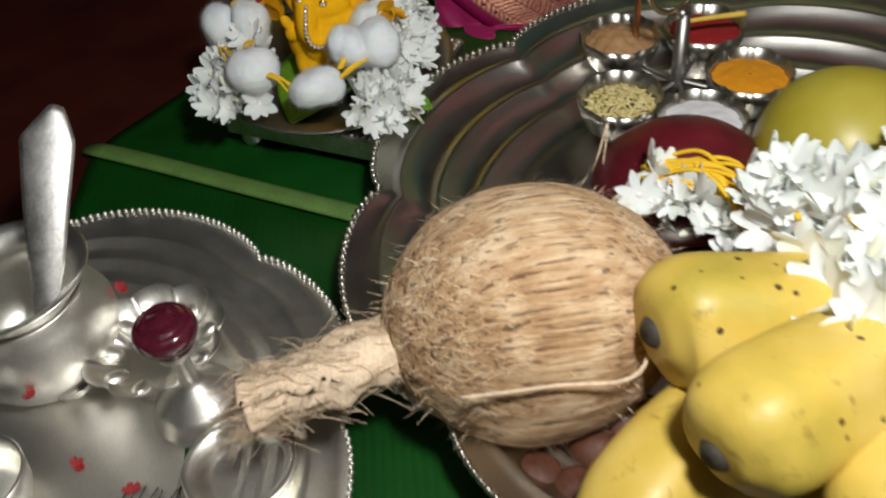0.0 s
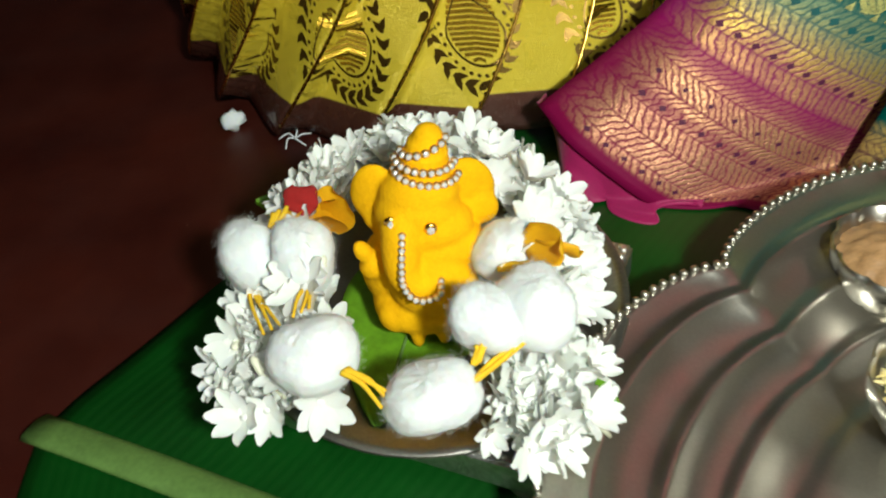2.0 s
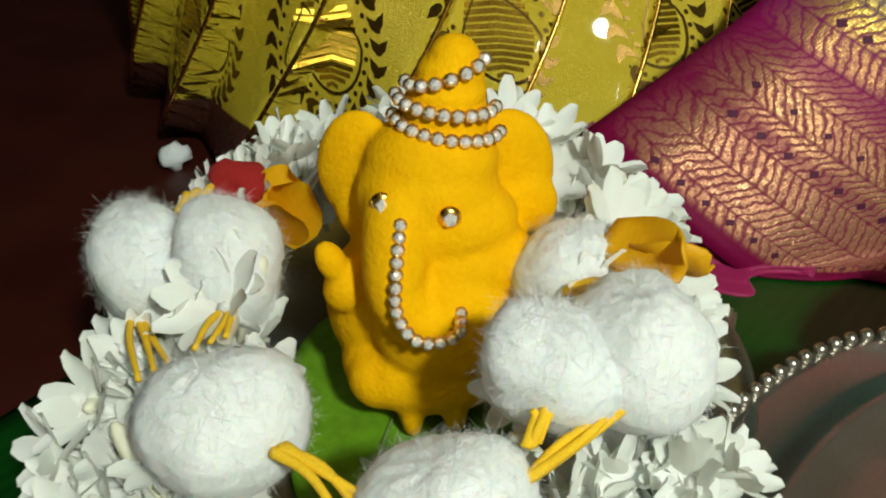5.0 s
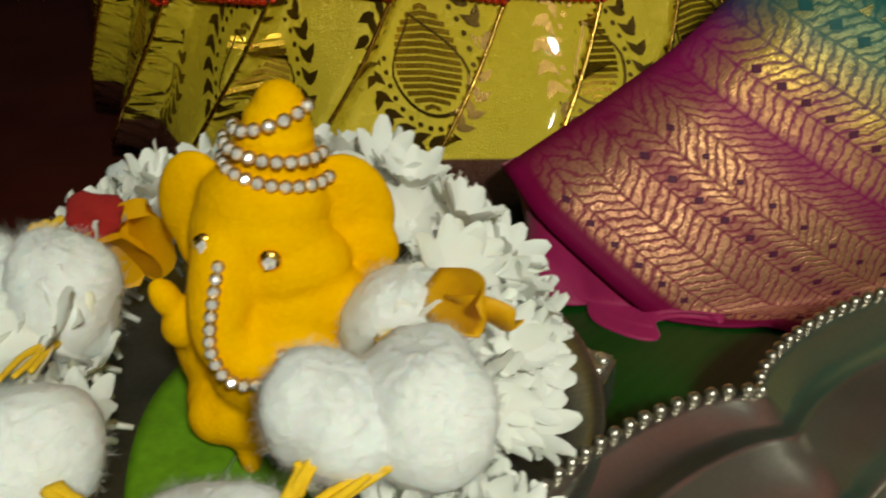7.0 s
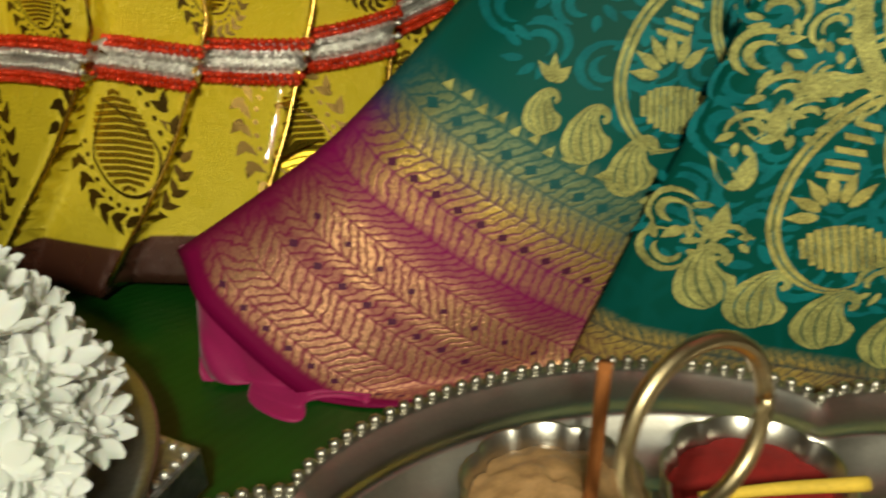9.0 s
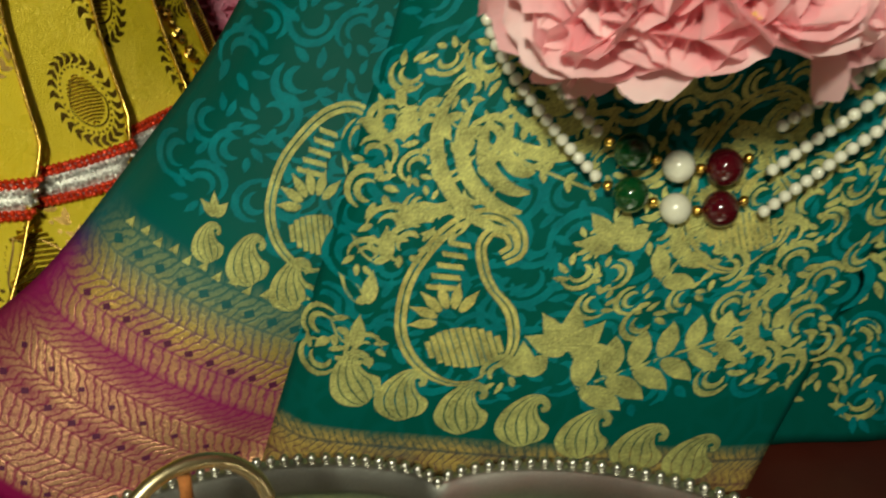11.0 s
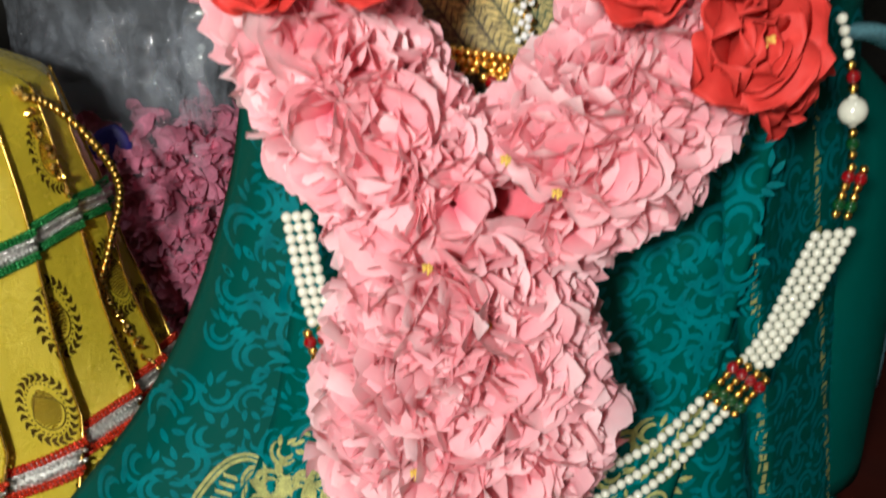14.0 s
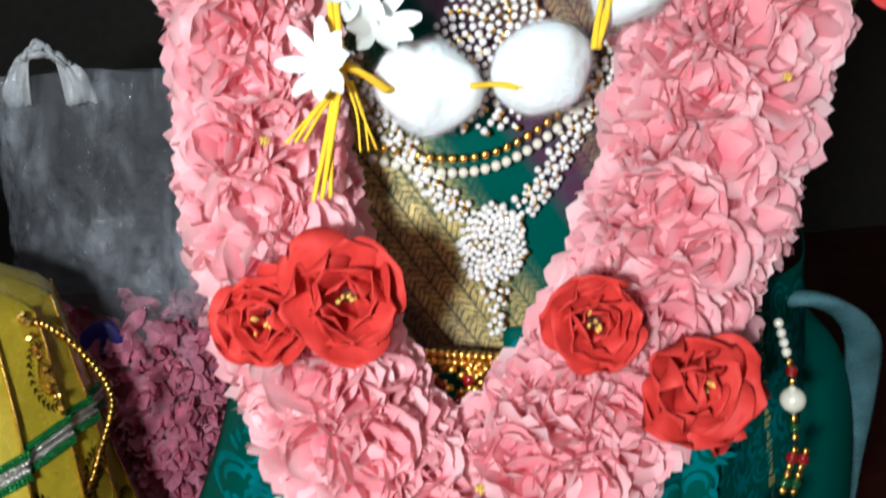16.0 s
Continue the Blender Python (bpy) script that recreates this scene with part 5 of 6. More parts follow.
def banana(points, r):
    """One banana along a bent line, five-sided in section, blunt at the tip."""
    line = curve_points(points, 10)
    bm = bmesh.new()
    rings = []
    for i, p in enumerate(line):
        t = i / (len(line) - 1)
        d = (line[min(i + 1, len(line) - 1)] - line[max(i - 1, 0)]).normalized()
        x = d.cross(Vector((0, 0, 1))).normalized()
        y = x.cross(d)
        w = r * min(1, (0.36 + 2.6 * t) if t < 0.25 else 1) * (1 if t < 0.8 else 1 - 0.45 * ((t - 0.8) / 0.2) ** 2)
        w = r * (0.44 + 0.56 * math.sin(min(1, t / 0.30) * math.pi / 2) ** 0.8) if t < 0.30 else w
        rings.append([bm.verts.new(p + w * (1 + 0.045 * math.cos(5 * a)) * (math.cos(a) * x + math.sin(a) * y)) for a in [2 * math.pi * k / 30 for k in range(30)]])
    for a, b in zip(rings, rings[1:]):
        for k in range(30):
            bm.faces.new((a[k], a[(k + 1) % 30], b[(k + 1) % 30], b[k]))
    bm.faces.new(rings[0]), bm.faces.new(rings[-1])
    bmesh.ops.recalc_face_normals(bm, faces=bm.faces[:])
    b = part("banana", bm, banana_mat, bunch)
    d = (line[1] - line[0]).normalized()
    part("tip", lathe([(0, -0.0010), (r * 0.12, -0.0022), (r * 0.20, -0.0008), (r * 0.27, 0.0014), (r * 0.2, 0.004), (0, 0.004)], (0, 0, 0), 20), banana_tip, b, "dry black tip",
         at=Matrix.Translation(line[0] - d * 0.0006) @ d.to_track_quat("Z", "Y").to_matrix().to_4x4())


banana(((0.1535, 0.1365, 0.0905), (0.160, 0.1385, 0.0900), (0.172, 0.1400, 0.0885), (0.188, 0.1400, 0.086), (0.206, 0.141, 0.082), (0.224, 0.145, 0.070), (0.240, 0.150, 0.052)), 0.0225)
banana(((0.1595, 0.0865, 0.0960), (0.166, 0.0905, 0.0965), (0.178, 0.0965, 0.0960), (0.196, 0.1055, 0.0930), (0.218, 0.117, 0.086), (0.240, 0.132, 0.071), (0.258, 0.146, 0.048)), 0.0215)
banana(((0.128, 0.075, 0.046), (0.142, 0.092, 0.056), (0.162, 0.110, 0.058), (0.186, 0.128, 0.054), (0.210, 0.142, 0.044)), 0.0205)
banana(((0.192, 0.063, 0.080), (0.206, 0.072, 0.082), (0.228, 0.090, 0.080), (0.250, 0.108, 0.072), (0.270, 0.128, 0.050)), 0.0210)
banana(((0.170, 0.085, 0.030), (0.195, 0.100, 0.034), (0.225, 0.115, 0.034), (0.255, 0.135, 0.030)), 0.0200)

mango = thing("red_mango", (0.199, 0.266, 0.008), "dark red mango with pale specks in the tray", "mango")
bm = blob((0.199, 0.266, 0.0375), (0.041, 0.032, 0.030), (6, -4, -14), 48, 32, 0.0015, 25)
part("skin", bm, mango_mat, mango)
part("stem_scar", blob((0.1625, 0.2705, 0.0400), (0.002, 0.0035, 0.0035), (0, 0, -14), 12, 8, 0.0006, 500), plain("pale_stem_scar", (0.30, 0.20, 0.10), 0.8), mango, "pale stem scar")
fruit = thing("yellow_mango", (0.2705, 0.257, 0.008), "round yellow-green mango in the tray", "mango")
part("skin", blob((0.2705, 0.257, 0.0490), (0.0410, 0.0405, 0.0415), (0, 12, 20), 48, 32, 0.002, 18), yellow_fruit, fruit)
for k, (x, y) in enumerate(((0.1135, 0.129), (0.1375, 0.139), (0.128, 0.122), (0.150, 0.149))):
    tagged(part("areca_nut", blob((x, y, 0.0075 + 0.0108), (0.0115, 0.0112, 0.0108), (k * 40, k * 20, 0), 20, 14, 0.0012, 140), nut_mat), "whole brown areca nut in the tray", "areca nut", "areca nuts")
for k, pts in enumerate((((0.122, 0.140, 0.012), (0.126, 0.128, 0.015), (0.134, 0.118, 0.014), (0.142, 0.110, 0.012)), ((0.132, 0.112, 0.0125), (0.140, 0.117, 0.016), (0.146, 0.127, 0.014)), ((0.150, 0.146, 0.022), (0.160, 0.150, 0.026), (0.172, 0.148, 0.026)))):
    tagged(part("turmeric_root", tube(curve_points(pts, 8), lambda t: 0.0052 * math.sin(math.pi * (0.12 + 0.76 * t)) + 0.0008 * math.sin(t * 30), 12), turmeric), "dry yellow turmeric root in the tray", "turmeric root", "turmeric roots")
tagged(part("dry_date", blob((0.157, 0.152, 0.020), (0.0135, 0.0075, 0.0075), (0, 10, 20), 28, 18, 0.003, 260), date_mat), "shrivelled glossy black date in the tray", "date")

# ---- five-cup holder ----
holder = thing("kumkum_holder", (0.223, 0.364, 0.008), "steel holder of five fluted cups with a ring handle", "cup holder")
part("plate", lathe([(0, 0.0), (0.030, 0.0), (0.031, 0.002), (0.018, 0.004), (0.006, 0.006), (0.004, 0.012), (0.0035, 0.060), (0, 0.060)], (0.223, 0.364, 0.0078), 30), dark_steel, holder, "base and stem")
CUPS = ((0.199, 0.404, sandal), (0.187, 0.345, None), (0.224, 0.319, white_powder), (0.259, 0.353, turmeric_powder), (0.248, 0.404, kumkum))
flute = scallop(0, 10, 0.07, 0.0225, 0.008)
for x, y, fillm in CUPS:
    c = part("cup", lathe([(0, 0.004), (0.010, 0.004), (0.017, 0.010), (0.0205, 0.018), (0.0225, 0.0265), (0.0232, 0.0267), (0.0222, 0.018), (0.018, 0.008), (0.011, 0.001), (0, 0.0)], (x, y, 0.0085), 80, flute), steel, holder, "fluted steel cup")
    if fillm is not None:
        heap = 0.008 if fillm is sandal else 0.0035
        bm = grid(lambda a, b: Vector((x + b * 0.0208 * math.cos(a) * flute(a, 0.0218), y + b * 0.0208 * math.sin(a) * flute(a, 0.0218),
                                       0.0085 + 0.0205 + heap * (1 - b * b) + (0.0016 if fillm is sandal else 0.0006) * noise.noise(Vector((math.cos(a) * b * 5, math.sin(a) * b * 5, x * 50))))), 0, 2 * math.pi, 60, 0.02, 1.0, 14, wrap=True)
        part("filling", bm, fillm, c, {sandal: "brown sandalwood paste", white_powder: "white powder", turmeric_powder: "orange turmeric powder", kumkum: "red kumkum powder"}[fillm])
    else:
        bm = bmesh.new()
        for i in range(420):
            r, t = 0.018 * math.sqrt(rnd.random()), rnd.random() * 6.283
            blob((x + r * math.cos(t), y + r * math.sin(t), 0.0085 + 0.0185 + 0.006 * (1 - (r / 0.018) ** 2) + rnd.uniform(-0.001, 0.001)), (0.0026, 0.0008, 0.0008), (0, rnd.uniform(-30, 30), rnd.random() * 180), 6, 4, bm=bm)
        tagged(part("filling", bm, rice_mat, c, "heap of yellow turmeric rice"), kind="stuff")
    part("arm", tube(curve_points([(0.223, 0.364, 0.026), (0.5 * (x + 0.223), 0.5 * (y + 0.364), 0.022), (x + (0.223 - x) * 0.44, y + (0.364 - y) * 0.44, 0.024)], 6), 0.0018, 8), dark_steel, holder)
R0 = Vector((0.2175, 0.3690, 0.0850))
ring_x, ring_y = unit(0.86, 0.50, 0.0), unit(-0.10, 0.16, 0.98)
loop = [R0 + 0.0170 * (math.cos(t) * ring_x + math.sin(t) * ring_y) for t in [2 * math.pi * i / 48 for i in range(49)]]
part("ring_handle", tube(loop, 0.0017, 10), ring_brass, holder, "round tarnished brass ring handle")
part("finial", blob((0.222, 0.364, 0.067), (0.0035, 0.0035, 0.004), (0, 0, 0), 12, 8), dark_steel, holder)
tagged(part("incense_stick", tube(curve_points([(0.2060, 0.397, 0.030), (0.2070, 0.399, 0.050), (0.2080, 0.402, 0.074)], 6), 0.0017, 8), incense_mat), "brown stick standing in the sandalwood paste", "stick")
tagged(part("applicator_stick", tube(curve_points([(0.228, 0.388, 0.0475), (0.246, 0.390, 0.0470), (0.266, 0.391, 0.0465)], 6), lambda t: 0.0012 + 0.0006 * t, 8), tip_mat), "thin yellow applicator stick over the red powder", "stick")

# ---- flowers ----
def jasmine(seed, n=7, length=0.0085, open_=0.75):
    """A jasmine flower: a green tube and narrow white petals."""
    r = random.Random(seed)
    bm = bmesh.new()
    for i in range(n):
        t = 2 * math.pi * i / n + r.uniform(-0.2, 0.2)
        o = open_ + r.uniform(-0.25, 0.25)
        d = Vector((math.cos(t) * o, math.sin(t) * o, 0.60))
        petal(bm, Vector((0, 0, 0.0035)) + Vector((math.cos(t), math.sin(t), 0)) * 0.0007, d, Vector((-math.cos(t), -math.sin(t), 0.6)), length * r.uniform(0.92, 1.18), length * r.uniform(0.42, 0.52), 0.04, 0.008, 5, r.random() * 6)
    return bm


def stalk(bm):
    return tube([Vector((0, 0, -0.007)), Vector((0.0003, 0, -0.002)), Vector((0, 0, 0.004))], lambda t: 0.0007 + 0.0006 * t, 6, bm)


FLOWERS = []
for sd in range(6):
    bm = stalk(jasmine(sd, 7 + sd % 3, 0.0092 + 0.0006 * (sd % 3), (0.7, 1.1, 0.95, 0.5, 1.0, 0.85)[sd]))
    FLOWERS.append(mesh_of("jasmine_flower", bm, white_petal))
bm = blob((0, 0, 0.004), (0.0019, 0.0019, 0.0058), (0, 0, 0), 8, 8)
stalk(bm)
FLOWERS.append(mesh_of("jasmine_bud", bm, varied("jasmine_bud_cream", (0.66, 0.70, 0.45), (0.85, 0.86, 0.70), 0.5)))


def aim(place, out, scale=1.0, spin=None):
    q = Vector(out).to_track_quat("Z", "Y").to_matrix().to_4x4()
    return Matrix.Translation(place) @ q @ Matrix.Rotation(rnd.random() * 6.28 if spin is None else spin, 4, "Z") @ Matrix.Diagonal((scale, scale, scale, 1))


def scatter_flowers(parent, count, where, lo=0.8, hi=1.2):
    for i in range(count):
        p, o = where(i)
        me = FLOWERS[6] if rnd.random() < 0.10 else FLOWERS[rnd.randrange(6)]
        piece("flower", me, parent, aim(p, o, rnd.uniform(lo, hi)))


# ---- pedestal with the clay figure ----
ped = thing("silver_pedestal", (0.036, 0.405, 0.003), "square embossed silver pedestal on small feet", "pedestal")
TURN = -26.6
part("slab", box((0.036, 0.405, 0.0210), (0.1086, 0.1086, 0.0145), TURN, 0.0012), plain("embossed_silver", (0.60, 0.60, 0.60), 0.36, 1.0, 0.3, 500, 120, 0.9, 0.0008), ped, smooth=False)
PM = pose(0.036, 0.405, 0, 0, 0, TURN)
for sx in (-1, 1):
    for sy in (-1, 1):
        p = PM @ Vector((sx * 0.044, sy * 0.044, 0))
        part("foot", lathe([(0, 0.003), (0.006, 0.003), (0.0075, 0.006), (0.007, 0.010), (0.005, 0.0135), (0, 0.014)], (p.x, p.y, 0.0005), 20), silver, ped)
bm = bmesh.new()
for e in range(4):
    for i in range(26):
        p = pose(0.036, 0.405, 0.0283, 0, 0, TURN + 90 * e) @ Vector((-0.0505 + i * 0.00404, -0.0515, 0))
        blob(p, (0.0015, 0.0015, 0.0009), (0, 0, 0), 8, 5, bm=bm)
tagged(part("emboss", bm, silver, ped, "row of raised dots along the edges"), kind="stuff")
fp = thing("steel_plate", (0.031, 0.410, 0.0285), "round grey steel plate on the pedestal", "plate")
part("dish", lathe([(0, 0.0014), (0.052, 0.0014), (0.056, 0.003), (0.066, 0.0062), (0.0695, 0.0068), (0.0702, 0.006), (0.066, 0.0048), (0.057, 0.0012), (0.052, 0.0), (0, 0.0)], (0.031, 0.410, 0.0286), 64), dark_steel, fp)


def betel(name, base, heading, length, width, z, label):
    """A heart-shaped leaf."""
    h = radians(heading)
    ax, ay = Vector((math.cos(h), math.sin(h), 0)), Vector((-math.sin(h), math.cos(h), 0))

    def sheet(a, b):
        w = width * 0.5 * (math.sin(math.pi * min(1, b ** 0.62)) ** 0.8)
        return Vector(base) + ax * length * b + ay * a * w + Vector((0, 0, z + 0.0012 * abs(a) + 0.0015 * noise.noise(Vector((a * 2, b * 3, length)))))
    lf = thing(name, base, label, "leaf")
    part("blade", grid(sheet, -1, 1, 16, 0.02, 0.99, 20), betel_green, lf, solid=0.0005)
    part("vein", tube([sheet(0, b / 10) + Vector((0, 0, 0.0005)) for b in range(1, 10)], 0.0006, 5), rib_mat, lf, "pale midvein")


betel("betel_leaf", (0.034, 0.436, 0.0302), -108, 0.085, 0.058, 0.002, "yellow-green betel leaf under the figure")
betel("betel_leaf", (-0.012, 0.447, 0.046), 170, 0.022, 0.020, 0.008, "small green betel leaf among the jasmine")
betel("betel_leaf", (0.055, 0.375, 0.034), -40, 0.040, 0.028, 0.0015, "green betel leaf under the flowers")

# the clay figure: one body, fused by a remesh
bm = bmesh.new()
GX, GY = 0.030, 0.402


def lump(x, y, z, rx, ry, rz, turn=(0, 0, 0)):
    blob((GX + x, GY + y, z), (rx, ry, rz), turn, 24, 16, bm=bm)


lump(-0.0025, 0.003, 0.0550, 0.0202, 0.0142, 0.0205)
lump(0.000, 0.002, 0.0680, 0.0168, 0.0120, 0.0120)
lump(0.0020, -0.0085, 0.0580, 0.0150, 0.0108, 0.0150)
lump(0.0040, -0.0030, 0.0690, 0.0170, 0.0112, 0.0100)
lump(-0.0015, -0.003, 0.0455, 0.0188, 0.0155, 0.0110)
lump(0.001, 0.001, 0.0380, 0.0152, 0.0135, 0.0070)
lump(0.000, 0.000, 0.0825, 0.0142, 0.0115, 0.0130)
lump(0.001, 0.001, 0.0890, 0.0130, 0.0105, 0.0095)
lump(0.003, -0.002, 0.0775, 0.0145, 0.0105, 0.0095)
lump(-0.0135, 0.006, 0.0865, 0.0080, 0.0034, 0.0120, (0, 10, -12))
lump(-0.0125, 0.005, 0.0780, 0.0065, 0.0036, 0.0080, (0, 4, -12))
lump(0.0170, 0.005, 0.0850, 0.0090, 0.0034, 0.0125, (0, -16, 16))
lump(0.0200, 0.004, 0.0770, 0.0064, 0.0032, 0.0076, (0, -30, 12))
for k, (z, r) in enumerate(((0.0955, 0.0092), (0.0990, 0.0084), (0.1022, 0.0076), (0.1058, 0.0064), (0.1085, 0.0048))):
    lump(0.003 + 0.0008 * k, 0.003, z, r, r * 0.9, 0.0045)
TR = curve_points([(-0.0055, -0.0085, 0.0830), (-0.0068, -0.0140, 0.0760), (-0.0072, -0.0165, 0.0695), (-0.0045, -0.0180, 0.0645), (0.0000, -0.0180, 0.0632), (0.0040, -0.0172, 0.0645)], 8)
for k, p in enumerate(TR):
    r = 0.0070 - 0.0026 * k / len(TR)
    lump(p.x, p.y + 0.004, p.z, r, r * 1.2, r)
lump(-0.0170, -0.004, 0.0650, 0.0048, 0.0050, 0.0060, (0, 30, 0))
lump(-0.0195, -0.005, 0.0715, 0.0030, 0.0030, 0.0048, (0, -20, 0))
lump(0.0155, -0.003, 0.0630, 0.0046, 0.0070, 0.0085, (0, 25, 0))
lump(0.0110, -0.0120, 0.0595, 0.0075, 0.0040, 0.0036, (0, 24, -15))
lump(-0.0110, -0.0085, 0.0450, 0.0080, 0.0072, 0.0072, (0, 0, 25))
lump(0.0100, -0.0085, 0.0450, 0.0080, 0.0072, 0.0072, (0, 0, -25))
lump(-0.0060, -0.0140, 0.0385, 0.0026, 0.0034, 0.0058)
lump(0.0030, -0.0140, 0.0385, 0.0026, 0.0034, 0.0058)
lump(0.000, 0.002, 0.0345, 0.0150, 0.0120, 0.0040)
statue = tagged(part("clay_statue", bm, turmeric), "small turmeric-yellow clay elephant-headed statue on a leaf", "statue")
rm = statue.modifiers.new("fuse", "REMESH")
rm.mode, rm.voxel_size, rm.use_smooth_shade = "VOXEL", 0.0008, True
sm = statue.modifiers.new("soften", "SMOOTH")
sm.factor, sm.iterations = 0.5, 4


def stone_string(label, pts, r, count):
    """A string of set glass stones along a line."""
    s = thing("rhinestone_string", pts[0], label, "stone string", "stone strings on the statue")
    line = curve_points(pts, 24)
    total = sum((b - a).length for a, b in zip(line, line[1:]))
    bm = bmesh.new()
    bmesh.ops.create_uvsphere(bm, u_segments=6, v_segments=4, radius=r * 1.1)
    me = mesh_of("stone", bm, stone_mat, False)
    bm = bmesh.new()
    bmesh.ops.create_uvsphere(bm, u_segments=8, v_segments=5, radius=r * 1.5, matrix=Matrix.Diagonal((1, 1, 0.7, 1)))
    cupm = mesh_of("setting", bm, plain("stone_setting", (0.74, 0.50, 0.20), 0.35, 0.9))
    for i in range(count):
        p, d = along_line(line, total * i / (count - 1) * 0.999)
        piece("stone", me, s, Matrix.Translation(p) @ Euler((i * 1.3, i * 0.7, 0)).to_matrix().to_4x4())
        piece("setting", cupm, s, Matrix.Translation(p + Vector((0, 0.0007, -0.0002))) @ Euler((1.2, 0, 0)).to_matrix().to_4x4())


stone_string("string of clear glass stones down the trunk", [(GX + p.x, GY + p.y - 0.0054 - 0.0004 * k / 48, p.z + 0.001) for k, p in enumerate(TR)][::5] + [(GX + 0.0046, GY - 0.0180, 0.0665)], 0.00095, 17)
for z, r, nn, tilt in ((0.0965, 0.0102, 11, -0.002), (0.1010, 0.0094, 10, -0.0015), (0.1068, 0.0074, 7, 0.002)):
    arc = [(GX + 0.0045 + r * math.cos(t), GY + 0.003 + r * 0.95 * math.sin(t), z + tilt * math.cos(t)) for t in [radians(185 + 17.5 * k) for k in range(10)]]
    stone_string("string of clear glass stones round the crown", arc, 0.00098, nn + 1)
for k, (x, y, z) in enumerate(((0.0215, 0.3925, 0.0862), (0.0335, 0.3905, 0.0835))):
    s = thing("glass_eye", (x, y, z), "round set glass stone used as an eye", "eye stone", "eye stones")
    part("setting", blob((x, y + 0.0004, z), (0.0023, 0.0013, 0.0023), (0, 0, 0), 14, 8), gold_metal, s, "gold setting")
    bm = bmesh.new()
    bmesh.ops.create_icosphere(bm, subdivisions=1, radius=0.0015, matrix=Matrix.Translation((x, y - 0.0006, z)))
    part("stone", bm, stone_mat, s, smooth=False)

# jasmine round the statue
JC = Vector((0.027, 0.411, 0.037))
wreath_j = thing("jasmine_wreath", JC, "thick wreath of white jasmine flowers round the statue", "flower wreath")


def round_statue(i):
    t = radians(-38 + 256 * ((i * 0.618) % 1.0))
    q = rnd.random()
    r = 0.036 + 0.021 * q
    back = max(0, math.sin(t))
    z = 0.003 + 0.032 * (1 - q * q) * (0.35 + 0.65 * rnd.random()) + 0.004 * back
    o = Vector((math.cos(t) * (0.3 + q), math.sin(t) * (0.3 + q) - 0.35, 1.0 - 0.6 * q)) + Vector((rnd.gauss(0, 0.35), rnd.gauss(0, 0.35), rnd.gauss(0, 0.2)))
    return JC + Vector((r * math.cos(t), r * math.sin(t), z)), o


scatter_flowers(wreath_j, 298, round_statue, 0.85, 1.15)
frontj = thing("jasmine_cluster", (0.062, 0.358, 0.034), "cluster of white jasmine flowers hanging over the plate edge", "flower cluster", "jasmine clusters")
scatter_flowers(frontj, 60, lambda i: (Vector((0.060 + rnd.gauss(0, 0.007), 0.354 + rnd.gauss(0, 0.009), 0.038 + 0.014 * rnd.random())), Vector((rnd.gauss(0.2, 0.6), rnd.gauss(-0.5, 0.5), 0.7))), 0.85, 1.1)
frontj = thing("jasmine_cluster", (-0.028, 0.385, 0.034), "cluster of white jasmine flowers hanging over the pedestal", "flower cluster", "jasmine clusters")
scatter_flowers(frontj, 64, lambda i: (Vector((-0.019 + rnd.gauss(0, 0.008), 0.378 + rnd.gauss(0, 0.011), 0.040 + 0.016 * rnd.random())), Vector((rnd.gauss(-0.4, 0.5), rnd.gauss(-0.5, 0.5), 0.7))), 0.85, 1.1)


def cotton(name, items, label):
    """Puffs of cotton wool on a turmeric thread."""
    c = thing("cotton_garland", items[0][0], label, "cotton garland", "cotton garlands")
    for k, (p, r, turn) in enumerate(items):
        bm = bmesh.new()
        blob(p, r, turn, 48, 32, 0.0028, 75, bm, k * 3.1)
        for vtx in bm.verts:
            vtx.co += (vtx.co - Vector(p)).normalized() * 0.0007 * noise.noise(vtx.co * 700)
        puff = part("puff", bm, cotton_mat, c)
        bm = bmesh.new()
        src = [(vtx.co.copy(), vtx.normal.copy()) for vtx in puff.data.vertices]
        for i in range(3400):
            q, nn = src[rnd.randrange(len(src))]
            g = Vector((rnd.gauss(0, 1), rnd.gauss(0, 1), rnd.gauss(0, 1)))
            d = (g - nn * g.dot(nn)).normalized() + nn * rnd.uniform(0.05, 0.50)
            ln = rnd.uniform(0.0022, 0.0058)
            s = d.cross(nn).normalized() * 0.000026
            mid, end = q + d * ln * 0.5, q + d * ln - nn * ln * rnd.uniform(0.0, 0.45)
            v = [bm.verts.new(x) for x in (q - s, q + s, mid + s, mid - s, end)]
            bm.faces.new(v[:4])
            bm.faces.new((v[3], v[2], v[4]))
        tagged(part("fluff", bm, cotton_mat, puff, "fine loose cotton fibres"), kind="stuff")
    return c


def threads(parent, ends):
    for a, b, r in ends:
        a, b = Vector(a), Vector(b)
        bm = bmesh.new()
        for k in (-1, 0, 1):
            off = Vector((0.0010 * k, 0.0006 * k, 0.0004))
            m = (a + b) / 2 + Vector((0.0006 * k, 0, 0.0012)) + off * 0.5
            tube(curve_points([a + off * 0.8, m + Vector((rnd.gauss(0, 0.0007), rnd.gauss(0, 0.0007), 0)), b + off * 2.4], 6), lambda t: r * (0.85 - 0.35 * t), 8, bm)
        part("thread", bm, thread_mat, parent, "yellow turmeric-dyed thread")


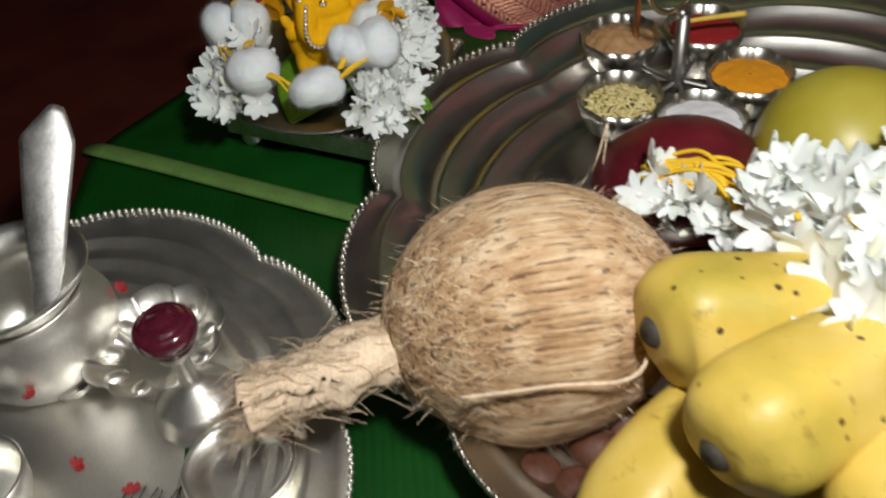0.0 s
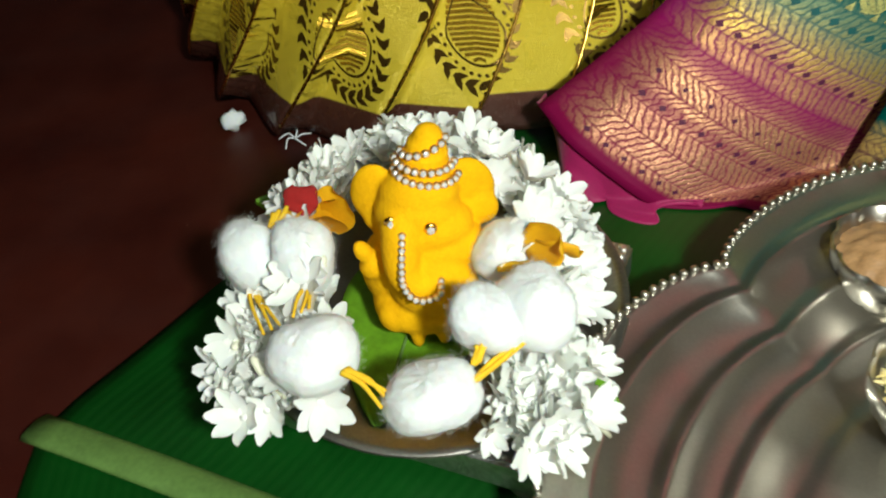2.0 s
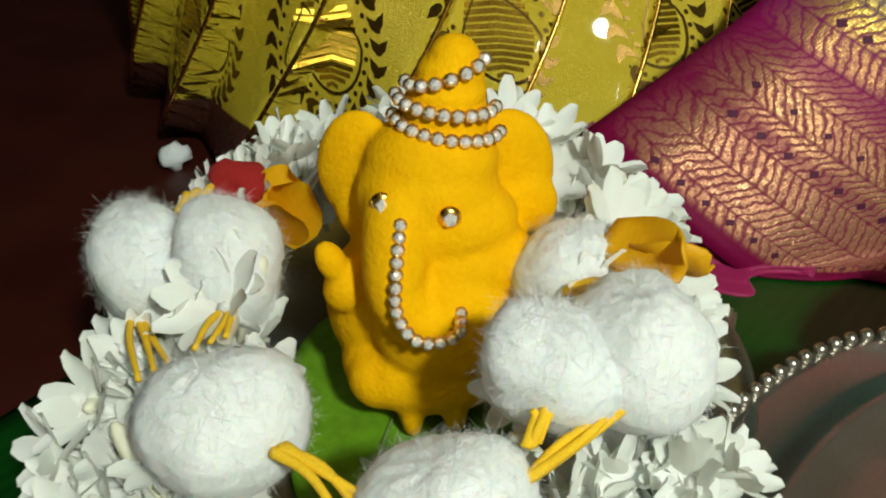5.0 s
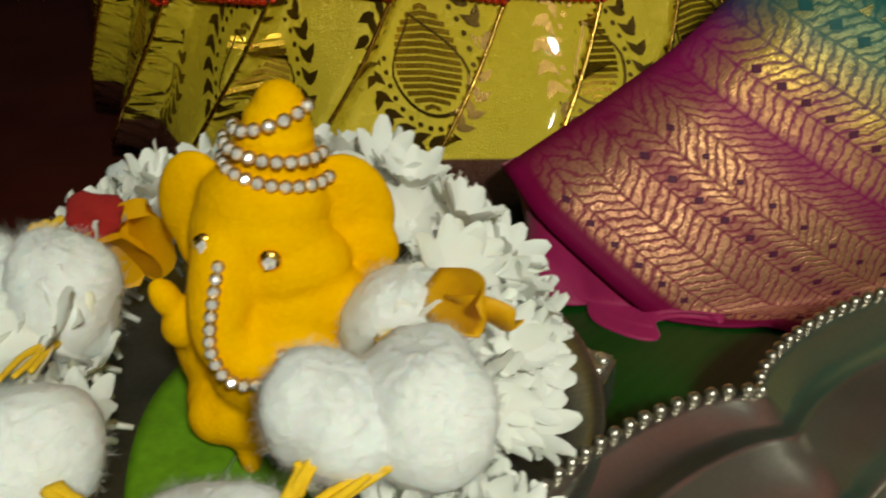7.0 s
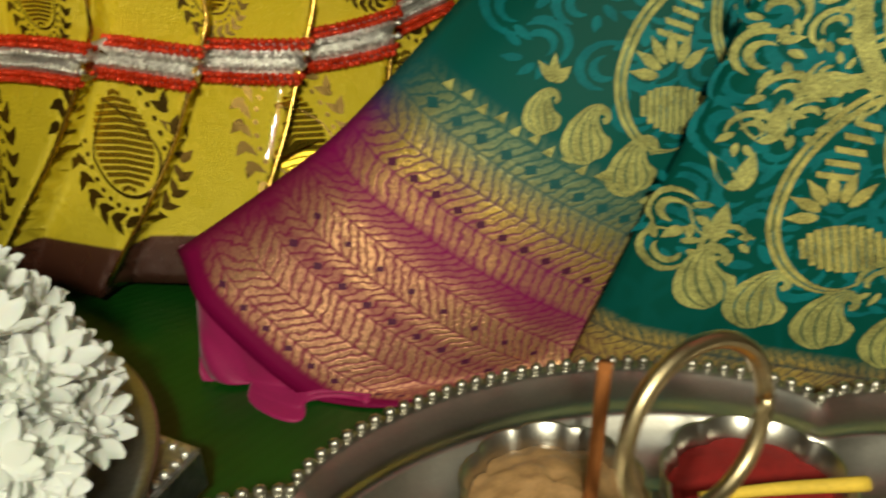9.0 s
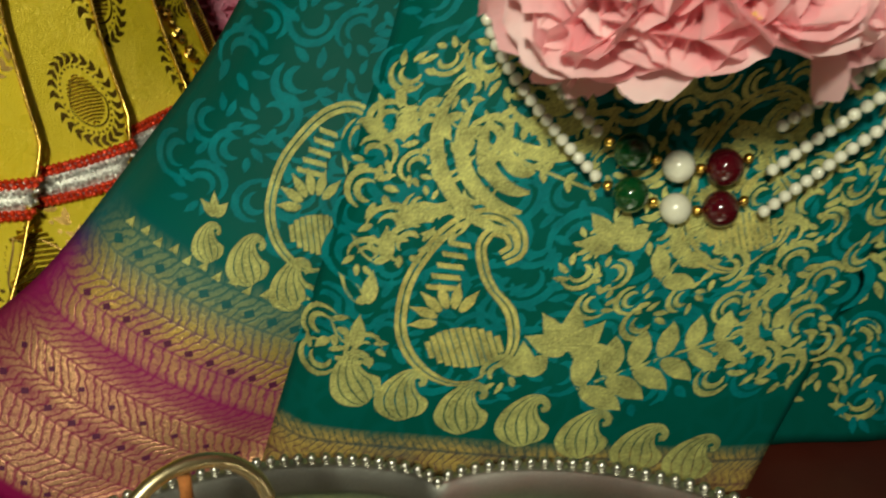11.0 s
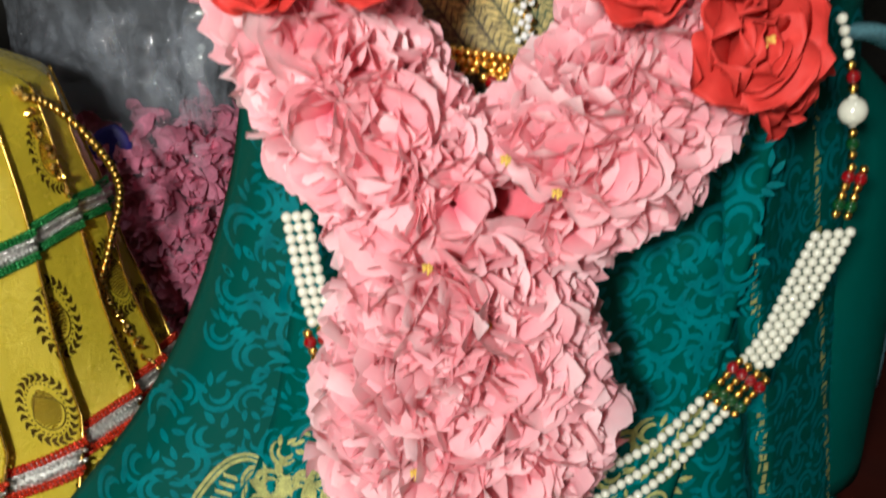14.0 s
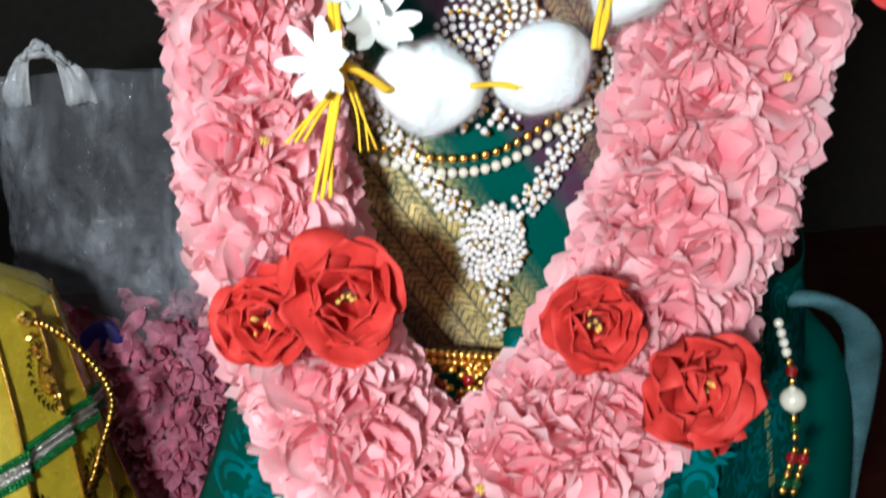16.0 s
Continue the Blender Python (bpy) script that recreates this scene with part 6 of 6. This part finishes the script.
g1 = cotton("cotton", [((-0.0265, 0.4030, 0.0690), (0.0115, 0.0115, 0.0145), (0, 0, 0)), ((-0.0095, 0.3960, 0.0730), (0.0110, 0.0105, 0.0135), (0, 0, 20)),
                       ((-0.0065, 0.3600, 0.0660), (0.0135, 0.0125, 0.0122), (0, 0, 30)), ((0.0285, 0.3420, 0.0630), (0.0148, 0.0118, 0.0100), (0, 0, 6)),
                       ((0.0470, 0.3590, 0.0740), (0.0115, 0.0105, 0.0105), (0, 0, -10)), ((0.0615, 0.3620, 0.0730), (0.0132, 0.0128, 0.0130), (0, 0, 30)),
                       ((0.0575, 0.3910, 0.0690), (0.0120, 0.0105, 0.0090), (0, 0, 20))],
            "garland of white cotton wool puffs on yellow thread")
threads(g1, (((-0.028, 0.393, 0.064), (-0.0185, 0.370, 0.068), 0.0010), ((-0.008, 0.387, 0.069), (-0.0085, 0.371, 0.073), 0.0010), ((0.004, 0.351, 0.068), (0.0165, 0.340, 0.064), 0.0012),
             ((0.041, 0.3430, 0.066), (0.056, 0.350, 0.071), 0.0012), ((0.042, 0.3460, 0.070), (0.045, 0.351, 0.073), 0.0012), ((0.054, 0.381, 0.072), (0.060, 0.376, 0.076), 0.0012), ((-0.018, 0.406, 0.079), (-0.016, 0.412, 0.080), 0.0016)))
kf = thing("turmeric_flower", (-0.002, 0.420, 0.060), "yellow flower dabbed with red powder among the jasmine", "flower")
bm = bmesh.new()
for i in range(7):
    t = i * 0.9
    petal(bm, Vector((-0.002, 0.420, 0.062)), unit(math.cos(t) - 0.5, math.sin(t) * 0.5, 1.0), Vector((-0.1, -0.8, 0.6)), 0.018, 0.013, 0.2, 0.08, 5, i)
part("petal", bm, orange_petal, kf)
part("dab", blob((-0.0095, 0.4200, 0.0775), (0.0062, 0.0022, 0.0050), (-38, 10, 0), 18, 12, 0.0025, 260), kumkum, kf, "dab of red kumkum powder")
of = thing("orange_petal", (0.068, 0.390, 0.068), "loose curled orange petal with a red dab on the cotton", "petal")
bm = bmesh.new()
petal(bm, Vector((0.0630, 0.3900, 0.0790)), unit(0.55, -0.75, -0.12), Vector((-0.6, -0.4, 0.8)), 0.019, 0.013, 0.3, 0.12, 8, 1.0)
petal(bm, Vector((0.0670, 0.3880, 0.0765)), unit(0.45, -0.85, -0.10), Vector((0.7, 0.1, 0.7)), 0.015, 0.012, 0.35, 0.12, 8, 3.0)
part("petal", bm, orange_petal, of, solid=0.0006)
part("dab", blob((0.0690, 0.3820, 0.0775), (0.0016, 0.0042, 0.0012), (0, 0, 28), 10, 6, 0.001, 400), kumkum, of, "streak of red powder")

# jasmine strings in the tray
tj = thing("jasmine_string", (0.195, 0.222, 0.05), "string of white jasmine on yellow thread over the fruit", "flower string", "jasmine strings")
scatter_flowers(tj, 30, lambda i: (Vector((0.173 + 0.048 * (i / 34) + rnd.gauss(0, 0.005), 0.236 - 0.045 * (i / 34) + rnd.gauss(0, 0.008), 0.066 + rnd.gauss(0, 0.003) - 0.006 * (i / 34))), Vector((rnd.gauss(0, 0.7), rnd.gauss(-0.3, 0.6), 0.8))), 0.9, 1.3)
bm = bmesh.new()
for i in range(26):
    a = Vector((0.178, 0.240, 0.070)) + Vector((rnd.gauss(0, 0.003), rnd.gauss(0, 0.004), rnd.gauss(0, 0.002)))
    b = Vector((0.211, 0.190, 0.066)) + Vector((rnd.gauss(0, 0.005), rnd.gauss(0, 0.003), rnd.gauss(0, 0.003)))
    m = (a + b) / 2 + Vector((0.010 + rnd.gauss(0, 0.005), 0.006 + rnd.gauss(0, 0.003), 0.010 + rnd.gauss(0, 0.002)))
    tube(curve_points([a, m, b], 8), 0.0010, 6, bm)
tagged(part("thread", bm, thread_mat, tj, "bundle of yellow turmeric-dyed threads"), kind="stuff")
tj2 = thing("jasmine_string", (0.23, 0.18, 0.06), "heap of white jasmine on yellow thread beside the bananas", "flower string", "jasmine strings")
scatter_flowers(tj2, 130, lambda i: (Vector((0.206 + 0.060 * rnd.random() + 0.006 * math.sin(i), 0.214 - 0.098 * (i / 130) + rnd.gauss(0, 0.006), 0.070 + 0.024 * (i / 130) + 0.014 * rnd.random())), Vector((rnd.gauss(-0.1, 0.6), rnd.gauss(-0.4, 0.6), 0.8))), 1.1, 1.6)
bm = bmesh.new()
for i in range(14):
    a = Vector((0.222 + 0.002 * i, 0.200 - 0.004 * i, 0.088 + 0.001 * i)) + Vector((rnd.gauss(0, 0.004), rnd.gauss(0, 0.004), 0))
    b = a + Vector((rnd.gauss(0, 0.012), -0.030 - 0.03 * rnd.random(), rnd.gauss(0, 0.004)))
    tube(curve_points([a, (a + b) / 2 + Vector((0, 0, 0.004)), b], 6), 0.0011, 6, bm)
tagged(part("thread", bm, thread_mat, tj2, "yellow turmeric-dyed threads"), kind="stuff")

# ---- the flower garland over the saree ----
def pink_flower(seed):
    """A head of ruffled oleander petals, facing +z."""
    r = random.Random(seed)
    bm = bmesh.new()
    for i in range(9):
        t = i * 2.4 + r.uniform(-0.3, 0.3)
        k = i / 9
        o = 1.05 - 0.72 * k
        d = Vector((math.cos(t) * o, math.sin(t) * o, 0.50 + 0.40 * k))
        petal(bm, Vector((math.cos(t), math.sin(t), 0)) * 0.0012 + Vector((0, 0, 0.002 * k)), d, Vector((-math.cos(t) * 0.7, -math.sin(t) * 0.7, 1.0)), r.uniform(0.0165, 0.0225) * (1 - 0.24 * k), r.uniform(0.0150, 0.0210), r.uniform(-0.14, 0.16), 0.075, 7, r.random() * 6, 0.10)
    return mesh_of("pink_flower", bm, pink_petal)


PINK = [pink_flower(s) for s in range(9)]
gar = thing("oleander_garland", (0.35, 0.42, 0.25), "thick garland of ruffled pink oleander flowers", "flower garland")
FRONT = Vector((0, -1, 0.15))


def garland_run(pts, widths, count, deep=0.022, taper=False, big=1.0):
    line = curve_points(pts, 12)
    total = sum((b - a).length for a, b in zip(line, line[1:]))
    for i in range(count):
        s = (i + rnd.random() * 0.6) / count
        p, d = along_line(line, total * min(0.999, s))
        w = widths[0] + (widths[1] - widths[0]) * s
        if taper:
            w *= math.sqrt(max(0.12, 1 - max(0, (s - 0.70) / 0.40) ** 2.6))
        across = d.cross(FRONT).normalized()
        u = math.sin((i * 2.399) % 6.283)
        ang = u * 1.35
        o = FRONT * math.cos(ang) + across * math.sin(ang)
        q = p + across * math.sin(ang) * (w - 0.007) + FRONT * (math.cos(ang) - 0.35) * deep
        o = o + d * rnd.gauss(0, 0.3) + across * rnd.gauss(0, 0.2)
        piece("pink_flower", PINK[rnd.randrange(9)], gar, aim(q, o, rnd.uniform(0.82, 1.12) * big))


garland_run([(0.2975, 0.452, 0.480), (0.2975, 0.450, 0.42), (0.2990, 0.442, 0.375), (0.3050, 0.436, 0.335), (0.3130, 0.430, 0.305), (0.3260, 0.424, 0.280), (0.340, 0.422, 0.264)], (0.018, 0.024), 146, big=0.85)
garland_run([(0.464, 0.452, 0.480), (0.455, 0.448, 0.42), (0.4420, 0.440, 0.375), (0.4260, 0.432, 0.335), (0.4080, 0.428, 0.303), (0.386, 0.424, 0.278), (0.364, 0.422, 0.264)], (0.034, 0.024), 160, big=0.87)
garland_run([(0.343, 0.420, 0.248), (0.3425, 0.418, 0.230), (0.342, 0.418, 0.205), (0.342, 0.418, 0.177)], (0.024, 0.043), 100, taper=True, big=1.12)
core = bmesh.new()
for pts, r in ((((0.297, 0.455, 0.475), (0.299, 0.446, 0.375), (0.318, 0.436, 0.290), (0.345, 0.430, 0.255)), 0.013), (((0.464, 0.455, 0.475), (0.442, 0.445, 0.375), (0.400, 0.436, 0.290), (0.360, 0.430, 0.255)), 0.019), (((0.342, 0.426, 0.262), (0.340, 0.424, 0.175)), 0.026)):
    tube(curve_points(pts, 10), r, 12, core, 0.7)
part("core", core, plain("deep_pink_core", (0.55, 0.10, 0.13), 0.8), gar, "tightly packed deep pink flower bases")
bm = bmesh.new()
for i in range(14):
    blob((rnd.gauss(0, 0.0012), rnd.gauss(0, 0.0012), rnd.random() * 0.003), (0.0007, 0.0007, 0.0016), (rnd.uniform(-40, 40), rnd.uniform(-40, 40), 0), 6, 5, bm=bm)
stam = mesh_of("stamen", bm, yellow_stamen)
for x, y, z in ((0.322, 0.389, 0.197), (0.345, 0.391, 0.240), (0.330, 0.392, 0.258), (0.365, 0.392, 0.275), (0.352, 0.393, 0.285), (0.310, 0.410, 0.330), (0.340, 0.392, 0.180), (0.400, 0.400, 0.330), (0.300, 0.415, 0.385), (0.447, 0.405, 0.395)):
    tagged(piece("stamen", stam, gar, Matrix.Translation((x, y, z)) @ Euler((1.4, 0, 0)).to_matrix().to_4x4() @ Matrix.Diagonal((0.6, 0.6, 0.6, 1))), "small yellow stamen tuft", kind="stuff")


def rose(place, out, size, seed):
    r = random.Random(seed)
    rose_t = thing("red_rose", place, "dark red rose with crumpled petals on the garland", "rose", "red roses")
    m = aim(place, out, 1.0, seed)
    for i in range(16):
        bm = bmesh.new()
        t = i * 2.4 + r.uniform(-0.35, 0.35)
        k = i / 16
        o = 0.95 - 0.74 * k
        d = Vector((math.cos(t) * o, math.sin(t) * o, 0.42 + 0.45 * k))
        petal(bm, Vector((math.cos(t), math.sin(t), 0)) * 0.002, d, Vector((-math.cos(t), -math.sin(t), 0.8)), size * r.uniform(0.9, 1.15) * (1.08 - 0.50 * k), size * r.uniform(1.1, 1.45) * (1.15 - 0.55 * k), r.uniform(-0.16, 0.10) + 0.15 * k, 0.19, 10, r.random() * 6)
        bm.transform(m)
        part("petal", bm, rose_petal, rose_t, solid=0.0003)
    bm = bmesh.new()
    for i in range(5):
        blob((r.gauss(0, 0.0015), r.gauss(0, 0.0015), size * 0.42 + r.random() * 0.002), (0.0007, 0.0007, 0.0018), (r.uniform(-30, 30), 0, 0), 6, 4, bm=bm)
    bm.transform(m)
    tagged(part("stamen", bm, yellow_stamen, rose_t, "yellow centre"), kind="stuff")


rose((0.2975, 0.410, 0.337), (-0.35, -1, 0.1), 0.0140, 1)
rose((0.3190, 0.404, 0.343), (0.0, -1, 0.15), 0.0170, 2)
rose((0.3890, 0.402, 0.329), (-0.1, -1, 0.2), 0.0145, 3)
rose((0.4150, 0.398, 0.309), (0.25, -1, 0.1), 0.0178, 4)
rose((0.482, 0.420, 0.430), (0.3, -1, 0.1), 0.0180, 5)
rose((0.4300, 0.408, 0.296), (0.5, -0.9, -0.2), 0.0130, 6)

# ---- necklaces ----
def bead_mesh(name, r, m, seg=10):
    bm = bmesh.new()
    bmesh.ops.create_uvsphere(bm, u_segments=seg, v_segments=seg - 2, radius=r)
    return mesh_of(name, bm, m)


PEARL = bead_mesh("pearl", 0.00185, pearl_mat)
GOLDB = bead_mesh("gold_bead", 0.00165, gold_metal, 8)
BIGP, BIGG, BIGM = bead_mesh("pearl", 0.0048, pearl_mat, 16), bead_mesh("green_bead", 0.0054, green_glass, 16), bead_mesh("maroon_bead", 0.0056, maroon_glass, 16)
RUBY, EMER = bead_mesh("red_bead", 0.0023, ruby_glass, 10), bead_mesh("green_bead", 0.0023, green_glass, 10)
neck = thing("pearl_necklace", (0.38, 0.45, 0.15), "long cream pearl necklace with red, green and gold beads", "necklace")


def strung(parent, name, me, pts, gap, skip=0.0):
    line = curve_points(pts, 16)
    total = sum((b - a).length for a, b in zip(line, line[1:]))
    cnt = int(total / gap)
    for i in range(cnt):
        p, d = along_line(line, gap * (i + 0.5))
        piece(name, me, parent, Matrix.Translation(p))


for k in range(4):
    o = (k - 1.5) * 0.0042
    strung(neck, "pearl", PEARL, [(0.4745 + o, 0.440, 0.236), (0.467 + o, 0.442, 0.216), (0.458 + o * 0.9, 0.441, 0.199), (0.4475 + o * 0.8, 0.440, 0.1855 - o * 0.3)], 0.0036)
    if k < 3:
        o = (k - 1) * 0.0044
        strung(neck, "pearl", PEARL, [(0.2945 + o * 0.75, 0.452, 0.258), (0.2965 + o * 0.75, 0.448, 0.235), (0.299 + o * 0.7, 0.446, 0.219)], 0.0036)
for k in range(3):
    o = (k - 1) * 0.006
    lift = 0.014 * (1 - k)
    strung(neck, "pearl", PEARL, [(0.4345 + o * 0.8, 0.438, 0.1745 - o * 0.5), (0.414 + o * 0.5, 0.436, 0.1625 - k * 0.0065), (0.3935, 0.442, 0.1455 - k * 0.0075 + lift * 0.25), (0.3745, 0.450, 0.1275 - k * 0.0085 + lift * 0.3)], 0.0037)
for k in range(2):
    z = 0.0135 * k
    for me, x, zz, nm in ((BIGG, 0.3370, 0.1160, "green_bead"), (BIGP, 0.3510, 0.1100, "pearl"), (BIGM, 0.3650, 0.1085, "maroon_bead")):
        piece(nm, me, neck, Matrix.Translation((x, 0.4535, zz + z)))
    for x, zz in ((0.3300, 0.1195), (0.3440, 0.1128), (0.3578, 0.1087), (0.3720, 0.1105)):
        piece("gold_bead", GOLDB, neck, Matrix.Translation((x, 0.4535, zz + z)))
    strung(neck, "pearl", PEARL, [(0.3275, 0.4535, 0.1215 + z), (0.314, 0.4560, 0.1380 + z), (0.2990, 0.4580, 0.1620 + z), (0.2930, 0.456, 0.190)], 0.0037)


def clasp(c, d, across, rows):
    """Rows of red, gold and green beads that gather the strands."""
    for i, (me, nm) in enumerate(((GOLDB, "gold_bead"), (RUBY, "red_bead"), (GOLDB, "gold_bead"), (GOLDB, "gold_bead"), (EMER, "green_bead"), (GOLDB, "gold_bead"))):
        for k in range(rows):
            p = Vector(c) + Vector(d) * (i - 2.5) * 0.0033 + Vector(across) * (k - (rows - 1) / 2) * 0.0047
            piece(nm, me, neck, Matrix.Translation(p))


clasp((0.4420, 0.4380, 0.1800), unit(-0.66, 0, -0.75), unit(0.75, 0, -0.66), 4)
clasp((0.2995, 0.4450, 0.2100), unit(0.15, 0, -1.0), unit(1, 0, 0.15), 3)
clasp((0.4800, 0.4430, 0.2480), unit(-0.25, 0, -1.0), unit(1, 0, -0.25), 2)
for i, me in enumerate((GOLDB, EMER, GOLDB, PEARL, BIGP, PEARL, GOLDB, RUBY, GOLDB, PEARL, PEARL, PEARL, PEARL)):
    piece(("gold_bead", "green_bead", "gold_bead", "pearl", "pearl", "pearl", "gold_bead", "red_bead", "gold_bead", "pearl", "pearl", "pearl", "pearl")[i], me, neck, Matrix.Translation((0.4815 - 0.0004 * i - 0.002 * max(0, i - 7) * 0.4, 0.446, 0.2600 + 0.0038 * i)))

# glittering stone necklaces on the chest
stn = thing("stone_necklace", (0.375, 0.455, 0.36), "glittering clear stone necklace with a large pendant", "necklace")
bm = bmesh.new()
bmesh.ops.create_uvsphere(bm, u_segments=6, v_segments=4, radius=0.0014)
bright_stone = Nodes("white_cut_stone").set(colour=(0.97, 0.96, 0.94), rough=0.16, metal=0.20, coat=1.0).mat
ST = mesh_of("stone", bm, bright_stone, False)
bm = bmesh.new()
bmesh.ops.create_uvsphere(bm, u_segments=7, v_segments=4, radius=0.0036)
STB = mesh_of("stone", bm, stone_mat, False)


def on_chest(x, z, h):
    p = chest(x - 0.300, z - 0.275)
    return Vector((p.x, p.y - h, p.z))


def cluster(cx, cz, rx, rz, n, h):
    for i in range(n):
        r = math.sqrt((i + 0.5) / n)
        t = i * 2.39996
        p = on_chest(cx + rx * r * math.cos(t), cz + rz * r * math.sin(t), h + 0.003 * (1 - r * r))
        piece("stone", ST, stn, Matrix.Translation(p) @ Euler((i, i * 0.7, 0)).to_matrix().to_4x4() @ Matrix.Diagonal((*(rnd.uniform(0.70, 1.10),) * 3, 1)))
        if i % 3 == 0:
            piece("gold_bead", GOLDB, stn, Matrix.Translation(p + Vector((0.0014, 0.0014, -0.0010))) @ Matrix.Diagonal((0.7, 0.7, 0.7, 1)))


cluster(0.3735, 0.338, 0.0125, 0.0150, 110, 0.006)
cluster(0.3740, 0.318, 0.0050, 0.0060, 10, 0.006)
cluster(0.3745, 0.308, 0.0036, 0.0052, 8, 0.006)
cluster(0.3740, 0.409, 0.0200, 0.0180, 130, 0.010)
cluster(0.3720, 0.384, 0.0140, 0.0060, 22, 0.008)
for s in (-1, 1):
    for i in range(9):
        t = i / 8
        cluster(0.3735 + s * (0.013 + 0.034 * t), 0.352 + 0.052 * t ** 1.2, 0.0054, 0.0050, 11, 0.005)
for i in range(22):
    t = i / 21
    x = 0.333 + 0.080 * t
    z = 0.376 - 0.014 * math.sin(math.pi * t) + 0.018 * t
    piece("pearl", PEARL, stn, Matrix.Translation(on_chest(x, z - 0.005, 0.006)), "small cream pearl" if i == 0 else "")
    piece("gold_bead", GOLDB, stn, Matrix.Translation(on_chest(x, z, 0.006)))
for i in range(7):
    piece("stone", STB, stn, Matrix.Translation(on_chest(0.346 + 0.0095 * i, 0.424 + 0.002 * abs(i - 3), 0.012)))
belt = thing("gold_waist_ornament", (0.362, 0.455, 0.292), "gold beaded waist ornament with red stones", "ornament")
for i in range(16):
    for k in range(2):
        piece("gold_bead", GOLDB, belt, Matrix.Translation((0.343 + 0.0026 * i, 0.4515 + 0.0004 * i, 0.3030 - 0.0006 * i + 0.003 * k)))
bm = bmesh.new()
for i in range(60):
    blob((0.346 + 0.034 * rnd.random(), 0.4540 + rnd.uniform(-0.002, 0.001), 0.282 + 0.017 * rnd.random()), (0.0022, 0.0015, 0.0018), (rnd.random() * 90, 0, 0), 6, 5, bm=bm)
part("filigree", bm, gold_metal, belt, "gold filigree drops")
for x, z in ((0.350, 0.293), (0.360, 0.294), (0.369, 0.290), (0.356, 0.286)):
    piece("red_bead", RUBY, belt, Matrix.Translation((x, 0.4510, z)))
piece("pearl", BIGP, belt, Matrix.Translation((0.377, 0.4500, 0.2890)) @ Matrix.Diagonal((0.6, 0.6, 0.6, 1)))

# cotton and jasmine at the neck
g2 = cotton("cotton", [((0.349, 0.4370, 0.396), (0.0165, 0.0100, 0.0140), (0, 20, 0)), ((0.384, 0.4350, 0.400), (0.0170, 0.0100, 0.0130), (0, -25, 0)), ((0.412, 0.4330, 0.424), (0.0150, 0.0100, 0.0110), (0, -30, 0))],
            "garland of white cotton puffs hanging at the neck")
threads(g2, (((0.361, 0.428, 0.396), (0.376, 0.427, 0.394), 0.0011), ((0.398, 0.426, 0.405), (0.402, 0.426, 0.420), 0.0014), ((0.336, 0.428, 0.396), (0.322, 0.420, 0.404), 0.0013),
             ((0.322, 0.418, 0.402), (0.314, 0.410, 0.368), 0.0013), ((0.322, 0.418, 0.400), (0.308, 0.411, 0.384), 0.0009), ((0.324, 0.418, 0.400), (0.328, 0.414, 0.380), 0.0006), ((0.322, 0.420, 0.402), (0.320, 0.420, 0.445), 0.0013)))
nj = thing("jasmine_cluster", (0.32, 0.435, 0.41), "few white jasmine flowers tied at the neck", "flower cluster", "jasmine clusters")
for x, z, dx in ((0.319, 0.404, -0.4), (0.331, 0.414, 0.3), (0.327, 0.424, 0.0), (0.318, 0.430, -0.3)):
    piece("flower", FLOWERS[1], nj, aim((x, 0.420, z), (dx, -1, 0.3), 1.15))
